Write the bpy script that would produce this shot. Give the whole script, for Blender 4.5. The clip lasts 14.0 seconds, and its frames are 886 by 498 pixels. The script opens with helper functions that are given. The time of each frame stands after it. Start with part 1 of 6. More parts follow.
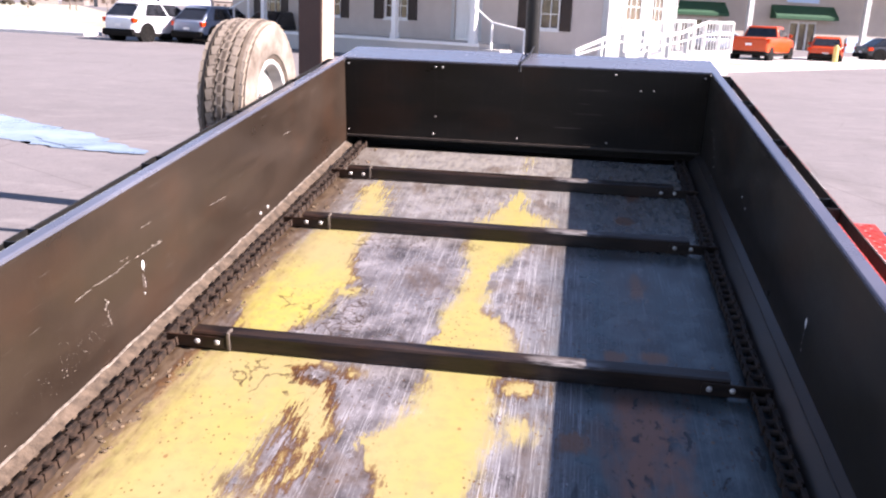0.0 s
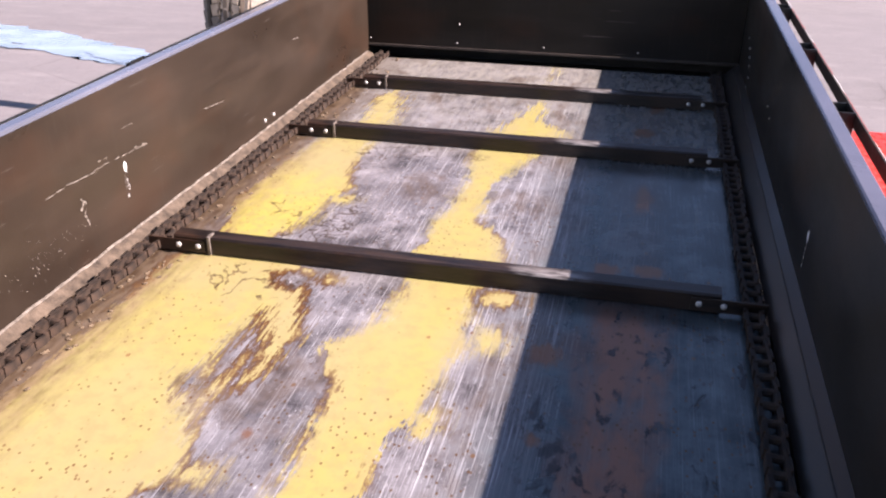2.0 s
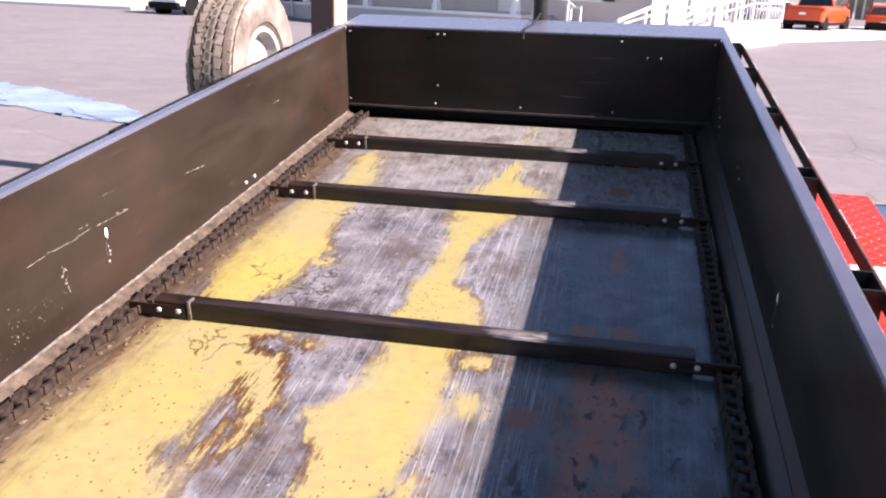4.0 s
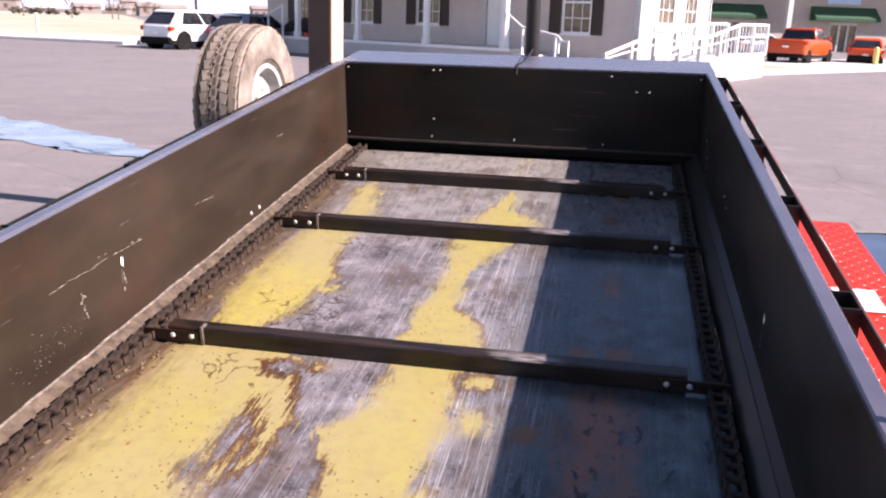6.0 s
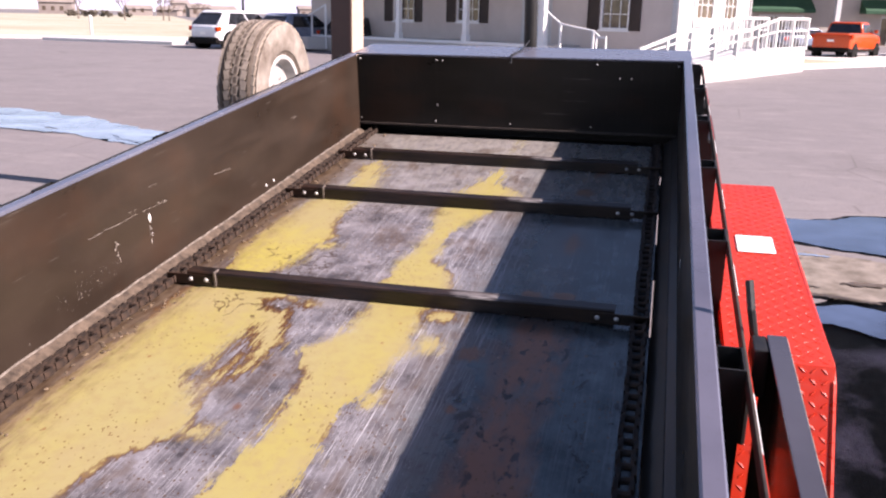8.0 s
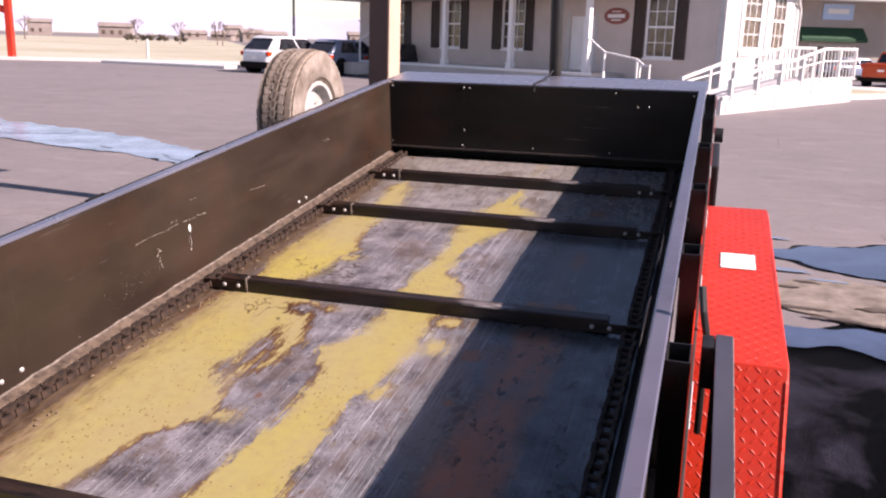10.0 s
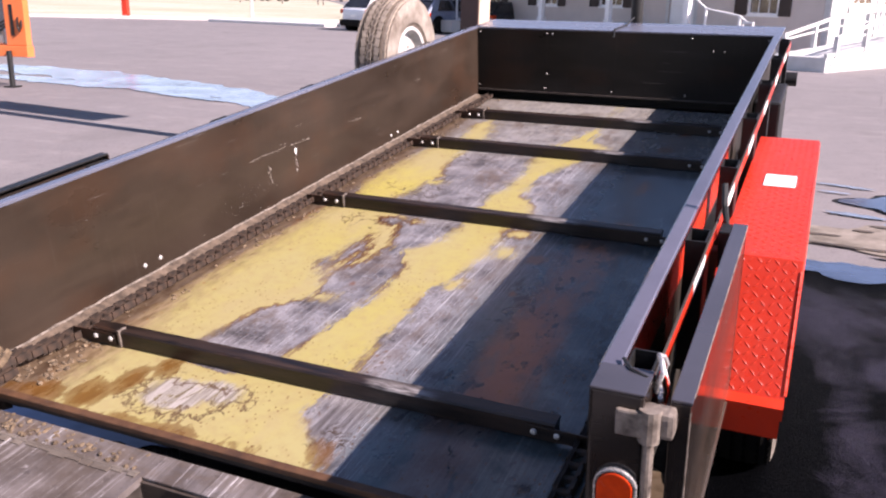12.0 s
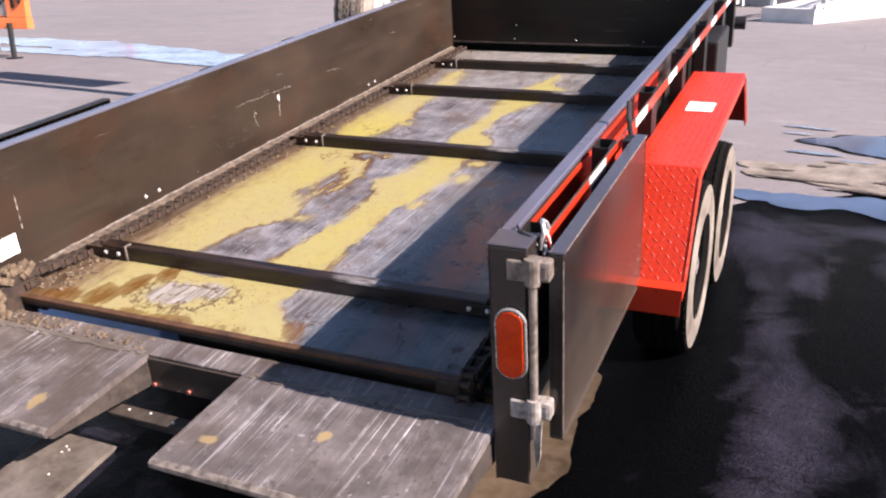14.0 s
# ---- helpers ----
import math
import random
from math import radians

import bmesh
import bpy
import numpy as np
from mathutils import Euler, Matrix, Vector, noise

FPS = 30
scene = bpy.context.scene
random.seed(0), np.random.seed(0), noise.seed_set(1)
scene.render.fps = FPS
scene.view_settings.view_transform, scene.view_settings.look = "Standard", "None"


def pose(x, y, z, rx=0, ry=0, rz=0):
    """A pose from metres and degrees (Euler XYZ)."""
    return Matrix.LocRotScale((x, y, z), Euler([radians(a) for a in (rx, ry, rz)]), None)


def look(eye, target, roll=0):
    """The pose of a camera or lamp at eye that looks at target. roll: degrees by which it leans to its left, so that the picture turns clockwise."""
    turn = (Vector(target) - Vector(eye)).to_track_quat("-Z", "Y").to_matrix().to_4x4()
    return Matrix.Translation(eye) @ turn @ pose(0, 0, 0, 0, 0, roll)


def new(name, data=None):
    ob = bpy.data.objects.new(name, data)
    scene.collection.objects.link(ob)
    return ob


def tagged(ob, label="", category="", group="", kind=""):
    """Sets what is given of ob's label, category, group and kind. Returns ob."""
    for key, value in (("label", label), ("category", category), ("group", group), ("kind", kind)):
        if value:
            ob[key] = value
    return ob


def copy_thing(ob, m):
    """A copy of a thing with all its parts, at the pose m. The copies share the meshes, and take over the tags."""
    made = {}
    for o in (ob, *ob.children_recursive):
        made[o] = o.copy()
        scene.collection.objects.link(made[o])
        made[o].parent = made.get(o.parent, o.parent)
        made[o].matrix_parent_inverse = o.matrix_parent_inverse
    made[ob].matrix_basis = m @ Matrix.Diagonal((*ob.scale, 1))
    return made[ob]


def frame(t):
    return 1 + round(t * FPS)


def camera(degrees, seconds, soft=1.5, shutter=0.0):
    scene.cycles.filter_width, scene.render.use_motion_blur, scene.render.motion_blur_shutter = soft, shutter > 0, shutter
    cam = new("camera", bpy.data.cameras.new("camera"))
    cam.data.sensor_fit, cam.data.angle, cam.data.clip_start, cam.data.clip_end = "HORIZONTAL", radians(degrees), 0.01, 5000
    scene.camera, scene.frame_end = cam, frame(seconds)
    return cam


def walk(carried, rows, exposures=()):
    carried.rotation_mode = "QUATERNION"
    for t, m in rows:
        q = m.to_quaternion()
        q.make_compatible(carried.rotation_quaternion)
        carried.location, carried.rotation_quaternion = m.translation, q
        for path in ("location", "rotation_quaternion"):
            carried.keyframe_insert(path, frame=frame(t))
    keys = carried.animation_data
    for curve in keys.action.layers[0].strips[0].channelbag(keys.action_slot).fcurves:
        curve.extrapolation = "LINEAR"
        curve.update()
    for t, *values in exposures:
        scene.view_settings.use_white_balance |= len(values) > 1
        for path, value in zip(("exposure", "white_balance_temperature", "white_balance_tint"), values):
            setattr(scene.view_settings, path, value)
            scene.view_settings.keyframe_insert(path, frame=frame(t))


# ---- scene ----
cam = camera(54.8, 14.0, soft=2.2)
# the trailer stands nose-up on the lot: its own axes, from which the path is also given
TRAILER = pose(-0.052, 0.046, -0.456, 6.65, -0.46, -0.78)
PATH = [
    (0, (1.321, 1.22, 2.002), (1.037, 3.056, 1.26), 1.0),
    (0.5, (1.404, 1.283, 1.956), (1.087, 3.102, 1.188), 0.8),
    (1, (1.476, 1.337, 1.878), (1.053, 3.044, 0.926), 0.3),
    (1.5, (1.499, 1.348, 1.851), (1.07, 3.037, 0.87), 0.3),
    (2, (1.55, 1.34, 1.909), (1.133, 3.075, 1.007), 0.0),
    (2.5, (1.574, 1.335, 1.926), (1.167, 3.097, 1.073), -0.1),
    (3, (1.57, 1.338, 1.949), (1.165, 3.104, 1.103), 0.0),
    (3.5, (1.565, 1.332, 1.959), (1.168, 3.112, 1.137), 0.1),
    (5.8, (1.565, 1.245, 2.001), (1.197, 3.067, 1.262), 0.1),
    (6, (1.55, 1.199, 2.001), (1.181, 3.023, 1.27), 0.1),
    (6.5, (1.583, 1.068, 2.011), (1.215, 2.893, 1.281), 0.2),
    (7, (1.773, 0.961, 2.011), (1.348, 2.771, 1.272), -0.5),
    (9.3, (2.011, 0.566, 2.085), (1.493, 2.365, 1.382), -0.7),
    (9.5, (2.052, 0.552, 2.096), (1.512, 2.35, 1.406), -0.6),
    (10, (2.117, 0.526, 2.088), (1.542, 2.317, 1.41), -0.8),
    (10.5, (2.155, 0.46, 2.073), (1.538, 2.235, 1.389), -1.2),
    (11, (2.161, 0.273, 2.062), (1.526, 2.039, 1.371), -1.3),
    (11.5, (2.198, 0.16, 2.072), (1.525, 1.897, 1.342), -1.3),
    (12, (2.357, 0.094, 2.065), (1.588, 1.779, 1.308), -1.8),
    (12.5, (2.487, 0.011, 2.075), (1.633, 1.646, 1.302), -2.6),
    (13, (2.564, -0.162, 2.076), (1.707, 1.472, 1.304), -2.5),
    (13.5, (2.616, -0.293, 2.098), (1.764, 1.342, 1.324), -2.5),
    (14, (2.732, -0.303, 2.07), (1.962, 1.347, 1.242), -3.5),
]
walk(cam, [(t, TRAILER @ look(eye, target, roll)) for t, eye, target, roll in PATH],
     [(0.0, 1.86, 6600, 26), (0.5, 1.65, 6800, 28), (1.0, 1.66, 6850, 33), (1.6, 1.70, 6850, 29), (2.6, 1.84, 6600, 27), (6.5, 1.46, 6750, 29), (9.5, 1.33, 6850, 30), (10.5, 1.08, 7150, 37), (12.0, 1.47, 6650, 29), (12.5, 1.54, 6600, 28), (13.0, 1.6, 6600, 27), (14.0, 1.54, 6700, 23)])

# ---- light ----
SUN = Vector((0.713, -0.075, 0.52)).normalized()
world = bpy.data.worlds.new("sky")
scene.world = world
world.use_nodes = True
wn = world.node_tree
sky = wn.nodes.new("ShaderNodeTexSky")
sky.sky_type, sky.sun_disc = "NISHITA", False
sky.sun_elevation = math.asin(SUN.z)
sky.sun_rotation = math.atan2(SUN.x, SUN.y)
sky.air_density, sky.dust_density, sky.ozone_density = 0.85, 0.1, 0.8
wn.links.new(sky.outputs[0], wn.nodes["Background"].inputs[0])
wn.nodes["Background"].inputs[1].default_value = 0.066
sun = new("sun", bpy.data.lights.new("sun", "SUN"))
sun.data.energy, sun.data.angle, sun.data.color = 5.0, radians(0.5), (1.0, 0.95, 0.88)
sun.matrix_world = look(SUN * 50, (0, 0, 0))

# ---- materials ----


class Mat:
    """A node material, with short names for the nodes it needs."""

    def __init__(self, name, rough=0.6, metal=0.0):
        self.m = bpy.data.materials.new(name)
        self.m.use_nodes = True
        self.t = self.m.node_tree
        self.b = self.t.nodes["Principled BSDF"]
        self.b.inputs["Roughness"].default_value = rough
        self.b.inputs["Metallic"].default_value = metal
        self.co = self.t.nodes.new("ShaderNodeTexCoord").outputs["Object"]

    def put(self, socket, value):
        if hasattr(value, "is_linked"):
            self.t.links.new(value, socket)
        else:
            socket.default_value = value

    def scaled(self, s, off=(0, 0, 0)):
        n = self.t.nodes.new("ShaderNodeMapping")
        n.inputs["Scale"].default_value, n.inputs["Location"].default_value = s, off
        self.put(n.inputs[0], self.co)
        return n.outputs[0]

    def noise(self, scale, detail=4, rough=0.6, co=None, dist=0.0):
        n = self.t.nodes.new("ShaderNodeTexNoise")
        self.put(n.inputs["Vector"], co or self.co)
        n.inputs["Scale"].default_value, n.inputs["Detail"].default_value = scale, detail
        n.inputs["Roughness"].default_value, n.inputs["Distortion"].default_value = rough, dist
        return n.outputs[0]

    def voronoi(self, scale, co=None, out="Distance", feature="F1"):
        n = self.t.nodes.new("ShaderNodeTexVoronoi")
        n.feature = feature
        self.put(n.inputs["Vector"], co or self.co)
        n.inputs["Scale"].default_value = scale
        return n.outputs[out]

    def ramp(self, fac, *stops):
        n = self.t.nodes.new("ShaderNodeValToRGB")
        e = n.color_ramp.elements
        while len(e) < len(stops):
            e.new(0.5)
        for k, (p, c) in zip(e, stops):
            k.position = p
            k.color = (c, c, c, 1) if isinstance(c, (int, float)) else (*c, 1)
        self.put(n.inputs[0], fac)
        return n.outputs[0]

    def mix(self, fac, a, b, blend="MIX"):
        n = self.t.nodes.new("ShaderNodeMix")
        n.data_type, n.blend_type = "RGBA", blend
        col = lambda c: (*c, 1) if isinstance(c, tuple) else c
        self.put(n.inputs[0], fac)
        self.put(n.inputs[6], col(a))
        self.put(n.inputs[7], col(b))
        return n.outputs[2]

    def math(self, op, a, b=0.0, clamp=False):
        n = self.t.nodes.new("ShaderNodeMath")
        n.operation, n.use_clamp = op, clamp
        self.put(n.inputs[0], a)
        self.put(n.inputs[1], b)
        return n.outputs[0]

    def axis(self, i):
        n = self.t.nodes.new("ShaderNodeSeparateXYZ")
        self.put(n.inputs[0], self.co)
        return n.outputs[i]

    def random(self):
        return self.t.nodes.new("ShaderNodeObjectInfo").outputs["Random"]

    def colour(self, c):
        self.put(self.b.inputs["Base Color"], (*c, 1) if isinstance(c, tuple) else c)
        return self

    def rough(self, r):
        self.put(self.b.inputs["Roughness"], r)
        return self

    def bump(self, height, strength=0.3, dist=0.01):
        n = self.t.nodes.new("ShaderNodeBump")
        n.inputs["Strength"].default_value, n.inputs["Distance"].default_value = strength, dist
        self.put(n.inputs["Height"], height)
        self.put(self.b.inputs["Normal"], n.outputs[0])
        return self


def mottled(name, a, b, scale=4.0, rough=0.6, metal=0.0, bump=0.15, fine=60.0):
    """Two tones in soft patches with a fine grain."""
    m = Mat(name, rough, metal)
    big, small = m.noise(scale, 5), m.noise(fine, 3)
    m.colour(m.mix(m.ramp(m.math("ADD", big, m.math("MULTIPLY", small, 0.25)), (0.42, 0.0), (0.8, 1.0)), a, b))
    m.rough(m.ramp(small, (0.3, max(rough - 0.12, 0.02)), (0.7, min(rough + 0.12, 1))))
    if bump:
        m.bump(small, bump, 0.004)
    return m.m


MAT = {}


def floor_material():
    """Yellow paint worn through in long streaks to scratched steel, with rust rims and spots."""
    m = Mat("worn_yellow_floor", 0.45)
    X, Y = m.axis(0), m.axis(1)
    along = m.math("MULTIPLY", m.math("SUBTRACT", Y, 1.5), 1 / 4.5)

    def edge(*stops):
        """The place across the bed of a paint edge, from rear to front."""
        return m.math("MULTIPLY", m.ramp(along, *(((y - 1.5) / 4.5, x / 2) for y, x in stops)), 2.0)

    def spots(*ovals):
        """How deep inside the nearest of some ovals (x, y, half width, half length), in metres."""
        best = None
        for x, y, a, b in ovals:
            n = m.t.nodes.new("ShaderNodeVectorMath")
            n.operation = "LENGTH"
            m.put(n.inputs[0], m.scaled((1 / a, 1 / b, 0), (-x / a, -y / b, 0)))
            d = m.math("MULTIPLY", m.math("SUBTRACT", 1.0, n.outputs["Value"]), min(a, b))
            best = d if best is None else m.math("MAXIMUM", best, d)
        return best

    # two bands of paint are left: along the left chain and along the middle
    a0 = edge((1.5, 0.21), (2.0, 0.19), (2.6, 0.17), (3.44, 0.20), (3.5, 0.29), (3.7, 0.235), (3.88, 0.19), (4.05, 0.19), (4.25, 0.20), (4.5, 0.235), (4.85, 0.335), (5.17, 0.27), (5.3, 0.34), (5.4, 0.45))
    a1 = edge((1.5, 0.90), (1.93, 0.90), (1.97, 0.50), (2.2, 0.54), (2.38, 0.57), (2.55, 0.72), (2.63, 0.67), (2.76, 0.645), (2.88, 0.71), (3.1, 0.75), (3.26, 0.68),
              (3.44, 0.66), (3.5, 0.39), (3.62, 0.44), (3.75, 0.50), (3.95, 0.525), (4.08, 0.55), (4.2, 0.50), (4.36, 0.49), (4.6, 0.475), (4.85, 0.495), (5.17, 0.45), (5.3, 0.39), (5.4, 0.40))
    b0 = edge((1.5, 0.70), (1.93, 0.70), (1.97, 0.80), (2.2, 0.862), (2.4, 0.885), (2.6, 0.916), (2.9, 0.905), (3.0, 0.85), (3.1, 0.86), (3.22, 0.91), (3.44, 0.94), (3.5, 0.885),
              (3.72, 0.915), (3.86, 0.92), (4.03, 0.952), (4.25, 0.936), (4.45, 0.915), (4.8, 0.905), (4.98, 0.975), (5.17, 1.03), (5.3, 1.10))
    b1 = edge((1.5, 1.30), (1.66, 1.27), (1.85, 1.09), (1.95, 1.10), (2.0, 1.145), (2.4, 1.09), (2.5, 1.11), (2.6, 1.09), (2.75, 1.08), (2.86, 1.115), (2.97, 1.155), (3.1, 1.17), (3.44, 1.148), (3.5, 1.21),
              (3.66, 1.195), (3.78, 1.15), (3.88, 1.075), (4.03, 1.052), (4.27, 1.066), (4.46, 1.125), (4.7, 1.24), (4.87, 1.27), (5.0, 1.14), (5.17, 1.12), (5.3, 1.08))
    depth = m.math("MAXIMUM", m.math("MINIMUM", m.math("SUBTRACT", X, a0), m.math("SUBTRACT", a1, X)),
                   m.math("MINIMUM", m.math("SUBTRACT", X, b0), m.math("SUBTRACT", b1, X)))
    flakes = spots((1.221, 3.18, 0.04, 0.055), (1.159, 2.82, 0.03, 0.045), (0.55, 3.96, 0.06, 0.035),
                   (0.89, 3.06, 0.07, 0.05), (0.711, 3.39, 0.035, 0.03), (0.73, 2.55, 0.05, 0.035), (1.22, 3.40, 0.05, 0.04))
    depth = m.math("MAXIMUM", depth, flakes)
    gaps = spots((0.615, 2.97, 0.028, 0.13), (0.665, 2.93, 0.018, 0.10), (0.61, 3.37, 0.06, 0.05), (0.575, 2.84, 0.03, 0.04))
    depth = m.math("MINIMUM", depth, m.math("MULTIPLY", gaps, -1.0))
    # ragged edges, drawn out along the bed
    big = m.noise(1.0, 6, 0.6, m.scaled((9, 3.2, 1), (3.1, 4.7, 0)), 0.4)
    mid = m.noise(1.0, 5, 0.62, m.scaled((44, 13, 1), (1.3, 0.4, 0)), 0.2)
    chips = m.noise(1.0, 4, 0.7, m.scaled((110, 60, 1), (4.1, 2.2, 0)))
    drag = m.noise(1.0, 3, 0.65, m.scaled((190, 4.5, 1), (0.8, 0.3, 0)))
    dragged = m.ramp(m.noise(1.0, 3, 0.55, m.scaled((3.2, 1.4, 1), (7.1, 2.5, 0))), (0.44, 0.1), (0.6, 1.0))
    wear = depth
    for wave, reach in ((big, 0.07), (mid, 0.11), (chips, 0.06)):
        wear = m.math("ADD", wear, m.math("MULTIPLY", m.math("SUBTRACT", wave, 0.5), reach))
    wear = m.math("ADD", wear, m.math("MULTIPLY", m.math("MULTIPLY", m.math("SUBTRACT", drag, 0.5), 0.12), dragged))
    wear = m.math("ADD", m.math("MULTIPLY", wear, 3.0), 0.5)
    # forward of the second slat the paint is thin and streaky
    thin = m.ramp(along, (0.0, 0.0), (0.675, 0.0), (0.69, 1.0))
    wear = m.math("ADD", wear, m.math("MULTIPLY", m.math("MULTIPLY", m.math("SUBTRACT", drag, 0.56), 0.8), thin))
    # some edges are sharp flakes, others are worn thin
    worn = m.ramp(m.noise(1.0, 3, 0.55, m.scaled((4, 2.2, 1), (9.3, 0.6, 0))), (0.46, 0.0), (0.60, 1.0))
    paint = m.mix(worn, m.ramp(wear, (0.485, 0.0), (0.515, 1.0)), m.ramp(m.math("ADD", wear, m.math("MULTIPLY", m.math("SUBTRACT", drag, 0.5), 0.25)), (0.40, 0.0), (0.60, 1.0)))
    # bare steel: violet grey with fine white scratches along the bed
    fine = m.noise(1.0, 3, 0.7, m.scaled((420, 3.2, 1)))
    fine2 = m.noise(1.0, 3, 0.7, m.scaled((70, 3.0, 1), (0.3, 0.2, 0)))
    slant = m.t.nodes.new("ShaderNodeMapping")
    slant.inputs["Rotation"].default_value, slant.inputs["Scale"].default_value = (0, 0, 0.10), (300, 2.6, 1)
    m.put(slant.inputs[0], m.co)
    fine3 = m.noise(1.0, 2, 0.6, slant.outputs[0])
    cloud = m.noise(7.0, 5, 0.65)
    steel = m.mix(m.ramp(cloud, (0.35, 0.0), (0.7, 1.0)), (0.075, 0.064, 0.066), (0.42, 0.39, 0.398))
    # smooth dull blue-grey skin in the middle of the bare streak
    dull = m.math("MULTIPLY", m.ramp(spots((0.72, 4.05, 0.17, 0.35), (0.78, 2.62, 0.10, 0.22), (0.80, 3.30, 0.09, 0.10)), (0.0, 0.0), (0.06, 1.0)), m.ramp(mid, (0.36, 0.3), (0.6, 1.0)))
    steel = m.mix(m.math("MULTIPLY", dull, 0.55), steel, (0.175, 0.165, 0.178))
    scratch = m.math("MAXIMUM", m.ramp(fine, (0.52, 0.0), (0.68, 1.0)), m.ramp(fine3, (0.57, 0.0), (0.68, 1.0)))
    scratch = m.math("MULTIPLY", scratch, m.ramp(fine2, (0.38, 0.15), (0.62, 1.0)))
    scratch = m.math("MULTIPLY", scratch, m.math("SUBTRACT", 1.0, m.math("MULTIPLY", dull, 0.35)))
    scratch = m.math("MULTIPLY", scratch, m.ramp(X, (0.40, 0.55), (0.95, 0.7), (1.0, 1.0)))
    fleck = m.math("MULTIPLY", m.ramp(m.noise(1.0, 3, 0.7, m.scaled((150, 60, 1), (2.7, 6.3, 0))), (0.60, 0.0), (0.66, 0.8)), m.ramp(mid, (0.45, 0.1), (0.62, 1.0)))
    scratch = m.math("MAXIMUM", scratch, fleck)
    # towards the right chain: few scratches, and the wall's shade painted in as dark blue
    shade_side = m.ramp(m.math("ADD", m.math("MULTIPLY", X, 0.5), m.math("MULTIPLY", m.math("SUBTRACT", cloud, 0.5), 0.2)), (0.60, 0.0), (0.72, 1.0))
    steel = m.mix(shade_side, steel, m.mix(m.ramp(cloud, (0.3, 0.0), (0.7, 1.0)), (0.034, 0.047, 0.051), (0.12, 0.15, 0.155)))
    steel = m.mix(m.math("MULTIPLY", scratch, m.math("SUBTRACT", 1.0, m.math("MULTIPLY", shade_side, 0.9))), steel, (0.80, 0.78, 0.785))
    steel = m.mix(m.ramp(m.noise(1.0, 3, 0.6, m.scaled((90, 30, 1))), (0.6, 0.0), (0.7, 0.6)), steel, (0.06, 0.05, 0.05))
    # pale dust on the steel before the front wall
    steel = m.mix(m.math("MULTIPLY", m.ramp(along, (0.66, 0.0), (0.70, 0.45), (0.84, 0.5), (0.87, 0.9)), m.ramp(mid, (0.4, 0.3), (0.62, 1.0))), steel, (0.47, 0.435, 0.385))
    # brown film where the load ran, right of the middle
    film_x = m.math("MULTIPLY", m.ramp(m.math("ADD", m.math("MULTIPLY", X, 0.5), m.math("MULTIPLY", m.math("SUBTRACT", big, 0.5), 0.12)), (0.72, 0.0), (0.755, 1.0), (0.81, 1.0), (0.845, 0.0)), m.ramp(along, (0.0, 0.3), (0.10, 0.35), (0.13, 0.9), (0.41, 1.0), (0.44, 0.12), (1.0, 0.12)))
    film = m.math("MULTIPLY", film_x, m.ramp(m.noise(1.0, 5, 0.65, m.scaled((9, 3.5, 1), (0.7, 0.1, 0))), (0.35, 0.25), (0.53, 0.9)))
    film_tone = m.mix(m.ramp(m.noise(1.0, 4, 0.6, m.scaled((20, 11, 1), (2.2, 5.1, 0)), 0.4), (0.58, 0.0), (0.63, 0.9)), (0.27, 0.118, 0.07), (0.04, 0.024, 0.023))
    steel = m.mix(film, steel, film_tone)
    stain = m.ramp(m.noise(1.0, 5, 0.65, m.scaled((6, 3, 1), (8.2, 1.4, 0)), 0.5), (0.52, 0.0), (0.64, 0.55))
    steel = m.mix(m.math("MULTIPLY", stain, m.math("SUBTRACT", 1.0, shade_side)), steel, (0.17, 0.115, 0.08))
    # yellow paint: pale and dusty, brighter where it is thick
    bright = m.math("MULTIPLY", m.ramp(along, (0.43, 0.0), (0.46, 1.0), (0.56, 0.8), (0.62, 0.1)), m.ramp(X, (0.50, 1.0), (0.62, 0.0)))
    thick = m.ramp(m.noise(2.2, 4, 0.5, m.scaled((1.6, 0.8, 1), (2, 1, 0))), (0.42, 0.0), (0.68, 1.0))
    yellow = m.mix(thick, (0.297, 0.255, 0.108), (0.306, 0.261, 0.082))
    yellow = m.mix(bright, yellow, (0.34, 0.29, 0.066))
    yellow = m.mix(m.ramp(m.noise(26, 4, 0.7), (0.44, 0.0), (0.72, 0.6)), yellow, (0.25, 0.185, 0.085))
    yellow = m.mix(m.ramp(m.noise(1.0, 5, 0.65, m.scaled((5, 2.2, 1), (3.3, 6.1, 0))), (0.50, 0.0), (0.66, 0.5)), yellow, (0.29, 0.235, 0.12))
    base = m.mix(paint, steel, yellow)
    # brown dirt by the left chain, breaking up into specks
    lay = m.math("SUBTRACT", X, m.math("MULTIPLY", m.math("SUBTRACT", m.noise(1.0, 6, 0.7, m.scaled((30, 14, 1), (1.7, 3.1, 0))), 0.5), 0.22))
    lay = m.math("ADD", lay, m.math("MULTIPLY", m.math("SUBTRACT", fine2, 0.5), 0.10))
    lay = m.math("SUBTRACT", lay, m.ramp(along, (0.0, 0.09), (0.10, 0.07), (0.22, 0.0)))
    grime = m.ramp(m.math("MULTIPLY", lay, 3.0), (0.40, 0.95), (0.60, 0.8), (0.72, 0.45), (0.95, 0.0))
    base = m.mix(m.math("MULTIPLY", grime, m.ramp(along, (0.85, 1.0), (0.9, 0.4))), base, m.mix(m.ramp(mid, (0.38, 0.0), (0.62, 1.0)), (0.20, 0.137, 0.082), (0.085, 0.048, 0.024)))
    # rust rim along the paint's edges, darkest on the left side of the bare streak
    rim = m.ramp(wear, (0.43, 0.0), (0.475, 1.0), (0.52, 1.0), (0.56, 0.0))
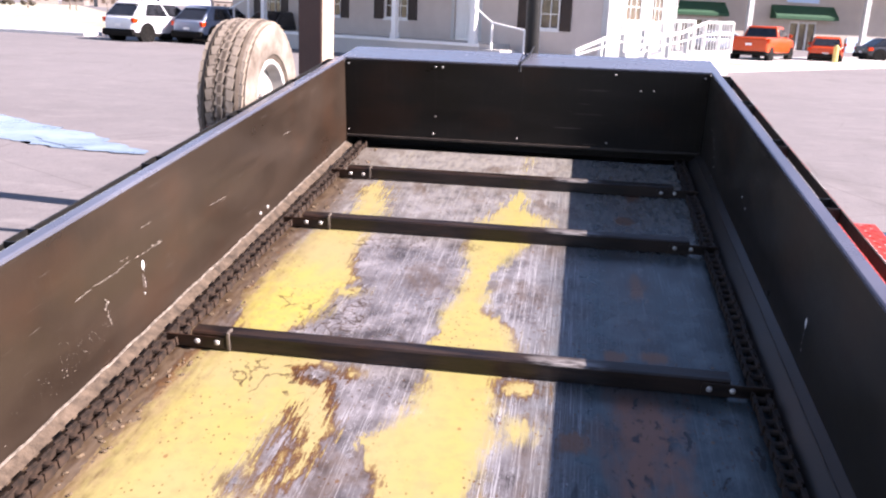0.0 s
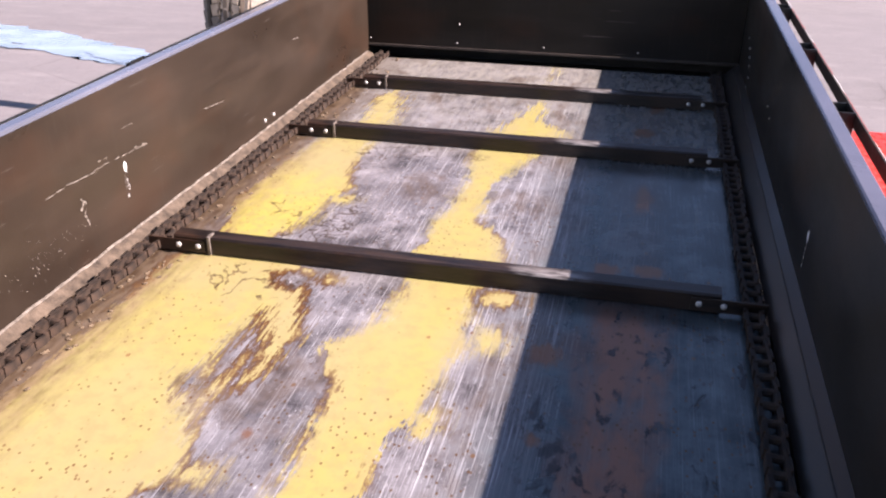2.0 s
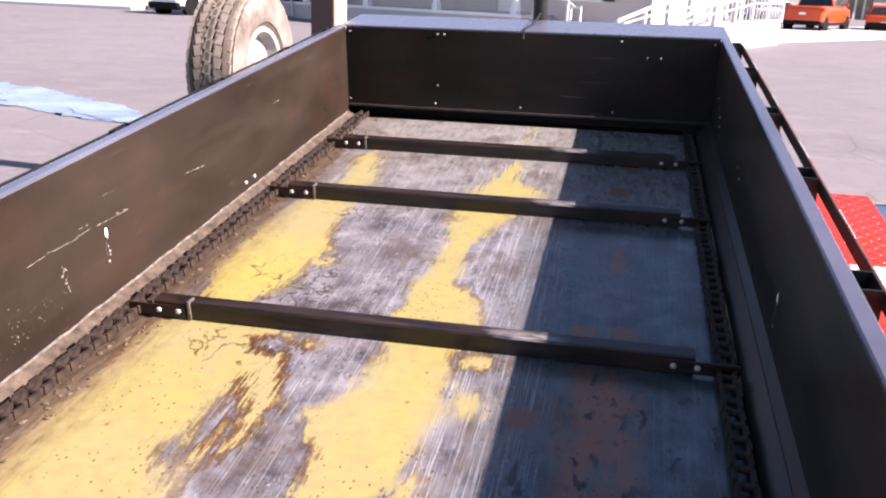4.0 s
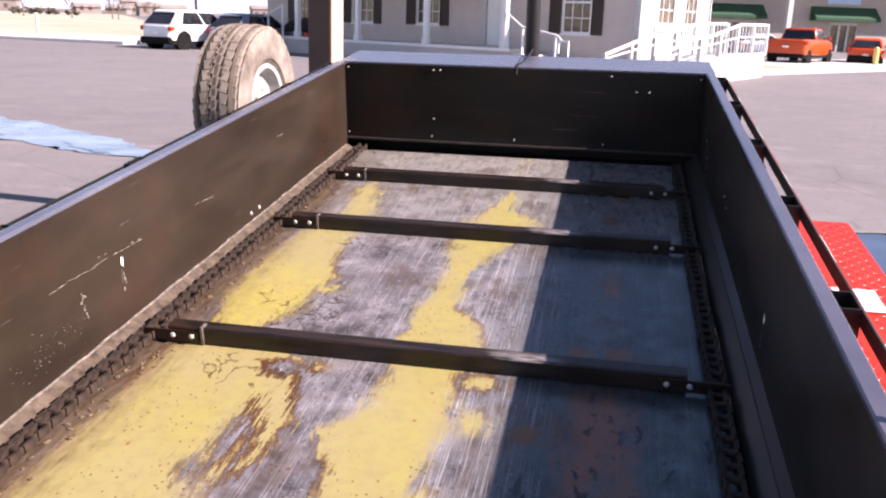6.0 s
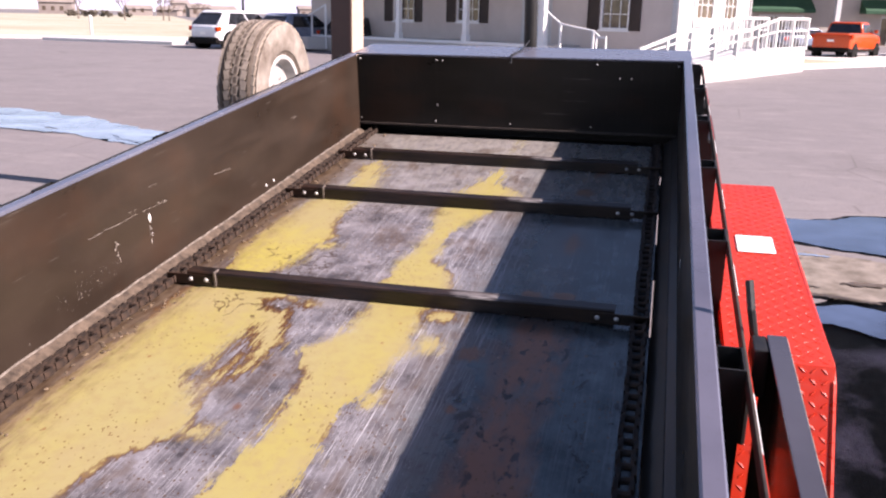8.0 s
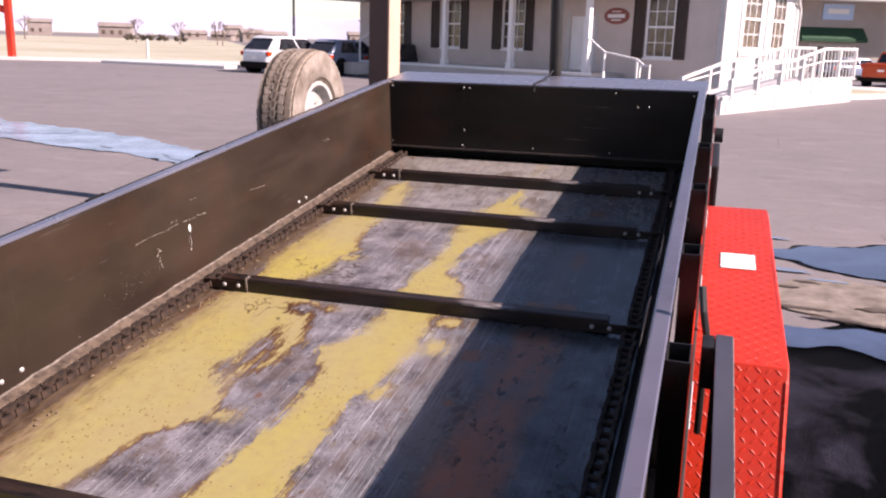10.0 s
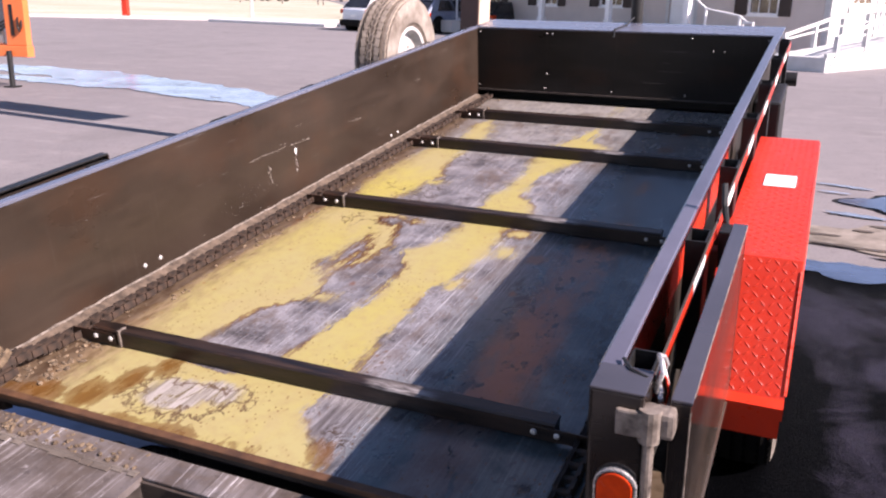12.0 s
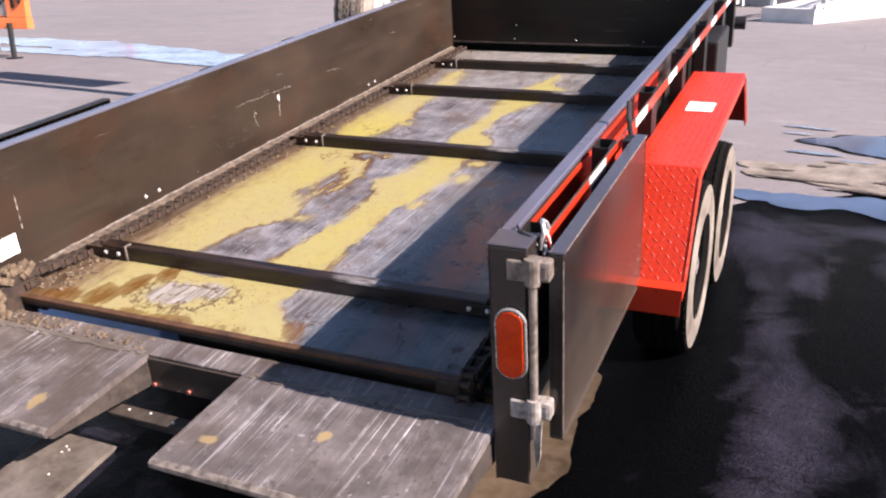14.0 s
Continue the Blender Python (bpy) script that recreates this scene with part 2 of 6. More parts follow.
    rim_at = m.math("MAXIMUM", m.math("MULTIPLY", m.ramp(X, (0.42, 0.0), (0.5, 1.0), (0.72, 1.0), (0.80, 0.1)), m.ramp(along, (0.13, 0.7), (0.42, 1.0), (0.5, 0.4), (0.62, 0.0))),
                    m.ramp(m.noise(3.5, 3, 0.6, m.scaled((1, 1, 1), (5, 2, 0))), (0.52, 0.0), (0.6, 0.7)))
    base = m.mix(m.math("MULTIPLY", rim, m.math("MULTIPLY", rim_at, m.math("SUBTRACT", 1.0, m.math("MULTIPLY", worn, 0.45)))), base, (0.115, 0.048, 0.014))
    # rust dots
    dot = m.voronoi(58.0, m.scaled((1.0, 0.7, 1), (0.2, 0.3, 0)))
    base = m.mix(m.math("MULTIPLY", m.ramp(dot, (0.15, 0.9), (0.21, 0.0)), m.ramp(m.noise(5, 3), (0.43, 0.0), (0.54, 1.0))), base, (0.13, 0.06, 0.02))
    spot = m.voronoi(19.0, m.scaled((1.0, 0.75, 1)))
    base = m.mix(m.math("MULTIPLY", m.ramp(spot, (0.08, 0.8), (0.13, 0.0)), m.ramp(m.noise(2.6, 2, 0.5, m.scaled((1, 1, 1), (8, 3, 0))), (0.54, 0.0), (0.6, 1.0))), base, (0.20, 0.095, 0.035))
    # dark curls where drips dried
    curl = m.ramp(m.noise(11.0, 3, 0.55, m.scaled((1, 0.8, 1), (6, 1, 0)), 0.6), (0.474, 0.0), (0.5, 1.0), (0.526, 0.0))
    drips = m.ramp(spots((0.70, 1.79, 0.21, 0.14), (1.24, 1.74, 0.07, 0.12), (0.50, 3.34, 0.16, 0.12), (0.60, 3.80, 0.08, 0.30), (0.72, 4.48, 0.3, 0.07), (0.52, 3.72, 0.10, 0.22), (0.36, 3.85, 0.06, 0.08), (0.50, 4.44, 0.1, 0.05)), (0.0, 0.0), (0.02, 0.95))
    base = m.mix(m.math("MULTIPLY", curl, drips), base, (0.06, 0.030, 0.012))
    # black blots and rust blooms on the steel darkened for shade
    blot = m.ramp(m.noise(1.0, 5, 0.65, m.scaled((11, 6, 1), (3.7, 8.2, 0)), 0.5), (0.60, 0.0), (0.65, 0.85))
    base = m.mix(m.math("MULTIPLY", m.math("MULTIPLY", blot, shade_side), m.ramp(along, (0.40, 1.0), (0.45, 0.25))), base, (0.022, 0.022, 0.024))
    ragged = m.math("MULTIPLY", m.math("SUBTRACT", mid, 0.5), 0.08)
    rust = spots((1.383, 3.15, 0.05, 0.06), (1.396, 2.82, 0.025, 0.03), (1.575, 4.93, 0.05, 0.07), (1.591, 4.19, 0.04, 0.15), (1.50, 3.64, 0.05, 0.05), (1.62, 3.66, 0.05, 0.05), (0.79, 2.69, 0.03, 0.02), (1.62, 5.3, 0.04, 0.1))
    base = m.mix(m.ramp(m.math("ADD", rust, ragged), (0.0, 0.0), (0.02, 0.75)), base, (0.24, 0.10, 0.045))
    # chalky patch with dried outlines by the rear lip
    chalk = m.ramp(m.math("ADD", spots((0.67, 1.79, 0.125, 0.095), (0.79, 1.85, 0.10, 0.075), (1.21, 1.84, 0.08, 0.13)), ragged), (0.0, 0.0), (0.03, 0.8))
    base = m.mix(m.math("MULTIPLY", chalk, m.math("SUBTRACT", 1.0, curl)), base, m.mix(m.ramp(fine2, (0.4, 0.0), (0.6, 1.0)), (0.12, 0.103, 0.10), (0.33, 0.305, 0.305)))
    shore = m.math("ADD", m.math("ADD", spots((0.64, 1.77, 0.11, 0.085), (0.76, 1.81, 0.10, 0.075), (0.86, 1.85, 0.06, 0.045)), ragged), 0.5)
    shore = m.math("ADD", shore, m.math("MULTIPLY", m.math("SUBTRACT", m.noise(1.0, 4, 0.6, m.scaled((14, 11, 1), (2.9, 7.7, 0)), 0.6), 0.5), 0.20))
    base = m.mix(m.ramp(shore, (0.488, 0.0), (0.494, 0.85), (0.500, 0.85), (0.508, 0.0)), base, (0.075, 0.038, 0.018))
    # wet brown run-out across the rear lip, and rust at the lip's right end
    wet = m.math("MAXIMUM", m.math("MAXIMUM", spots((0.42, 1.70, 0.075, 0.10), (0.48, 1.81, 0.06, 0.11), (0.54, 1.92, 0.05, 0.09)), spots((0.62, 1.60, 0.45, 0.04))), spots((1.26, 1.70, 0.045, 0.09), (0.24, 1.66, 0.10, 0.06), (0.75, 1.63, 0.25, 0.035)))
    wet = m.ramp(m.math("ADD", wet, m.math("MULTIPLY", m.math("ADD", m.math("SUBTRACT", big, 0.5), m.math("MULTIPLY", m.math("SUBTRACT", mid, 0.5), 0.6)), 0.14)), (0.0, 0.0), (0.008, 0.6), (0.045, 0.92))
    base = m.mix(wet, base, m.mix(mid, (0.155, 0.066, 0.009), (0.07, 0.027, 0.005)))
    m.colour(base)
    gloss = m.mix(paint, m.ramp(fine, (0.4, 0.32), (0.7, 0.5)), (0.5, 0.5, 0.5))
    gloss = m.mix(shade_side, gloss, (0.27, 0.27, 0.27))
    m.rough(m.mix(wet, gloss, (0.22, 0.22, 0.22)))
    m.put(m.b.inputs["Metallic"], m.math("MULTIPLY", m.math("SUBTRACT", 1.0, m.math("MAXIMUM", paint, wet)), 0.5))
    m.bump(m.math("ADD", m.math("MULTIPLY", paint, 0.6), m.math("MULTIPLY", fine, 0.2)), 0.25, 0.002)
    return m.m


def wall_material(name, tone_a, tone_b, scratches=1.0, rust=0.25, rough=0.42, gloss=0.5, splash=0.0):
    """Black paint, dulled by dust and scraped along the bed; splash: road dirt thrown up from below."""
    m = Mat(name, rough)
    cloud = m.noise(1.0, 6, 0.62, m.scaled((1.2, 1.2, 2.6)))
    base = m.mix(m.ramp(cloud, (0.32, 0.0), (0.72, 1.0)), tone_a, tone_b)
    tint = m.ramp(m.noise(2.3, 3, 0.5, m.scaled((1, 1, 1.6), (4, 2, 1))), (0.52, 0.0), (0.68, rust))
    base = m.mix(tint, base, (0.06, 0.024, 0.011))
    run = m.noise(1.0, 4, 0.7, m.scaled((60, 60, 2.2)))
    base = m.mix(m.ramp(run, (0.58, 0.0), (0.8, 0.35)), base, (0.05, 0.042, 0.034))
    turn = m.t.nodes.new("ShaderNodeMapping")
    turn.inputs["Rotation"].default_value, turn.inputs["Scale"].default_value = (0.22, 0, 0), (3, 3, 150)
    m.put(turn.inputs[0], m.co)
    cut = m.math("MULTIPLY", m.ramp(m.noise(1.0, 2, 0.6, turn.outputs[0]), (0.67, 0.0), (0.75, 0.6 * scratches)),
                 m.ramp(m.noise(3.2, 2, 0.5, m.scaled((1, 1, 1), (2, 7, 3))), (0.56, 0.0), (0.66, 1.0)))
    base = m.mix(cut, base, (0.3, 0.26, 0.23))
    smear = m.ramp(m.noise(1.0, 4, 0.6, m.scaled((1.2, 1.2, 9), (1, 3, 5))), (0.5, 0.0), (0.8, 0.3))
    base = m.mix(smear, base, tuple(1.8 * c for c in tone_b))
    speck = m.voronoi(38.0)
    base = m.mix(m.math("MULTIPLY", m.ramp(m.math("ADD", speck, m.math("MULTIPLY", m.noise(9.0, 2), 0.12)), (0.09, 0.6), (0.12, 0.0)), m.ramp(m.noise(2.0, 2), (0.60, 0.0), (0.68, 1.0))), base, (0.4, 0.36, 0.32))
    if splash:
        up = m.math("ADD", m.axis(2), m.math("MULTIPLY", m.math("SUBTRACT", run, 0.5), 0.5))
        thrown = m.math("MULTIPLY", m.ramp(up, (0.62, splash), (1.08, 0.0)), m.ramp(cloud, (0.3, 0.6), (0.6, 1.0)))
        base = m.mix(thrown, base, (0.105, 0.08, 0.062))
    m.colour(base)
    m.rough(m.ramp(cloud, (0.3, rough - 0.1), (0.75, rough + 0.14)))
    m.b.inputs["Specular IOR Level"].default_value = gloss
    m.bump(m.math("ADD", m.noise(2.0, 3), m.math("MULTIPLY", m.noise(90, 3), 0.06)), 0.12, 0.02)
    return m.m


def slat_material():
    """Black paint gone brown, with a pale patch on top right of the middle."""
    m = Mat("worn_black_slat", 0.42)
    cloud = m.noise(1.0, 5, 0.65, m.scaled((5, 40, 40)))
    base = m.mix(m.ramp(cloud, (0.35, 0.0), (0.68, 1.0)), (0.0045, 0.0033, 0.0028), (0.034, 0.0195, 0.0135))
    base = m.mix(m.ramp(m.noise(1.0, 4, 0.7, m.scaled((30, 160, 160))), (0.58, 0.0), (0.72, 0.45)), base, (0.075, 0.05, 0.037))
    rust = m.ramp(m.noise(1.0, 3, 0.6, m.scaled((3.0, 8, 8), (1.2, 3.4, 0))), (0.55, 0.0), (0.66, 0.5))
    base = m.mix(rust, base, (0.055, 0.023, 0.011))
    at = m.ramp(m.math("MULTIPLY", m.math("ADD", m.axis(0), m.math("MULTIPLY", m.math("SUBTRACT", cloud, 0.5), 0.12)), 0.5), (0.615, 0.0), (0.64, 1.0), (0.70, 1.0), (0.74, 0.0))
    bare = m.math("MULTIPLY", at, m.ramp(m.noise(1.0, 3, 0.7, m.scaled((14, 90, 90), (0.4, 1.1, 0))), (0.38, 0.15), (0.56, 0.95)))
    top = m.ramp(m.math("MULTIPLY", m.axis(2), 10.0), (0.46, 0.06), (0.54, 1.0))
    top = m.math("MULTIPLY", top, m.ramp(m.math("MULTIPLY", m.axis(1), 10.0), (0.20, 0.8), (0.42, 0.25)))
    m.colour(m.mix(m.math("MULTIPLY", bare, top), base, (0.30, 0.28, 0.275)))
    m.rough(m.ramp(cloud, (0.3, 0.28), (0.75, 0.5)))
    m.b.inputs["Specular IOR Level"].default_value = 0.4
    m.bump(m.noise(1.0, 4, 0.65, m.scaled((20, 90, 90))), 0.2, 0.004)
    return m.m


def asphalt_material():
    m = Mat("asphalt", 0.88)
    wide, mid, grit = m.noise(0.12, 5, 0.6), m.noise(1.4, 5, 0.65), m.noise(46.0, 3, 0.7)
    base = m.mix(m.ramp(wide, (0.35, 0.0), (0.68, 1.0)), (0.15, 0.134, 0.136), (0.2, 0.178, 0.18))
    base = m.mix(m.ramp(mid, (0.42, 0.0), (0.75, 0.5)), base, (0.23, 0.203, 0.2))
    base = m.mix(m.ramp(grit, (0.3, 0.45), (0.6, 0.0)), base, (0.06, 0.054, 0.054))
    stain = m.noise(1.0, 5, 0.6, m.scaled((0.5, 0.22, 1), (1, 2, 0)))
    base = m.mix(m.ramp(stain, (0.58, 0.0), (0.7, 0.35)), base, (0.075, 0.066, 0.06))
    # pale dust in drifts, small dark spots and a few hair cracks
    drift = m.ramp(m.noise(1.0, 6, 0.7, m.scaled((0.9, 2.4, 1), (3, 5, 0))), (0.54, 0.0), (0.72, 0.5))
    base = m.mix(drift, base, (0.27, 0.242, 0.235))
    base = m.mix(m.ramp(m.noise(7.0, 5, 0.75), (0.34, 0.4), (0.46, 0.0)), base, (0.085, 0.074, 0.072))
    spots = m.math("MULTIPLY", m.ramp(m.voronoi(2.3, m.scaled((1, 1.3, 1), (1, 4, 0))), (0.035, 0.8), (0.06, 0.0)), m.ramp(m.noise(0.5, 2), (0.5, 0.0), (0.58, 1.0)))
    base = m.mix(spots, base, (0.045, 0.035, 0.03))
    crack = m.ramp(m.voronoi(0.42, m.scaled((1, 1.2, 1), (0.3, 0.7, 0)), "Distance", "DISTANCE_TO_EDGE"), (0.0, 0.6), (0.006, 0.0))
    base = m.mix(m.math("MULTIPLY", crack, m.ramp(m.noise(0.3, 3), (0.46, 0.0), (0.56, 1.0))), base, (0.06, 0.05, 0.045))
    m.colour(base)
    m.bump(grit, 0.35, 0.006)
    return m.m


def wet_material():
    """Soaked asphalt: sky sheen painted violet and grainy, mirrored dark trailer painted black."""
    m = Mat("wet_asphalt", 0.4)
    grit, wave = m.noise(85.0, 3, 0.75), m.noise(1.9, 6, 0.65, m.scaled((1, 0.8, 1), (2.2, 0.7, 0)), 0.9)
    depth = None
    # ovals where the violet sky sheen is put into the colour
    for x, y, a, b in ((2.72, 2.2, 0.20, 1.0), (2.62, 3.4, 0.17, 0.8), (2.55, 4.75, 0.40, 0.55), (3.15, 5.1, 0.5, 0.2), (3.5, 2.2, 0.4, 1.6), (2.75, 4.0, 0.12, 0.25), (3.35, 4.4, 0.3, 0.35), (0.3, 1.25, 0.7, 0.55), (4.9, 1.2, 1.9, 3.2), (-0.7, 0.6, 0.9, 0.6)):
        n = m.t.nodes.new("ShaderNodeVectorMath")
        n.operation = "LENGTH"
        m.put(n.inputs[0], m.scaled((1 / a, 1 / b, 0), (-x / a, -y / b, 0)))
        d = m.math("SUBTRACT", 1.0, n.outputs["Value"])
        depth = d if depth is None else m.math("MAXIMUM", depth, d)
    film = m.ramp(m.math("ADD", m.math("MULTIPLY", m.math("MAXIMUM", depth, -0.5), 0.42), m.math("MULTIPLY", m.math("SUBTRACT", wave, 0.25), 1.5)), (0.38, 0.0), (0.62, 0.55), (0.95, 1.0))
    streak = m.ramp(m.noise(1.0, 4, 0.65, m.scaled((2.6, 7.5, 1), (0.4, 1.9, 0)), 0.4), (0.56, 0.0), (0.66, 0.5))
    base = m.mix(film, (0.0012, 0.0013, 0.0016), m.mix(m.ramp(grit, (0.38, 0.0), (0.62, 1.0)), (0.0058, 0.005, 0.0078), (0.032, 0.027, 0.044)))
    m.colour(m.mix(m.math("MULTIPLY", streak, film), base, (0.03, 0.026, 0.034)))
    m.rough(m.ramp(film, (0.0, 0.30), (1.0, 0.42)))
    m.put(m.b.inputs["Specular IOR Level"], m.ramp(film, (0.0, 0.015), (0.5, 0.08), (1.0, 0.22)))
    m.b.inputs["IOR"].default_value = 1.33
    m.bump(m.math("ADD", grit, m.math("MULTIPLY", m.noise(9.0, 4, 0.6), 0.6)), 1.0, 0.008)
    return m.m


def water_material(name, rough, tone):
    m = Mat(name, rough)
    # tone puts the sky's reflection into the base colour
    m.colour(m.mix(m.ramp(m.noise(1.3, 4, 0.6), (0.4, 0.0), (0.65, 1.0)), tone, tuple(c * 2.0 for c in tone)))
    m.b.inputs["IOR"].default_value = 1.33
    m.bump(m.noise(2.5, 3, 0.5), 0.05, 0.01)
    return m.m


def rubber_material():
    m = Mat("dusty_tyre_rubber", 0.85)
    dust = m.noise(9.0, 5, 0.65)
    m.colour(m.mix(m.ramp(dust, (0.3, 0.0), (0.7, 1.0)), (0.15, 0.118, 0.09), (0.33, 0.272, 0.216)))
    m.bump(m.noise(80, 3), 0.3, 0.003)
    return m.m


def glass_material(name, tone, rough=0.05):
    m = Mat(name, rough)
    m.colour(m.mix(m.ramp(m.noise(3.0, 3), (0.35, 0.0), (0.7, 1.0)), tone, tuple(c * 2.2 for c in tone)))
    return m.m


def siding_material():
    m = Mat("tan_stucco", 0.8)
    m.colour(m.mix(m.ramp(m.noise(0.9, 5, 0.6), (0.35, 0.0), (0.7, 1.0)), (0.56, 0.485, 0.44), (0.64, 0.56, 0.51)))
    m.bump(m.noise(120, 3), 0.2, 0.004)
    return m.m


def field_material():
    m = Mat("dry_grass", 0.95)
    base = m.mix(m.ramp(m.noise(0.06, 6, 0.65), (0.38, 0.0), (0.62, 1.0)), (0.31, 0.29, 0.205), (0.44, 0.415, 0.335))
    m.colour(m.mix(m.ramp(m.noise(1.5, 4, 0.7), (0.45, 0.0), (0.7, 0.6)), base, (0.25, 0.24, 0.13)))
    return m.m


MAT["floor"] = floor_material()
MAT["wall"] = wall_material("black_wall_paint", (0.0178, 0.0122, 0.0088), (0.0355, 0.0242, 0.0172), 0.7, 0.2, 0.34, 0.25)
MAT["gate"] = wall_material("gloss_black_gate_paint", (0.013, 0.010, 0.009), (0.03, 0.023, 0.019), 0.9, 0.2, 0.2, 0.5, 0.6)
MAT["black"] = mottled("black_steel", (0.005, 0.005, 0.005), (0.012, 0.011, 0.010), 6.0, 0.5)
MAT["slat"] = slat_material()
MAT["chain"] = mottled("rusty_chain_steel", (0.008, 0.0045, 0.0025), (0.046, 0.025, 0.014), 26.0, 0.75)
MAT["ledge"] = mottled("brown_packed_dirt", (0.026, 0.017, 0.0105), (0.12, 0.086, 0.06), 26.0, 0.95, 0.0, 0.8, 130.0)
MAT["dirt"] = mottled("packed_tan_dirt", (0.034, 0.021, 0.011), (0.19, 0.134, 0.082), 30.0, 0.95, 0.0, 0.8, 130.0)
MAT["dustcrest"] = mottled("pale_dust", (0.05, 0.037, 0.027), (0.25, 0.21, 0.175), 40.0, 0.95)
# top faces: blue-grey tones, lighter than the black walls and gates
MAT["rail"] = wall_material("grey_rim_tone", (0.066, 0.064, 0.086), (0.106, 0.102, 0.135), 0.8, 0.03, 0.19, 1.0)
MAT["gatetop"] = wall_material("dark_grey_rim_tone", (0.034, 0.033, 0.040), (0.060, 0.058, 0.072), 0.8, 0.05, 0.22, 0.8)
MAT["cap"] = wall_material("grey_cap_tone", (0.085, 0.09, 0.12), (0.115, 0.12, 0.155), 0.5, 0.02, 0.24, 1.0)
MAT["rust"] = mottled("brown_rust", (0.035, 0.014, 0.006), (0.095, 0.042, 0.017), 12.0, 0.7)
MAT["red"] = mottled("red_enamel", (0.51, 0.031, 0.009), (0.42, 0.024, 0.007), 4.0, 0.36, 0.0, 0.05, 40.0)
MAT["asphalt"] = asphalt_material()
MAT["wet"] = wet_material()
# puddles: blue of the mirrored sky painted in as base tone
MAT["water"] = water_material("sky_tinted_pale_puddle", 0.2, (0.12, 0.15, 0.20))
MAT["skywater"] = water_material("sky_tinted_shaded_puddle", 0.1, (0.10, 0.135, 0.21))
MAT["bluewater"] = water_material("sky_tinted_blue_puddle", 0.1, (0.03, 0.043, 0.075))
MAT["trim"] = mottled("clean_white_trim", (0.86, 0.85, 0.84), (0.80, 0.79, 0.78), 3.0, 0.45)
MAT["white"] = mottled("white_paint", (0.60, 0.59, 0.58), (0.50, 0.49, 0.48), 3.0, 0.5)
MAT["paper"] = mottled("white_sticker", (0.85, 0.84, 0.82), (0.75, 0.74, 0.72), 20.0, 0.4, 0, 0)
MAT["grey"] = mottled("faint_print", (0.45, 0.45, 0.45), (0.5, 0.5, 0.5), 20.0, 0.5, 0, 0)
MAT["siding"] = siding_material()
MAT["brown"] = mottled("brown_shutter_paint", (0.028, 0.016, 0.012), (0.045, 0.025, 0.018), 3.0, 0.6)
MAT["post"] = mottled("brown_post_paint", (0.055, 0.022, 0.016), (0.085, 0.036, 0.026), 3.0, 0.5)
MAT["rubber"] = rubber_material()
MAT["tyre"] = mottled("black_tyre_rubber", (0.02, 0.019, 0.018), (0.05, 0.045, 0.042), 9.0, 0.85)
MAT["rim"] = mottled("white_wheel_rim", (0.55, 0.53, 0.51), (0.4, 0.375, 0.35), 12.0, 0.35)
MAT["cartyre"] = mottled("clean_black_tyre", (0.006, 0.006, 0.006), (0.014, 0.013, 0.012), 9.0, 0.9)
MAT["cartyre"].node_tree.nodes["Principled BSDF"].inputs["Specular IOR Level"].default_value = 0.12
MAT["alloy"] = mottled("alloy_wheel", (0.055, 0.052, 0.05), (0.022, 0.021, 0.02), 8.0, 0.3, 0.8, 0)
MAT["lens"] = mottled("red_lens", (0.66, 0.055, 0.008), (0.5, 0.035, 0.006), 30.0, 0.2, 0, 0)
MAT["lens"].node_tree.nodes["Principled BSDF"].inputs["Specular IOR Level"].default_value = 0.2
MAT["chrome"] = mottled("dull_chrome", (0.62, 0.6, 0.58), (0.5, 0.47, 0.45), 20.0, 0.28, 0.7)
MAT["bolt"] = mottled("bright_bolt", (0.52, 0.5, 0.47), (0.36, 0.335, 0.31), 40.0, 0.35, 0.2)
MAT["hinge"] = mottled("scraped_hinge_steel", (0.06, 0.047, 0.038), (0.27, 0.225, 0.19), 34.0, 0.5, 0.2)
MAT["glass"] = glass_material("window_glass", (0.06, 0.045, 0.035))
MAT["carglass"] = glass_material("car_glass", (0.012, 0.013, 0.016), 0.04)
MAT["silver"] = mottled("silver_car_paint", (0.7, 0.71, 0.74), (0.64, 0.65, 0.68), 1.0, 0.25, 0.1, 0)
MAT["bluegrey"] = mottled("blue_grey_car_paint", (0.22, 0.26, 0.34), (0.18, 0.21, 0.28), 1.0, 0.25, 0.2, 0)
MAT["darkcar"] = mottled("dark_car_paint", (0.04, 0.042, 0.05), (0.03, 0.03, 0.036), 1.0, 0.25, 0.2, 0)
MAT["redcar"] = mottled("orange_red_car_paint", (0.54, 0.066, 0.012), (0.45, 0.055, 0.01), 1.0, 0.25, 0.0, 0)
MAT["orange"] = mottled("orange_machine_paint", (0.8, 0.2, 0.06), (0.7, 0.15, 0.04), 2.0, 0.4)
MAT["green"] = mottled("green_canvas", (0.009, 0.052, 0.023), (0.015, 0.07, 0.032), 3.0, 0.8)
MAT["concrete"] = mottled("pale_concrete", (0.46, 0.43, 0.40), (0.56, 0.53, 0.50), 0.8, 0.9)
MAT["field"] = field_material()
MAT["store"] = mottled("beige_store_wall", (0.36, 0.315, 0.28), (0.42, 0.365, 0.325), 0.6, 0.85)
MAT["hill"] = mottled("far_hills", (0.31, 0.32, 0.41), (0.36, 0.37, 0.46), 0.01, 1.0, 0, 0, 0.1)
MAT["brick"] = mottled("far_brick", (0.19, 0.155, 0.14), (0.29, 0.25, 0.22), 0.2, 0.9, 0, 0, 2.0)
MAT["bark"] = mottled("bare_bark", (0.12, 0.09, 0.075), (0.2, 0.16, 0.13), 5.0, 0.9)
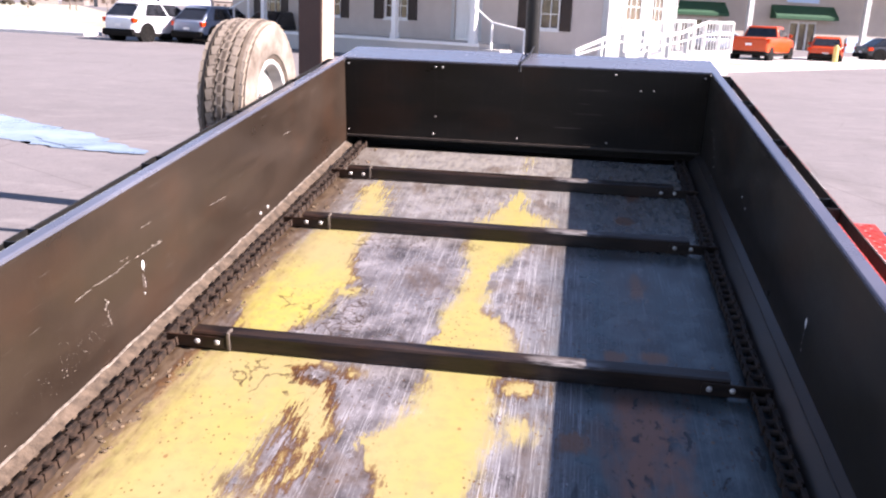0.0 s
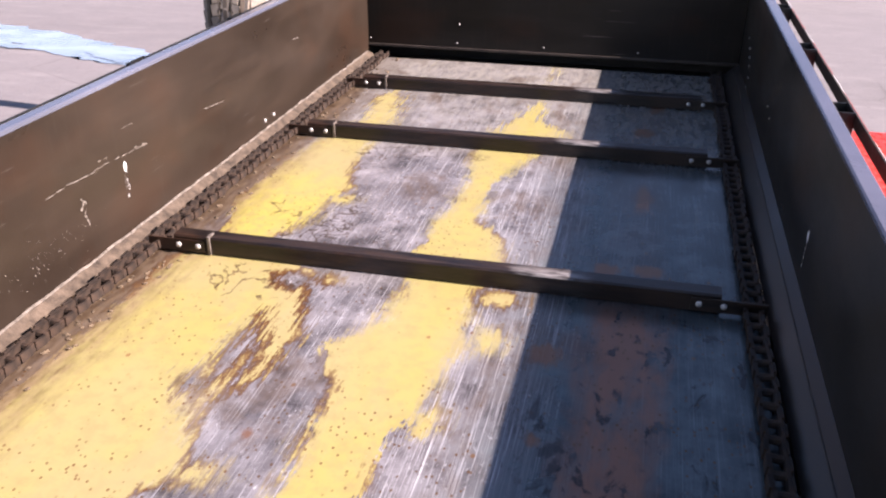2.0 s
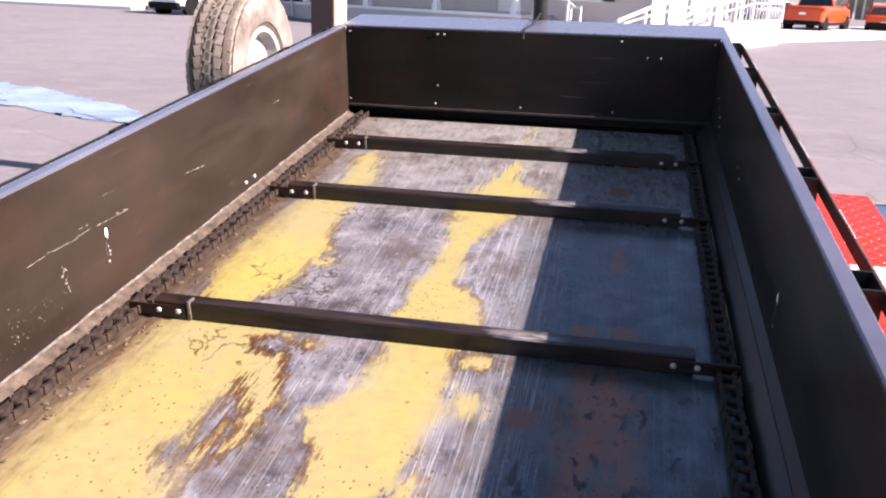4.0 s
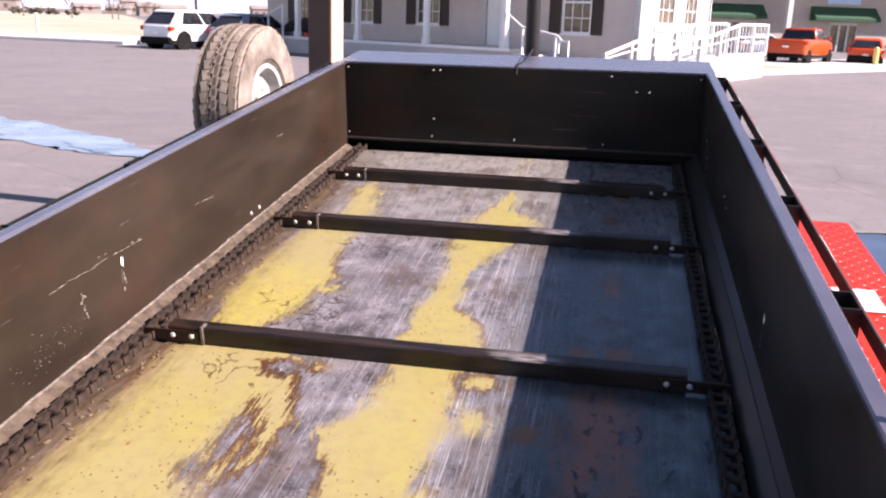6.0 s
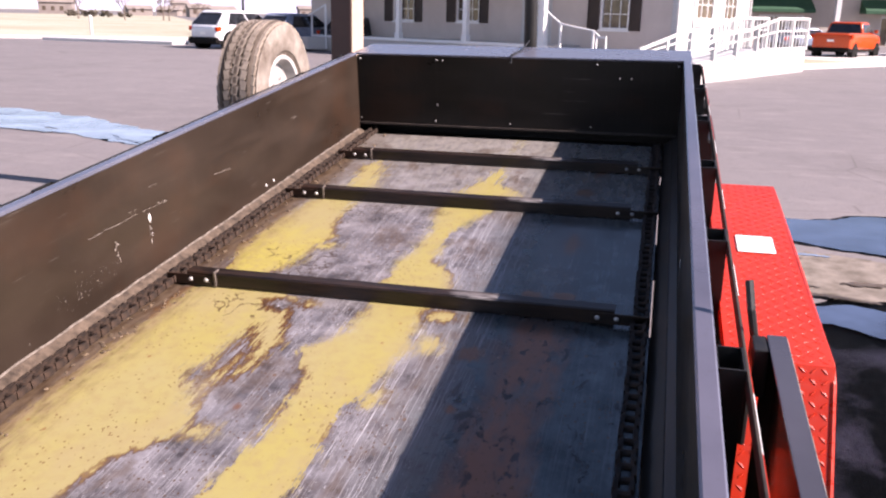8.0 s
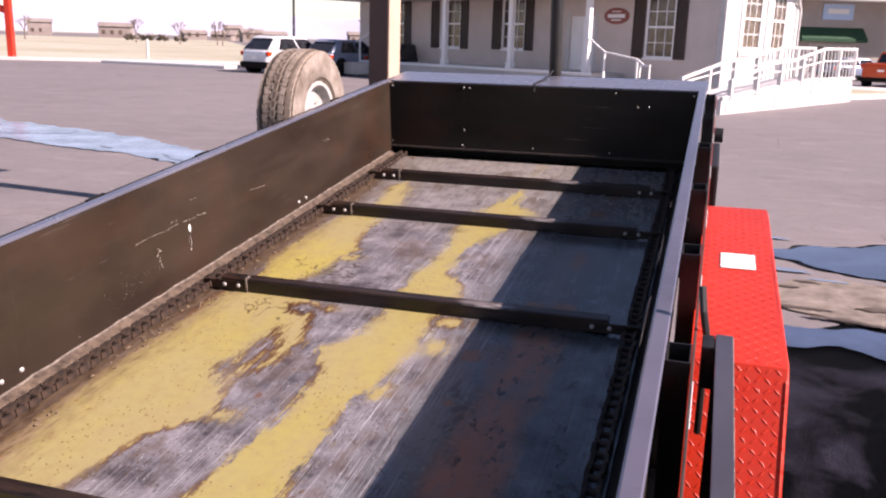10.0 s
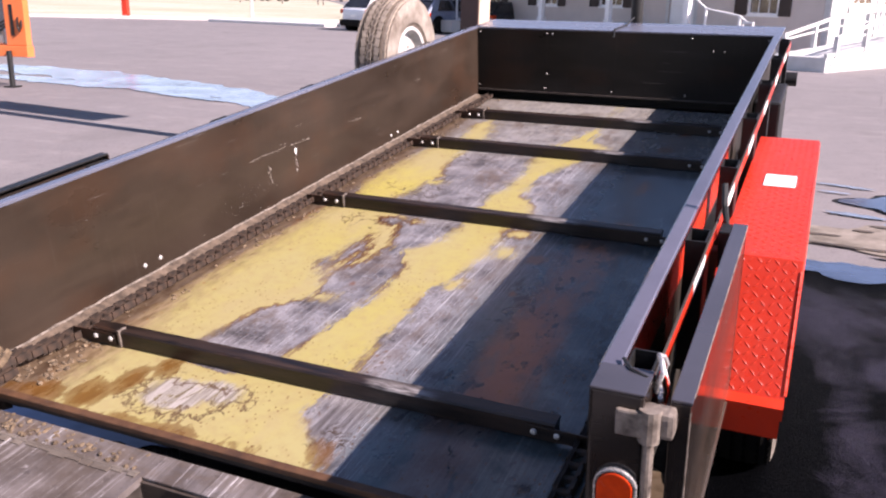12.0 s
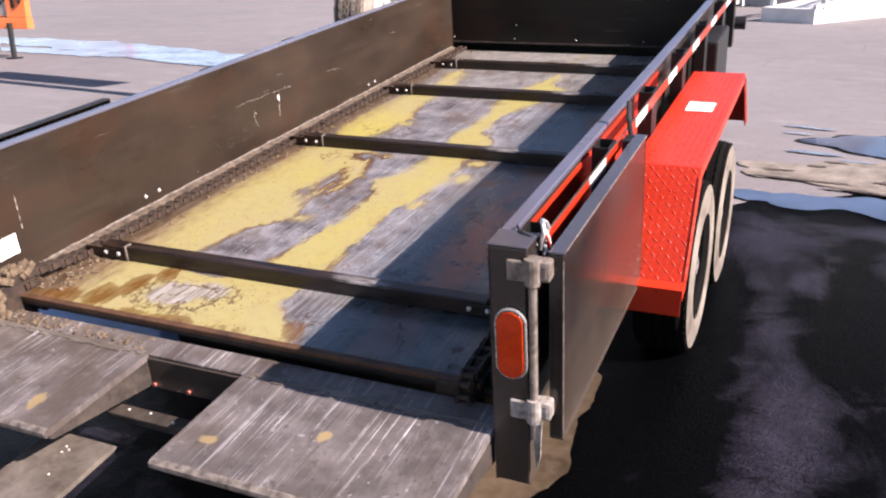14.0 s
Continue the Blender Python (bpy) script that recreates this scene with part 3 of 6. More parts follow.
MAT["scratch"] = mottled("bare_pale_scratch", (0.10, 0.08, 0.066), (0.34, 0.30, 0.265), 60.0, 0.6, 0.0, 0)
MAT["shrub"] = mottled("dark_shrub", (0.05, 0.04, 0.03), (0.11, 0.09, 0.065), 1.5, 0.95)
MAT["yellow"] = mottled("yellow_paint", (0.72, 0.6, 0.2), (0.62, 0.5, 0.16), 5.0, 0.5)
MAT["signblue"] = mottled("pale_blue_sign", (0.45, 0.6, 0.8), (0.4, 0.55, 0.75), 1.0, 0.5, 0, 0)
MAT["signred"] = mottled("dull_red_sign", (0.32, 0.09, 0.07), (0.26, 0.07, 0.055), 3.0, 0.6, 0, 0)


def ramp_material():
    """Scuffed grey steel plate, scraped along its length, with remains of yellow."""
    m = Mat("scraped_ramp_steel", 0.45)
    cloud = m.noise(6.0, 5, 0.65)
    base = m.mix(m.ramp(cloud, (0.35, 0.0), (0.7, 1.0)), (0.085, 0.071, 0.066), (0.20, 0.174, 0.168))
    turn = m.t.nodes.new("ShaderNodeMapping")
    turn.inputs["Rotation"].default_value, turn.inputs["Scale"].default_value = (0, 0, 0.10), (55, 2.2, 1)
    m.put(turn.inputs[0], m.co)
    streak = m.noise(1.0, 4, 0.7, turn.outputs[0])
    base = m.mix(m.ramp(streak, (0.58, 0.0), (0.74, 0.75)), base, (0.42, 0.39, 0.39))
    thin = m.t.nodes.new("ShaderNodeMapping")
    thin.inputs["Rotation"].default_value, thin.inputs["Scale"].default_value = (0, 0, -0.06), (170, 2.6, 1)
    m.put(thin.inputs[0], m.co)
    hair = m.ramp(m.noise(1.0, 2, 0.6, thin.outputs[0]), (0.62, 0.0), (0.68, 0.9))
    base = m.mix(m.math("MULTIPLY", hair, m.ramp(m.noise(3.0, 3, 0.6), (0.42, 0.1), (0.58, 1.0))), base, (0.66, 0.63, 0.63))
    gouge = m.t.nodes.new("ShaderNodeMapping")
    gouge.inputs["Rotation"].default_value, gouge.inputs["Scale"].default_value = (0, 0, 0.34), (38, 1.1, 1)
    m.put(gouge.inputs[0], m.co)
    base = m.mix(m.ramp(m.noise(1.0, 2, 0.5, gouge.outputs[0]), (0.665, 0.0), (0.70, 0.5)), base, (0.52, 0.49, 0.50))
    flake = m.noise(1.0, 4, 0.7, m.scaled((34, 26, 1), (1.9, 0.3, 0)))
    base = m.mix(m.ramp(flake, (0.60, 0.0), (0.66, 0.6)), base, (0.05, 0.042, 0.04))
    base = m.mix(m.ramp(flake, (0.30, 0.6), (0.36, 0.0)), base, (0.45, 0.42, 0.42))
    blot = m.ramp(m.noise(1.0, 6, 0.7, m.scaled((7, 5, 1), (0.4, 0.9, 0))), (0.5, 0.0), (0.62, 0.65))
    base = m.mix(blot, base, (0.075, 0.058, 0.048))
    base = m.mix(m.ramp(streak, (0.28, 0.7), (0.42, 0.0)), base, (0.05, 0.039, 0.034))
    ragged = m.math("MULTIPLY", m.math("SUBTRACT", m.noise(16, 4, 0.6), 0.5), 0.05)
    for x, y, a, b in ((0.36, 1.09, 0.10, 0.035), (0.662, 1.16, 0.025, 0.05), (1.293, 1.177, 0.03, 0.02), (1.597, 1.297, 0.025, 0.025), (0.05, 1.20, 0.06, 0.06)):
        n = m.t.nodes.new("ShaderNodeVectorMath")
        n.operation = "LENGTH"
        m.put(n.inputs[0], m.scaled((1 / a, 1 / b, 0), (-x / a, -y / b, 0)))
        inside = m.math("ADD", m.math("MULTIPLY", m.math("SUBTRACT", 1.0, n.outputs["Value"]), min(a, b)), ragged)
        base = m.mix(m.ramp(inside, (0.0, 0.0), (0.006, 0.9)), base, (0.36, 0.26, 0.12))
    crumbs = m.math("MULTIPLY", m.ramp(m.math("ABSOLUTE", m.math("SUBTRACT", m.axis(1), 1.53)), (0.02, 1.0), (0.09, 0.0)),
                    m.ramp(m.noise(1.0, 5, 0.7, m.scaled((12, 20, 1), (0.4, 2.1, 0))), (0.46, 0.0), (0.6, 0.9)))
    base = m.mix(m.math("MULTIPLY", crumbs, m.ramp(m.axis(0), (0.0, 1.0), (0.9, 0.35))), base, (0.11, 0.07, 0.04))
    grime = m.math("MULTIPLY", m.ramp(m.noise(2.6, 5, 0.65, m.scaled((1, 0.7, 1), (5.1, 0.2, 0))), (0.42, 0.0), (0.64, 0.6)), m.ramp(m.axis(0), (0.1, 1.0), (1.0, 0.35)))
    base = m.mix(grime, base, (0.125, 0.09, 0.064))
    m.colour(base)
    m.rough(m.ramp(cloud, (0.3, 0.35), (0.7, 0.6)))
    m.put(m.b.inputs["Metallic"], 0.25)
    m.bump(streak, 0.25, 0.003)
    return m.m


MAT["bare"] = ramp_material()
MAT["cream"] = mottled("cream_paint", (0.42, 0.31, 0.23), (0.5, 0.38, 0.285), 4.0, 0.5)
# rubber colour lowered to near black for the shade on the tread
MAT["roadtyre"] = mottled("shade_black_tyre", (0.002, 0.0018, 0.0017), (0.005, 0.0045, 0.004), 7.0, 0.95)
MAT["roadtyre"].node_tree.nodes["Principled BSDF"].inputs["Specular IOR Level"].default_value = 0.08
MAT["dustwall"] = mottled("tan_dust_on_sidewall", (0.075, 0.058, 0.044), (0.24, 0.205, 0.165), 5.0, 0.9)
MAT["paledust"] = mottled("pale_dust_on_rubber", (0.085, 0.062, 0.044), (0.29, 0.25, 0.21), 7.0, 0.9)
MAT["scuffed"] = mottled("pale_scuffed_steel", (0.10, 0.085, 0.072), (0.42, 0.38, 0.345), 40.0, 0.5, 0.1)
MAT["darkbrown"] = mottled("dark_brown_bar", (0.02, 0.0145, 0.0115), (0.055, 0.041, 0.032), 14.0, 0.7)
MAT["mud"] = mottled("wet_brown_mud", (0.04, 0.027, 0.016), (0.10, 0.07, 0.044), 3.0, 0.45, 0.0, 0.6, 24.0)
MAT["mudplate"] = mottled("muddy_grey_plate", (0.07, 0.054, 0.042), (0.165, 0.138, 0.115), 9.0, 0.5, 0.1)
MAT["sand"] = mottled("tan_washed_sand", (0.085, 0.068, 0.05), (0.25, 0.212, 0.178), 5.0, 0.9, 0.0, 0.6, 60.0)
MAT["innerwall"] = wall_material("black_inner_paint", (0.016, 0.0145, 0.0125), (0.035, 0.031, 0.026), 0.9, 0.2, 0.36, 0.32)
# same black paint, its colour lowered for the shade on the front wall
MAT["shaded_frontwall"] = wall_material("shade_darkened_front_paint", (0.008, 0.0068, 0.0058), (0.018, 0.0155, 0.013), 0.7, 0.2, 0.36, 0.22)
MAT["groove"] = mottled("brown_dust_in_grooves", (0.045, 0.032, 0.023), (0.115, 0.088, 0.066), 9.0, 0.9)

# ---- mesh helpers ----


def box(x0, x1, y0, y1, z0, z1, bevel=0.0, bm=None):
    bm = bm or bmesh.new()
    m = Matrix.LocRotScale(((x0 + x1) / 2, (y0 + y1) / 2, (z0 + z1) / 2), None, (abs(x1 - x0), abs(y1 - y0), abs(z1 - z0)))
    r = bmesh.ops.create_cube(bm, size=1.0, matrix=m)
    if bevel:
        edges = list({e for v in r["verts"] for e in v.link_edges})
        bmesh.ops.bevel(bm, geom=edges, offset=bevel, segments=2, affect="EDGES", profile=0.6)
    return bm


def tube(p0, p1, r0, r1=None, seg=16, bm=None):
    bm = bm or bmesh.new()
    a, b = Vector(p0), Vector(p1)
    q = (b - a).to_track_quat("Z", "Y").to_matrix().to_4x4()
    bmesh.ops.create_cone(bm, cap_ends=True, segments=seg, radius1=r0, radius2=r0 if r1 is None else r1,
                          depth=(b - a).length, matrix=Matrix.Translation((a + b) / 2) @ q)
    return bm


def prism(points, axis, lo, hi, bm=None, bevel=0.0):
    """A polygon of two coordinates, drawn out along the third axis from lo to hi."""
    bm = bm or bmesh.new()
    at = {"x": lambda p, d: (d, p[0], p[1]), "y": lambda p, d: (p[0], d, p[1]), "z": lambda p, d: (p[0], p[1], d)}[axis]
    a = [bm.verts.new(at(p, lo)) for p in points]
    b = [bm.verts.new(at(p, hi)) for p in points]
    n = len(points)
    fs = [bm.faces.new(a), bm.faces.new(b[::-1])] + [bm.faces.new((a[i], b[i], b[(i + 1) % n], a[(i + 1) % n])) for i in range(n)]
    bmesh.ops.recalc_face_normals(bm, faces=fs)
    if bevel:
        bmesh.ops.bevel(bm, geom=list({e for f in fs for e in f.edges}), offset=bevel, segments=2, affect="EDGES", profile=0.6)
    return bm


def lathe(profile, axis_x, centre, seg=32, bm=None):
    """Turns a closed profile of (offset along x, radius) round an axis along x through centre."""
    bm = bm or bmesh.new()
    rings = []
    for i in range(seg):
        a = 2 * math.pi * i / seg
        rings.append([bm.verts.new((centre[0] + o * axis_x, centre[1] + r * math.cos(a), centre[2] + r * math.sin(a))) for o, r in profile])
    n = len(profile)
    fs = []
    for i in range(seg):
        p, q = rings[i], rings[(i + 1) % seg]
        for k in range(n):
            fs.append(bm.faces.new((p[k], p[(k + 1) % n], q[(k + 1) % n], q[k])))
    bmesh.ops.recalc_face_normals(bm, faces=fs)
    return bm


def part(name, bm, material, parent=None, label="", smooth=False):
    me = bpy.data.meshes.new(name)
    if smooth:
        for f in bm.faces:
            f.smooth = True
    bm.to_mesh(me)
    bm.free()
    me.materials.append(MAT[material] if isinstance(material, str) else material)
    if smooth:
        me.set_sharp_from_angle(angle=radians(35))
    ob = new(name, me)
    ob.parent = parent
    return tagged(ob, label)


def thing(name, m, label, category, group="", kind=""):
    ob = new(name)
    ob.empty_display_size = 0.1
    ob.matrix_basis = m
    return tagged(ob, label, category, group, kind)


def link(name, mesh, parent, m=None):
    """Another object on a mesh that is there already."""
    ob = new(name, mesh)
    ob.parent = parent
    if m is not None:
        ob.matrix_basis = m
    return ob


def bent(points, r, bm=None, seg=8):
    """A round rod or cable swept along points, in one piece."""
    pts = [Vector(p) for p in points]
    rings = []
    up = None
    for i, p in enumerate(pts):
        d0 = (p - pts[i - 1]).normalized() if i else (pts[1] - p).normalized()
        d1 = (pts[i + 1] - p).normalized() if i + 1 < len(pts) else d0
        d = (d0 + d1).normalized()
        if up is None:
            up = d.orthogonal().normalized()
        up = (up - d * up.dot(d)).normalized()
        side = d.cross(up)
        k = 1.0 / max(d.dot(d0), 0.5)
        rings.append([p + (up * math.cos(2 * math.pi * j / seg) + side * math.sin(2 * math.pi * j / seg)) * r * (k if abs(d0.dot(d1)) > 0.2 else 1.2) for j in range(seg)])
    return loft(rings, bm)


def loft(rings, bm=None):
    """Joins rings of equal length, and closes both ends."""
    bm = bm or bmesh.new()
    vs = [[bm.verts.new(p) for p in ring] for ring in rings]
    n = len(vs[0])
    fs = [bm.faces.new(vs[0][::-1]), bm.faces.new(vs[-1])]
    for a, b in zip(vs, vs[1:]):
        fs += [bm.faces.new((a[i], a[(i + 1) % n], b[(i + 1) % n], b[i])) for i in range(n)]
    bmesh.ops.recalc_face_normals(bm, faces=fs)
    return bm


def rounded(bm, offset):
    """Rounds the sharper edges of a mesh."""
    edges = [e for e in bm.edges if len(e.link_faces) == 2 and e.calc_face_angle(0) > radians(20)]
    bmesh.ops.bevel(bm, geom=edges, offset=offset, segments=3, affect="EDGES", profile=0.5, clamp_overlap=True)
    return bm


def blob(cx, cy, rx, ry, turn, seed, z, ragged=0.3, n=200):
    """A flat patch with a ragged shore: an oval pushed in and out along its edge."""
    bm = bmesh.new()
    vs = []
    amp = ragged * min(rx, ry)
    wave = 1.1 / min(rx, ry)
    for i in range(n):
        a = 2 * math.pi * i / n
        p = Vector((rx * math.cos(a), ry * math.sin(a)))
        out = Vector((math.cos(a) / rx, math.sin(a) / ry)).normalized()
        k = noise.fractal(Vector((p.x * wave + seed * 7.3, p.y * wave, seed)), 1.0, 2.0, 5)
        p = Matrix.Rotation(radians(turn), 2) @ (p + out * amp * k)
        vs.append(bm.verts.new((cx + p.x, cy + p.y, z)))
    f = bm.faces.new(vs)
    bmesh.ops.triangulate(bm, faces=[f])
    return bm


# ---- the lot ----
ground = part("ground", box(-500, 500, -150, 900, -0.5, 0), "asphalt")
tagged(ground, "sun-bleached grey asphalt of an open parking lot", "ground", kind="structure")


def patch(name, bm, material, label, category):
    return tagged(part(name, bm, material), label, category, kind="structure")


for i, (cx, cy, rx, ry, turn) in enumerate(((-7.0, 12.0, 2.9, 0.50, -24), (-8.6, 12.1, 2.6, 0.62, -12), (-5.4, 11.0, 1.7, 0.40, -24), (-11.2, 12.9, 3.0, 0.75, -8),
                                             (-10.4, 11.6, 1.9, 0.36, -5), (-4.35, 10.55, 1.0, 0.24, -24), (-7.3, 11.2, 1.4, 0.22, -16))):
    patch("water", blob(cx, cy, rx, ry, turn, 3.1 + 1.9 * i, 0.004 + 0.002 * i, 0.38, 160), "water", "shallow puddle on the asphalt, tinted pale blue for mirrored sky", "puddle")
patch("wet_ground", blob(4.1, 2.4, 2.9, 3.5, 4, 1.7, 0.004, 0.24), "wet", "dark soaked asphalt beside the red fender", "wet ground")
patch("wet_ground", blob(4.45, 7.98, 1.74, 0.84, -2, 2.2, 0.006, 0.35), "wet", "dark wet margin of a puddle", "wet ground")
patch("water", blob(4.45, 7.98, 1.70, 0.79, -2, 2.2, 0.009, 0.35), "bluewater", "puddle past the red fender, tinted blue for mirrored sky", "puddle")
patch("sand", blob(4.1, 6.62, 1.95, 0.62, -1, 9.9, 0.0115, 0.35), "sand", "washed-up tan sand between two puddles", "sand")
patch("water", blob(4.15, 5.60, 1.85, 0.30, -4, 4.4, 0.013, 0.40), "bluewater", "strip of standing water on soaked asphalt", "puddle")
for i, (cx, cy, rx, ry, turn) in enumerate(((2.72, 8.68, 0.26, 0.045, -14), (2.78, 7.42, 0.24, 0.06, -12), (3.10, 7.16, 0.15, 0.03, -6), (2.62, 8.32, 0.14, 0.03, -8))):
    patch("water", blob(cx, cy, rx, ry, turn, 12.3 + 1.7 * i, 0.0142 + 0.0008 * i, 0.6, 60), "water", "sliver of water between ridges of sand, tinted pale for mirrored sky", "puddle")
for i, (cx, cy, rx, ry, turn) in enumerate(((2.68, 6.34, 0.36, 0.035, -6), (2.52, 6.62, 0.13, 0.03, 3), (3.02, 6.12, 0.20, 0.03, -10), (2.80, 6.86, 0.07, 0.03, 0), (3.35, 6.45, 0.16, 0.05, 8), (2.95, 7.05, 0.10, 0.02, -8), (3.25, 6.05, 0.12, 0.025, -12))):
    patch("mud", blob(cx, cy, rx, ry, turn, 4.1 + 2.3 * i, 0.0172 + 0.0006 * i, 0.6, 60), "mud", "brown streak of washed-up debris on the sand", "mud")

patch("wet_ground", blob(-0.1, 1.5, 1.55, 1.9, 8, 6.1, 0.007, 0.2), "wet", "soaked asphalt under the trailer's rear end", "wet ground")
patch("water", blob(-0.25, 2.2, 0.75, 0.22, 4, 7.7, 0.0105, 0.35), "skywater", "small puddle under the trailer's bed, tinted blue for mirrored sky", "puddle")
patch("mud", blob(1.68, 1.75, 0.36, 1.15, -8, 5.3, 0.009, 0.2), "mud", "strip of wet brown mud under the trailer's edge", "mud")

# ---- the trailer: x from the left wall, y from rear to front, z up from under the bed ----
trailer = thing("dump_trailer", TRAILER, "black steel chain-floor trailer, red fenders, rear gates folded open", "trailer")
RW, FR, RE, FL, TOP = 2.02, 5.98, 1.464, 0.70, 1.195

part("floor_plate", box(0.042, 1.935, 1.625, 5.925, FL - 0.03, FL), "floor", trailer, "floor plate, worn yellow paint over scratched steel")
part("floor_lip", box(0.09, 1.935, 1.597, 1.624, FL - 0.016, FL + 0.002, 0.003), "rust", trailer, "rusty brown rear lip of the floor")
part("lip_back", box(0.09, 1.935, 1.604, 1.624, FL - 0.034, FL - 0.017), "black", trailer)
part("cross_member", box(0.72, RW, 1.72, 1.80, 0.45, 0.665, 0.004), "black", trailer)
for y in (2.5, 3.4, 4.3, 5.2, 5.9):
    part("cross_member", box(0.0, RW, y, y + 0.06, 0.52, 0.668), "black", trailer)
for x in (0.25, 1.70):
    part("frame_rail", box(x, x + 0.08, 2.30, 7.2, 0.40, 0.519, 0.005), "black", trailer)

# walls: sheet steel with a foot and folded ribs behind
left_wall = part("side_wall", box(-0.006, 0.0, RE + 0.02, FR, FL - 0.06, TOP), "wall", trailer, "dusty black wall with scratches and paint drips")
right_wall = part("side_wall", box(RW, RW + 0.006, RE + 0.02, FR, FL - 0.22, TOP), "innerwall", trailer, "black side wall with small bolts and scrapes")
front_wall = part("front_wall", box(0.003, RW - 0.003, FR, FR + 0.006, 0.752, TOP), "shaded_frontwall", trailer, "black front wall with small bolts")
part("front_sill", box(0.003, RW - 0.003, FR - 0.010, FR - 0.001, 0.750, 0.764, 0.002), "darkbrown", trailer)
part("front_recess", box(0.0, RW, 6.20, 6.21, 0.55, 0.84), "black", trailer)
part("recess_floor", box(0.0, RW, 5.93, 6.19, 0.645, 0.655), "black", trailer)
for x in (-0.006, RW):
    part("recess_side", box(x, x + 0.006, FR + 0.001, 6.21, 0.48, 1.18), "black", trailer)
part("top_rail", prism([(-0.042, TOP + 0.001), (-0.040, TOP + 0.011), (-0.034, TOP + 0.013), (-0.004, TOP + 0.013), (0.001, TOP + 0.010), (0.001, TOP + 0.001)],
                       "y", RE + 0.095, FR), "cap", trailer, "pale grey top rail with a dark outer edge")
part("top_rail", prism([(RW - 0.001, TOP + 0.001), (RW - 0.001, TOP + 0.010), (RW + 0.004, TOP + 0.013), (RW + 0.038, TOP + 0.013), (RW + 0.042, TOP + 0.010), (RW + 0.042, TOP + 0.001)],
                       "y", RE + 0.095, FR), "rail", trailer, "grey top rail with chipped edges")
part("wall_foot", prism([(0.001, 0.724), (0.012, 0.722), (0.040, 0.705), (0.040, 0.66), (0.001, 0.66)], "y", 1.66, FR - 0.03), "ledge", trailer, "ledge caked with brown dirt")
crest_rnd = random.Random(8)
crest, y = [], 1.70
while y < FR - 0.05:
    crest.append((0.004 + crest_rnd.uniform(0, 0.004), y, 0.7235 + crest_rnd.uniform(-0.002, 0.003)))
    y += 0.045
part("dust_line", bent(crest, 0.0045, None, 6), "dustcrest", trailer, "pale line of dust along the wall foot")
part("wall_foot", prism([(RW - 0.001, 0.765), (1.990, 0.748), (1.940, 0.705), (1.940, 0.66), (RW - 0.001, 0.66)], "y", 1.66, FR - 0.03), "innerwall", trailer, "sloping ledge along the wall foot")
part("worn_edge", tube((1.990, 1.67, 0.748), (1.990, FR - 0.04, 0.748), 0.0022, None, 6), "darkbrown", trailer, "worn edge of the ledge")
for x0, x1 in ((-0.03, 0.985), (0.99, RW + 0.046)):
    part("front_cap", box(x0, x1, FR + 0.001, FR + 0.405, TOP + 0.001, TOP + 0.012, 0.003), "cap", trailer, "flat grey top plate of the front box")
part("front_box", box(0.0, RW - 0.002, FR + 0.26, FR + 0.40, 0.70, TOP - 0.001), "wall", trailer)
part("front_strap", bent([(1.0, FR - 0.004, TOP - 0.03), (1.0, FR + 0.01, TOP + 0.018), (1.03, FR + 0.25, TOP + 0.019), (1.045, FR + 0.4, TOP + 0.05)], 0.006), "black", trailer)

bolt_bm = bmesh.new()
bmesh.ops.create_uvsphere(bolt_bm, u_segments=10, v_segments=6, radius=0.0095, matrix=Matrix.Diagonal((1, 1, 0.6, 1)))
bolt_first = part("bolt", bolt_bm, "bolt", front_wall, "", True)
BOLT = bolt_first.data
bolt_first.matrix_basis = pose(0.023, FR - 0.001, TOP - 0.022, 90) @ Matrix.Scale(0.6, 4)


def bolts(parent, places, turn, size=1.0):
    for p in places:
        link("bolt", BOLT, parent, pose(*p, *turn) @ Matrix.Scale(size, 4))


bolts(front_wall, [(x, FR - 0.001, TOP - 0.022) for x in (0.526, 0.566, 0.998, 1.520, 1.994)], (90, 0, 0), 0.6)
bolts(front_wall, [(0.529, FR - 0.001, 0.892), (0.014, FR - 0.001, 0.792), (0.515, FR - 0.001, 0.788), (0.998, FR - 0.001, 0.789), (1.50, FR - 0.001, 0.79)], (90, 0, 0), 0.55)
bolts(front_wall, [(1.66, FR - 0.001, 1.092), (1.729, FR - 0.001, 1.093)], (90, 0, 0), 0.45)
bolts(left_wall, [(0.001, y + d, 0.757 + 0.008 * (y < 3)) for y in (2.43, 4.555) for d in (0.0, 0.088)], (0, 90, 0), 1.0)
bolts(right_wall, [(RW - 0.001, y, z) for y, z in ((5.70, 0.96), (5.60, 0.934), (5.56, 0.90), (5.53, 0.864), (5.50, 0.82), (5.52, 0.768), (4.62, 0.90), (4.71, 0.92))], (0, -90, 0), 0.5)


def drip(parent, x, y, z, side, seed):
    """A splash of white paint with its run below."""
    rnd = random.Random(seed)
    bm = bmesh.new()
    bmesh.ops.create_uvsphere(bm, u_segments=10, v_segments=8, radius=0.011, matrix=Matrix.Diagonal((0.12, 0.7, 1.5, 1)))
    zz = -0.02
    for i in range(5):
        r = 0.0015 + 0.0018 * rnd.random()
        bmesh.ops.create_uvsphere(bm, u_segments=8, v_segments=6, radius=r,
                                  matrix=Matrix.Translation((0, rnd.uniform(-0.006, 0.006), zz)) @ Matrix.Diagonal((0.15, 0.6, 2.2, 1)))
        zz -= rnd.uniform(0.012, 0.028)
    ob = part("paint_drip", bm, "paper", parent, "white paint drip")
    ob.matrix_basis = pose(x, y, z)


drip(left_wall, 0.001, 3.537, 0.935, 1, 1)
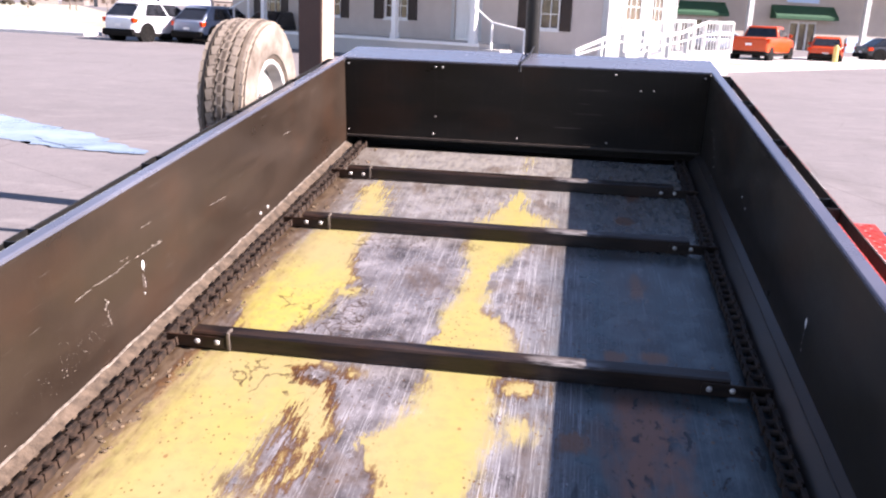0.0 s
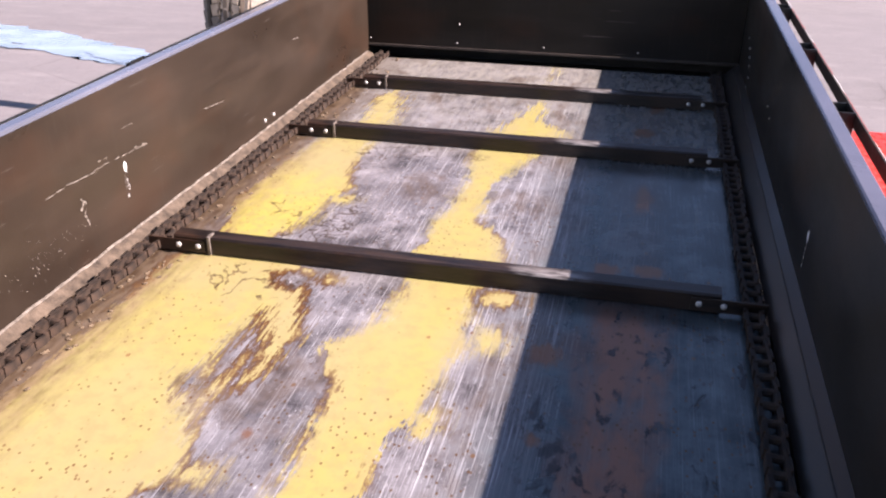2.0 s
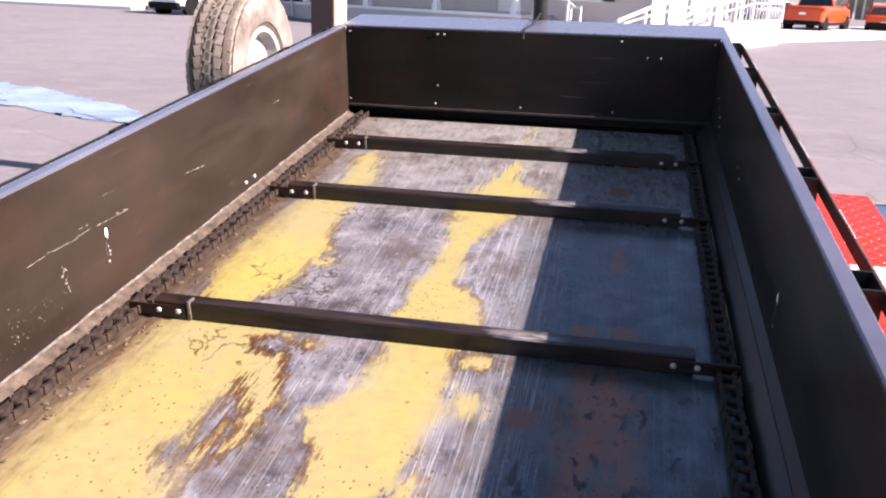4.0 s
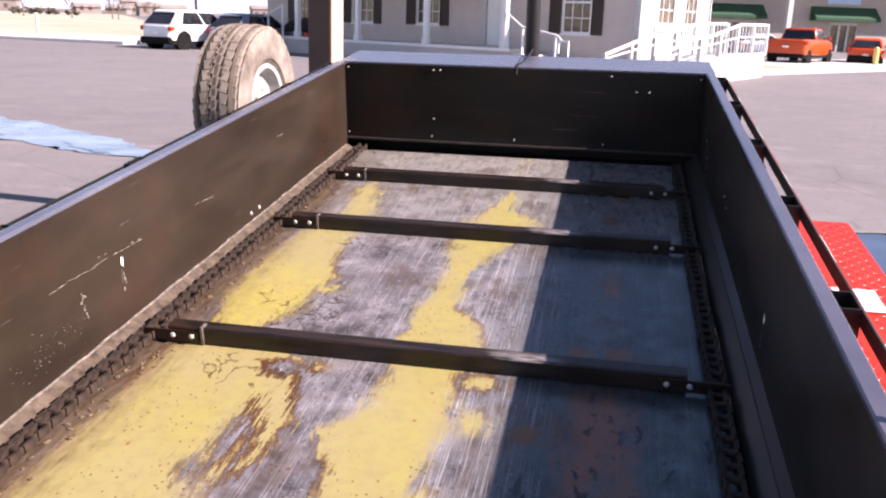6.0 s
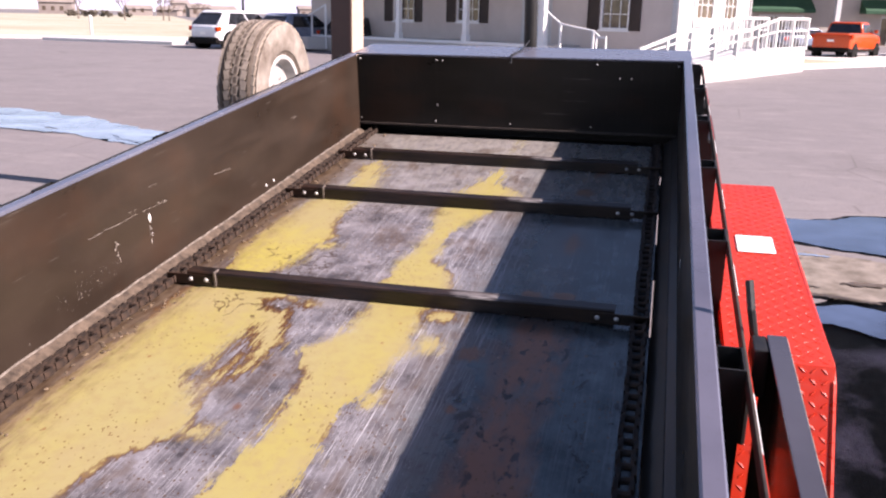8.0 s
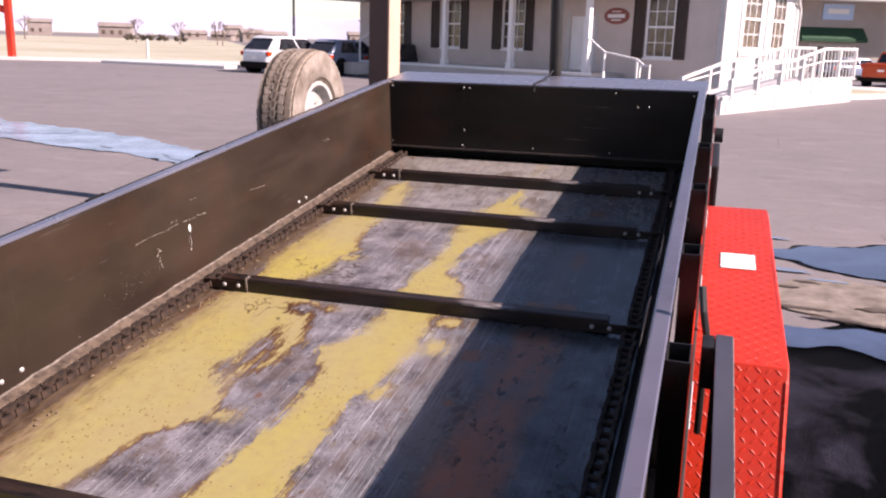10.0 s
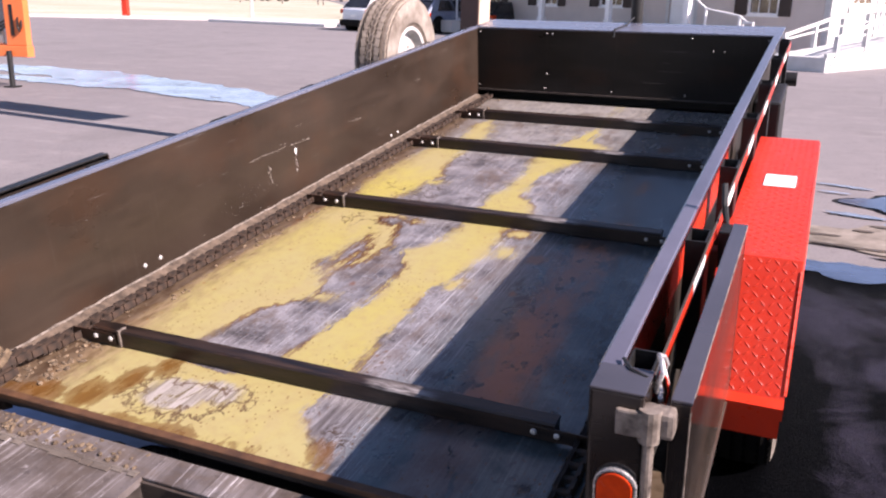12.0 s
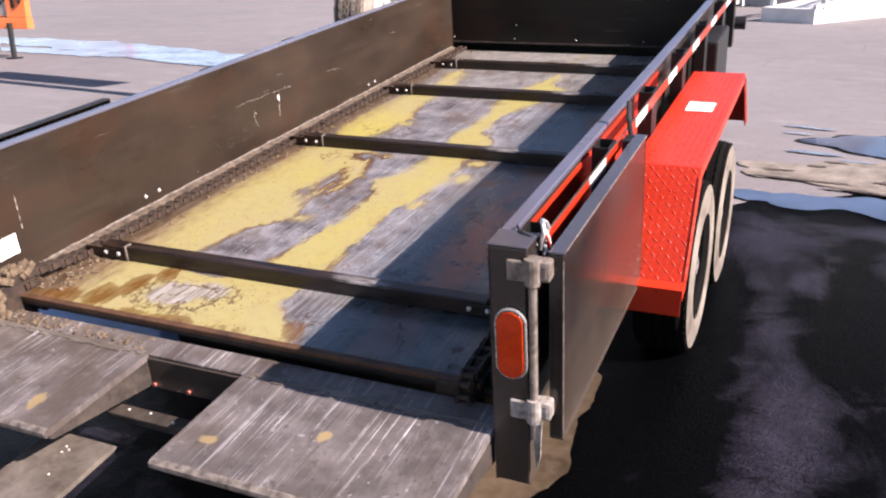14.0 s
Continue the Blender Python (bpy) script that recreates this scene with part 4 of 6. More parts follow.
drip(right_wall, RW - 0.001, 3.567, 0.909, -1, 3)



def scrape(y0, z0, y1, z1, w):
    """A bright scrape on the left wall, broken into uneven dashes."""
    rnd = random.Random(int(y0 * 1000 + z0 * 77))
    a, b = Vector((0, y0, z0)), Vector((0, y1, z1))
    n = max(3, int((b - a).length / 0.035))
    for i in range(n):
        if rnd.random() < 0.12:
            continue
        p, q = a.lerp(b, i / n), a.lerp(b, (i + rnd.uniform(0.8, 1.3)) / n)
        p, q = p + Vector((0, 0, rnd.uniform(-1, 1) * w)), q + Vector((0, 0, rnd.uniform(-1, 1) * w))
        d = (q - p).normalized()
        side = Vector((0, -d.z, d.y)) * w * rnd.uniform(0.35, 1.0)
        ring = [p, p.lerp(q, 0.5) + side, q, p.lerp(q, 0.5) - side]
        part("scrape", loft([[v + Vector((0.0003, 0, 0)) for v in ring], [v + Vector((0.0011, 0, 0)) for v in ring]]), "scratch", left_wall, "bright scrape in the paint")


for s in ((3.16, 0.981, 3.46, 0.977, 0.0016), (3.25, 0.984, 3.40, 0.972, 0.0012), (3.46, 0.977, 3.67, 0.964, 0.002), (3.60, 0.975, 3.665, 0.969, 0.003), (3.41, 0.995, 3.46, 0.993, 0.002),
          (4.06, 0.958, 4.21, 0.944, 0.002), (1.518, 1.06, 1.517, 0.89, 0.0025), (1.779, 1.02, 1.777, 0.872, 0.003), (3.52, 1.055, 3.62, 1.052, 0.0012), (4.9, 1.02, 5.02, 1.015, 0.002),
          (3.302, 0.922, 3.322, 0.90, 0.004), (3.312, 0.908, 3.296, 0.885, 0.005), (3.318, 0.89, 3.305, 0.868, 0.006), (3.31, 0.868, 3.322, 0.832, 0.004), (3.528, 0.91, 3.525, 0.862, 0.0012), (3.535, 0.905, 3.538, 0.84, 0.001)):
    scrape(*s)

# flecks of splashed paint low on the left wall
fleck_bm = bmesh.new()
fleck_rnd = random.Random(19)
for i in range(70):
    y, z = fleck_rnd.gauss(3.12, 0.13), fleck_rnd.gauss(0.82, 0.03)
    k = fleck_rnd.uniform(0.0007, 0.0016)
    bmesh.ops.create_icosphere(fleck_bm, subdivisions=1, radius=k, matrix=Matrix.Translation((0.0006, y, z)) @ Matrix.Diagonal((0.4, fleck_rnd.uniform(0.8, 2.2), 1.0, 1)))
tagged(part("paint_fleck", fleck_bm, "scratch", left_wall, "pale flecks of splashed paint"), kind="stuff")

decal = part("label", box(0.0005, 0.002, 1.588, 1.740, 0.799, 0.878), "paper", left_wall, "plain white sticker")
for i, z in enumerate((0.863, 0.847, 0.831, 0.815)):
    part("print_bar", box(0.0021, 0.003, 1.60, 1.725 - 0.02 * (i % 2), z - 0.004, z + 0.003), "grey", decal)

# side pockets and the rub rail with its reflective tape
pocket_bm = box(0.0, 0.056, -0.05, 0.05, -0.40, 0.0)
mouth = max(pocket_bm.faces, key=lambda f: f.calc_center_median().z)
bmesh.ops.inset_individual(pocket_bm, faces=[mouth], thickness=0.006, depth=0.0)
bmesh.ops.inset_individual(pocket_bm, faces=[mouth], thickness=0.0002, depth=-0.12)
pocket = part("stake_pocket", pocket_bm, "black", trailer, "open black stake pocket")
POCKETS = (1.63, 2.375, 3.10, 3.83, 4.56, 5.29, 5.93)
pocket.matrix_basis = pose(RW + 0.043, POCKETS[0], TOP - 0.005)
for y in POCKETS[1:]:
    link("stake_pocket", pocket.data, trailer, pose(RW + 0.043, y, TOP - 0.005))
for y in POCKETS:
    link("stake_pocket", pocket.data, trailer, pose(-0.043, y, TOP - 0.002, 0, 0, 180))
RUB = TOP - 0.010
rub = part("rub_rail", box(-0.107, -0.100, RE + 0.1, FR - 0.02, RUB - 0.055, RUB, 0.002), "black", trailer)
rub = part("rub_rail", box(RW + 0.100, RW + 0.106, RE + 0.13, FR - 0.02, RUB - 0.04, RUB, 0.002), "darkbrown", trailer)
y, k = RE + 0.14, 0
while y < FR - 0.04:
    w = 0.45 if k % 2 == 0 else 0.20
    part("reflective_tape", box(RW + 0.1064, RW + 0.108, y, min(y + w, FR - 0.03), RUB - 0.037, RUB - 0.002), "red" if k % 2 == 0 else "paper", rub)
    y, k = y + w, k + 1
part("outer_strip", box(RW + 0.0062, RW + 0.010, 1.56, 3.65, TOP - 0.22, TOP - 0.06), "red", trailer, "thin red strip along the outer wall")

# the two drag chains
link_bm = bmesh.new()
for sx in (-1, 1):
    prism([(-0.036, -0.012), (0.036, -0.012), (0.036, 0.012), (-0.036, 0.012)], "x", sx * 0.017 - 0.0035, sx * 0.017 + 0.0035, link_bm)
tube((-0.021, -0.024, 0), (0.021, -0.024, 0), 0.010, None, 8, link_bm)
box(-0.026, -0.0205, -0.02, 0.02, -0.010, 0.016, 0.0, link_bm)
box(0.0205, 0.026, -0.02, 0.02, -0.010, 0.016, 0.0, link_bm)
first = part("chain_link", link_bm, "chain", trailer, "rusty drag chain link")
chain_rnd = random.Random(4)
first.matrix_basis = pose(0.112, 1.66, 0.722)
for x in (0.112, 1.90):
    y = 1.66
    while y < 5.90:
        link("chain_link", first.data, trailer,
             pose(x + chain_rnd.uniform(-0.003, 0.003), y, 0.718 + chain_rnd.uniform(0, 0.005) + (0.16 * max(1.92 - y, 0) if x < 1 else 0), chain_rnd.uniform(-4, 4), chain_rnd.uniform(-5, 5), chain_rnd.uniform(-3, 3)))
        y += 0.058
for i in range(5):
    a = radians(15 + 36 * i)
    link("chain_link", first.data, trailer, pose(1.90, 1.64 - 0.075 * math.sin(a), 0.645 + 0.075 * math.cos(a), -math.degrees(a)))
# on the left the chain climbs its sprocket, caked with dirt
dirty_bm = bmesh.new()
dirty_bm.from_mesh(first.data)
clod_rnd = random.Random(12)
for i in range(5):
    r0 = clod_rnd.uniform(0.005, 0.011)
    bmesh.ops.create_icosphere(dirty_bm, subdivisions=2, radius=r0, matrix=Matrix.Translation((clod_rnd.uniform(-0.022, 0.022), clod_rnd.uniform(-0.03, 0.03), clod_rnd.uniform(-0.002, 0.012))) @ Matrix.Diagonal((1.2, 1.0, 0.6, 1)))
dirty = part("chain_link", dirty_bm, "dirt", trailer, "chain link caked with tan dirt")
dirty.matrix_basis = pose(0.108, 1.60, 0.798, 0, 4, 0)
for i in range(-1, 6):
    a = radians(31 * i)
    if i:
        link("chain_link", dirty.data, trailer, pose(0.108 + 0.006 * (i % 2), 1.60 - 0.10 * math.sin(a), 0.698 + 0.10 * math.cos(a), -math.degrees(a), 6 * (i % 2), 0))

# crumbs of dirt along the left chain and about its sprocket
crumb_bm = bmesh.new()
crumb_rnd = random.Random(21)
for i in range(560):
    near = i < 130
    x, y = (crumb_rnd.uniform(0.03, 0.26), crumb_rnd.uniform(1.66, 2.0)) if near else (0.055 + 0.17 * crumb_rnd.random() ** 1.5, crumb_rnd.uniform(1.75, 5.9))
    r = crumb_rnd.uniform(0.003, 0.011 if near else 0.009)
    ground_z = FL
    if i >= 420:
        x, y, ground_z = 0.02 + 0.75 * crumb_rnd.random() ** 1.4, crumb_rnd.uniform(1.495, 1.575), 0.653
    out = bmesh.ops.create_icosphere(crumb_bm, subdivisions=1, radius=r, matrix=pose(x, y, ground_z + r * 0.25, 0, 0, crumb_rnd.uniform(0, 360)) @ Matrix.Diagonal((1.3, 0.9, 0.55, 1)))
    for v in out["verts"]:
        v.co += Vector((crumb_rnd.uniform(-1, 1), crumb_rnd.uniform(-1, 1), crumb_rnd.uniform(-1, 1))) * r * 0.25
tagged(part("dirt_crumb", crumb_bm, "dirt", trailer), kind="stuff")

# sprockets at the rear of the bed
for x, yc, zc, r0 in ((0.112, 1.60, 0.698, 0.078), (1.90, 1.64, 0.645, 0.062)):
    teeth = []
    for i in range(36):
        a, rr = 2 * math.pi * i / 36, r0 + (0.0, 0.010, 0.027, 0.010)[i % 4]
        teeth.append((yc + rr * math.cos(a), zc + rr * math.sin(a)))
    bm = prism(teeth, "x", x - 0.012, x + 0.012)
    part("sprocket", bm, "chain", trailer, "dirty chain sprocket")
    part("bearing_block", box(x - 0.105, x - 0.03, 1.59, 1.69, 0.60, 0.70, 0.012), "dirt" if x < 1 else "chain", trailer)
for x0, x1 in ((0.05, 0.17), (0.80, 1.98)):
    part("drive_shaft", tube((x0, 1.66, 0.64), (x1, 1.66, 0.64), 0.022), "chain", trailer)

# slats across the bed
slat_profile = [(0.0, 0.0), (0.052, 0.0), (0.052, 0.012), (0.012, 0.012), (0.012, 0.030), (0.058, 0.050), (0.050, 0.056), (0.004, 0.056), (0.0, 0.050)]
slat_bm = prism([(y, z) for y, z in slat_profile], "x", 0.185, 1.815)
box(0.186, 1.814, 0.013, 0.048, 0.012, 0.046, 0.0, slat_bm)
slat = part("slat", slat_bm, "slat", trailer, "black angle slat bolted across both chains")
bracket_bm = box(0.10, 0.29, -0.006, -0.001, 0.004, 0.044, 0.0015)
box(0.10, 0.185, -0.001, 0.04, 0.004, 0.012, 0.0, bracket_bm)
bracket = part("bracket", bracket_bm, "slat", slat)
second = part("bracket", box(1.735, 1.935, -0.006, -0.001, 0.004, 0.044, 0.0015), "slat", slat)
bolts(slat, [(0.203, -0.008, 0.026), (0.268, -0.008, 0.026), (1.757, -0.008, 0.026), (1.822, -0.008, 0.026)], (90, 0, 0), 1.0)
part("weld_clip", box(0.30, 0.308, -0.006, 0.03, 0.0, 0.06), "hinge", slat)
for i, (y, turn) in enumerate(((1.963, 0.1), (3.456, 0.0), (4.568, 0.05), (5.314, -0.05))):
    if i == 0:
        slat.matrix_basis = pose(0, y, FL + 0.004, 0, 0, turn)
    else:
        copy_thing(slat, pose(0, y, FL + 0.004, 0, 0, turn))

# rear corner posts, hinges, lights and gates folded forward along the sides
for side in (1, -1):
    s = side

    def X(v):
        return v if s > 0 else RW - v

    top = TOP
    lo, hi = sorted((X(2.026), X(2.128)))
    corner = part("corner_post", box(lo, hi, RE, RE + 0.09, 0.50, top + 0.014, 0.006), "gate", trailer, "black rear corner post")
    part("post_cap", box(lo - 0.001, hi + 0.001, RE - 0.001, RE + 0.094, top + 0.0145, top + 0.020, 0.002), "gatetop", corner, "grey top of the post")
    # oval light in a pale bezel
    cx, cz = X(2.085), 0.945

    def oval(rx, rz, y0, y1, n=28):
        pts = []
        for i in range(n):
            a = 2 * math.pi * i / n
            dz = (rz - rx) * (1 if math.sin(a) > 0 else -1)
            pts.append((cx + rx * math.cos(a), cz + dz + rx * math.sin(a)))
        return prism(pts, "y", y0, y1, None, 0.003)

    if s > 0:
        part("tail_light", oval(0.043, 0.103, RE - 0.012, RE), "chrome", corner, "oval red tail light in a pale bezel")
        part("gasket", oval(0.0375, 0.0975, RE - 0.0135, RE - 0.0121), "black", corner)
        part("lens", oval(0.0355, 0.0955, RE - 0.0175, RE - 0.0136), "lens", corner, "glossy red lens")
    hx = X(2.140)
    part("hinge_pin", tube((hx, RE + 0.005, 0.66), (hx, RE + 0.005, top - 0.02), 0.011, None, 12), "hinge", trailer, "scraped steel hinge pin")
    for z in (1.152, 0.748):
        bm = tube((hx, RE + 0.005, z - 0.035), (hx, RE + 0.005, z + 0.035), 0.021, None, 14)
        box(*sorted((X(2.078), X(2.135))), RE - 0.012, RE, z - 0.025, z + 0.03, 0.005, bm)
        box(*sorted((X(2.140), X(2.185))), RE + 0.0, RE + 0.045, z - 0.028, z + 0.028, 0.012, bm)
        part("hinge", bm, "hinge" if z > 1 else "scuffed", trailer, "scraped steel hinge knuckle")
    part("hinge_tail", prism([(X(2.135), 0.72), (X(2.163), 0.72), (X(2.157), 0.60), (X(2.147), 0.56)], "y", RE - 0.004, RE + 0.004), "scuffed", trailer)
    # gate: sheet in an angle frame
    gt = 1.19
    gate = part("rear_gate", box(*sorted((X(2.198), X(2.206))), RE + 0.045, 2.487, 0.65, gt - 0.004), "gate", trailer, "gloss black rear gate folded forward along the side")
    part("gate_frame", box(*sorted((X(2.170), X(2.210))), RE + 0.04, 2.492, gt - 0.004, gt + 0.003, 0.002), "gatetop" if s > 0 else "black", gate, "dark grey top edge of the gate")
    part("gate_frame", box(*sorted((X(2.170), X(2.207))), RE + 0.04, RE + 0.048, 0.65, gt - 0.005, 0.002), "gate", gate)
    part("gate_frame", box(*sorted((X(2.170), X(2.207))), 2.486, 2.494, 0.65, gt - 0.005, 0.002), "gate", gate)
    part("gate_frame", box(*sorted((X(2.170), X(2.210))), RE + 0.04, 2.492, 0.642, 0.649, 0.002), "gate", gate)
    if s > 0:
        part("worn_edge", tube((2.2075, RE + 0.05, 0.6455), (2.2075, 2.488, 0.6455), 0.0022, None, 6), "hinge", gate, "paint worn off the lower edge")
        part("worn_edge", tube((2.2072, RE + 0.041, 0.66), (2.2072, RE + 0.041, gt - 0.02), 0.0018, None, 6), "hinge", gate, "paint worn off the rear edge")
        part("worn_edge", tube((2.2095, RE + 0.06, gt + 0.0015), (2.2095, 2.48, gt + 0.0015), 0.0016, None, 6), "hinge", gate, "paint worn off the top edge")
        part("latch_rod", bent([(2.150, 2.52, 0.90), (2.150, 2.52, 1.17), (2.138, 2.53, 1.23), (2.130, 2.56, 1.285)], 0.009), "black", gate)
        part("latch_plate", box(2.140, 2.169, 2.42, 2.49, 1.08, 1.19, 0.003), "black", gate)

# snap hook and light wires at the corner post
hook_pts = [(2.140 + 0.006 * math.sin(3 * a), 1.565 + 0.021 * math.cos(a), 1.202 + 0.044 * math.sin(a)) for a in [radians(-70 + 32 * k) for k in range(10)]]
part("snap_hook", bent(hook_pts, 0.0054), "chrome", trailer, "bright steel snap hook")
part("hook_eye", lathe([(-0.004, 0.008), (0.004, 0.008), (0.004, 0.014), (-0.004, 0.014)], 1, (2.142, 1.568, 1.152), 16), "chrome", trailer)
part("light_wire", bent([(2.130, 1.586, 1.179), (2.137, 1.571, 1.206), (2.150, 1.566, 1.199), (2.155, 1.574, 1.164), (2.149, 1.578, 1.124)], 0.0028), "red", trailer, "short red light wire")
part("light_wire", bent([(2.127, 1.596, 1.174), (2.135, 1.581, 1.219), (2.145, 1.576, 1.209), (2.153, 1.581, 1.174), (2.155, 1.586, 1.114)], 0.0026), "paper", trailer, "short white light wire")
part("chafed_cord", bent([(2.062, 1.585, TOP + 0.020), (2.085, 1.545, TOP + 0.022), (2.12, 1.53, TOP + 0.018)], 0.004), "black", trailer)

# red tread-plate fender over tandem wheels
FX0, FX1 = 2.122, 2.360
fender_bm = bmesh.new()
FT = 1.012
shell = [(4.50, 0.68), (4.19, FT), (2.72, FT), (2.475, 0.662), (2.43, 0.655), (2.43, 0.552),
         (2.436, 0.552), (2.436, 0.649), (2.48, 0.656), (2.724, FT - 0.006), (4.186, FT - 0.006), (4.494, 0.68)]
prism(shell, "x", FX0, FX1, fender_bm)
lip_y = [(4.50, 0.68), (4.19, FT), (2.72, FT), (2.475, 0.662), (2.43, 0.655), (2.43, 0.615), (2.497, 0.625), (2.73, 0.967), (4.18, 0.967), (4.47, 0.66)]
prism(lip_y, "x", FX1, FX1 + 0.006, fender_bm)
prism(lip_y, "x", FX0 - 0.006, FX0, fender_bm)
fender = part("fender", fender_bm, "red", trailer, "red tread-plate fender with a white sticker")
part("edge_bead", bent([(FX1 + 0.003, y, z - 0.006) for y, z in ((4.49, 0.68), (4.34, 0.845), (4.21, FT - 0.03), (4.16, FT - 0.002), (3.4, FT), (2.75, FT - 0.002), (2.70, FT - 0.03), (2.60, 0.84), (2.485, 0.676))], 0.008), "red", fender)
# raised tread bars on top and rear slope
tread_bm = bmesh.new()


def tread(cx, cy, cz, slope, turn):
    m = Matrix.Translation((cx, cy, cz)) @ Matrix.Rotation(slope, 4, "X") @ Matrix.Rotation(turn, 4, "Z")
    pts = [(-0.0125, 0, 0), (0, -0.0042, 0), (0.0125, 0, 0), (0, 0.0042, 0), (-0.007, 0, 0.0017), (0.007, 0, 0.0017)]
    v = [tread_bm.verts.new(m @ Vector(p)) for p in pts]
    for f in ((0, 1, 4), (1, 5, 4), (1, 2, 5), (2, 3, 5), (3, 4, 5), (3, 0, 4)):
        tread_bm.faces.new([v[i] for i in f])


rows_x = [FX0 + 0.0165 + 0.0256 * i for i in range(9)]
for i, x in enumerate(rows_x):
    y = 2.74
    j = 0
    while y < 4.18:
        tread(x, y, FT - 0.0005, 0, radians(45 if (i + j) % 2 else -45))
        y, j = y + 0.0256, j + 1
    n = 16
    for j in range(n):
        k = (j + 0.5) / n
        tread(x, 2.72 - 0.245 * k, FT - 0.35 * k, math.atan2(0.35, 0.245), radians(45 if (i + j) % 2 else -45))
tagged(part("tread_pattern", tread_bm, "red", fender), kind="stuff")
fl_label = part("label", box(2.188, 2.303, 3.44, 3.59, FT + 0.0025, FT + 0.0045), "paper", fender, "plain white sticker")
for i in range(4):
    part("print_bar", box(2.20, 2.29 - 0.012 * (i % 2), 3.462 + 0.031 * i, 3.472 + 0.031 * i, FT + 0.0046, FT + 0.0052), "grey", fl_label)
left_fender = copy_thing(fender, pose(RW - 2 * FX0 - (FX1 - FX0), 0, 0))
left_fender["label"] = "red tread-plate fender with a white sticker"
part("fender_bracket", box(2.035, FX0 - 0.006, 4.05, 4.10, 0.72, 0.98, 0.004), "black", trailer)
part("fender_bracket", box(2.035, FX0 - 0.006, 2.80, 2.85, 0.62, 0.98, 0.004), "black", trailer)
part("fender_bracket", box(-0.08, -0.006, 4.05, 4.10, 0.72, 0.98, 0.004), "black", trailer)


def tyre_profile(w, r_in, r_out):
    h = w / 2
    return [(-h * 0.8, r_in), (-h, r_in + 0.04), (-h, r_out - 0.06), (-h * 0.93, r_out - 0.025), (-h * 0.8, r_out - 0.008),
            (-h * 0.62, r_out), (-h * 0.60, r_out - 0.010), (-h * 0.50, r_out - 0.010), (-h * 0.48, r_out),
            (-h * 0.24, r_out + 0.002), (-h * 0.22, r_out - 0.010), (-h * 0.10, r_out - 0.010), (-h * 0.08, r_out + 0.002),
            (h * 0.08, r_out + 0.002), (h * 0.10, r_out - 0.010), (h * 0.22, r_out - 0.010), (h * 0.24, r_out + 0.002),
            (h * 0.48, r_out), (h * 0.50, r_out - 0.010), (h * 0.60, r_out - 0.010), (h * 0.62, r_out),
            (h * 0.8, r_out - 0.008), (h * 0.93, r_out - 0.025), (h, r_out - 0.06), (h, r_in + 0.04), (h * 0.8, r_in)]


def wheel(parent, name, c, w, r_in, r_out, tyre_mat, rim_mat, face, label="", blocks=True, seg=56, dusty="", block_mat="", sunk=0.0):
    """A wheel on an axis along x; face is the side (+1 or -1) that its dish shows, sunk how far back its rim sits."""
    bm = lathe(tyre_profile(w, r_in, r_out), 1, (0, 0, 0), seg)
    root = part(name, bm, tyre_mat, parent, label, True)
    root.matrix_basis = pose(*c)
    if blocks:
        bm = bmesh.new()
        count = 46 if block_mat else 52
        for k, off in enumerate((-0.385, -0.2, 0.0, 0.2, 0.385)):
            edge = abs(off) > 0.3
            for i in range(count):
                a = 2 * math.pi * (i + 0.5 * (k % 2)) / count
                m = Matrix.Rotation(a, 4, "X") @ Matrix.Translation((off * w, 0, r_out - (0.0195 if edge else 0.0115)))
                m = m @ Matrix.Rotation((0.1 if edge else 0.22 if k % 2 else -0.26) * (1 if off <= 0 else -1), 4, "Z")
                bmesh.ops.create_cube(bm, size=1.0, matrix=m @ Matrix.Diagonal((w * (0.13 if edge else 0.155), r_out * (0.122 if block_mat else 0.113), 0.025 if block_mat else 0.022, 1)))
        tagged(part("tread_block", bm, block_mat or tyre_mat, root), kind="stuff")
    f = face * w / 2
    if dusty:
        ring = [(f * 1.005, r_in + 0.035), (f * 1.035, r_in + 0.05), (f * 1.075, (r_in + r_out) / 2), (f * 1.045, r_out - 0.055), (f * 0.97, r_out - 0.022), (f * 0.93, r_out - 0.026), (f * 0.95, r_in + 0.035)]
        part("sidewall", lathe(ring, 1, (0, 0, 0), seg), dusty, root, "dusty pale sidewall", True)
    dish = [(f * (0.85 - sunk), r_in + 0.012), (f * (0.95 - sunk), r_in + 0.006), (f * (0.90 - sunk), r_in - 0.012), (f * 0.45, r_in - 0.03), (f * 0.35, r_in * 0.6),
            (f * 0.55, r_in * 0.42), (f * 0.58, 0.03), (f * 0.3, 0.03), (f * 0.2, r_in * 0.5), (f * 0.2, r_in - 0.01)]
    rim = part("rim", lathe(dish, 1, (0, 0, 0), 40), rim_mat, root, "", True)
    bm = tube((f * 0.3, 0, 0), (f * 0.85, 0, 0), 0.042, 0.036, 18)
    for i in range(5):
        a = 2 * math.pi * i / 5
        tube((f * 0.4, 0.075 * math.cos(a), 0.075 * math.sin(a)), (f * 0.66, 0.075 * math.cos(a), 0.075 * math.sin(a)), 0.011, None, 6, bm)
    part("hub", bm, "chrome", root)
    return root


spare = wheel(trailer, "spare_wheel", (-0.268, 5.21, 1.10), 0.235, 0.195, 0.392, "groove", "rim", 1, "dusty spare tyre on a white rim", True, 56, "paledust", "rubber")
part("spare_bracket", box(-0.36, -0.006, 5.13, 5.27, 0.64, 0.77, 0.006), "black", trailer)


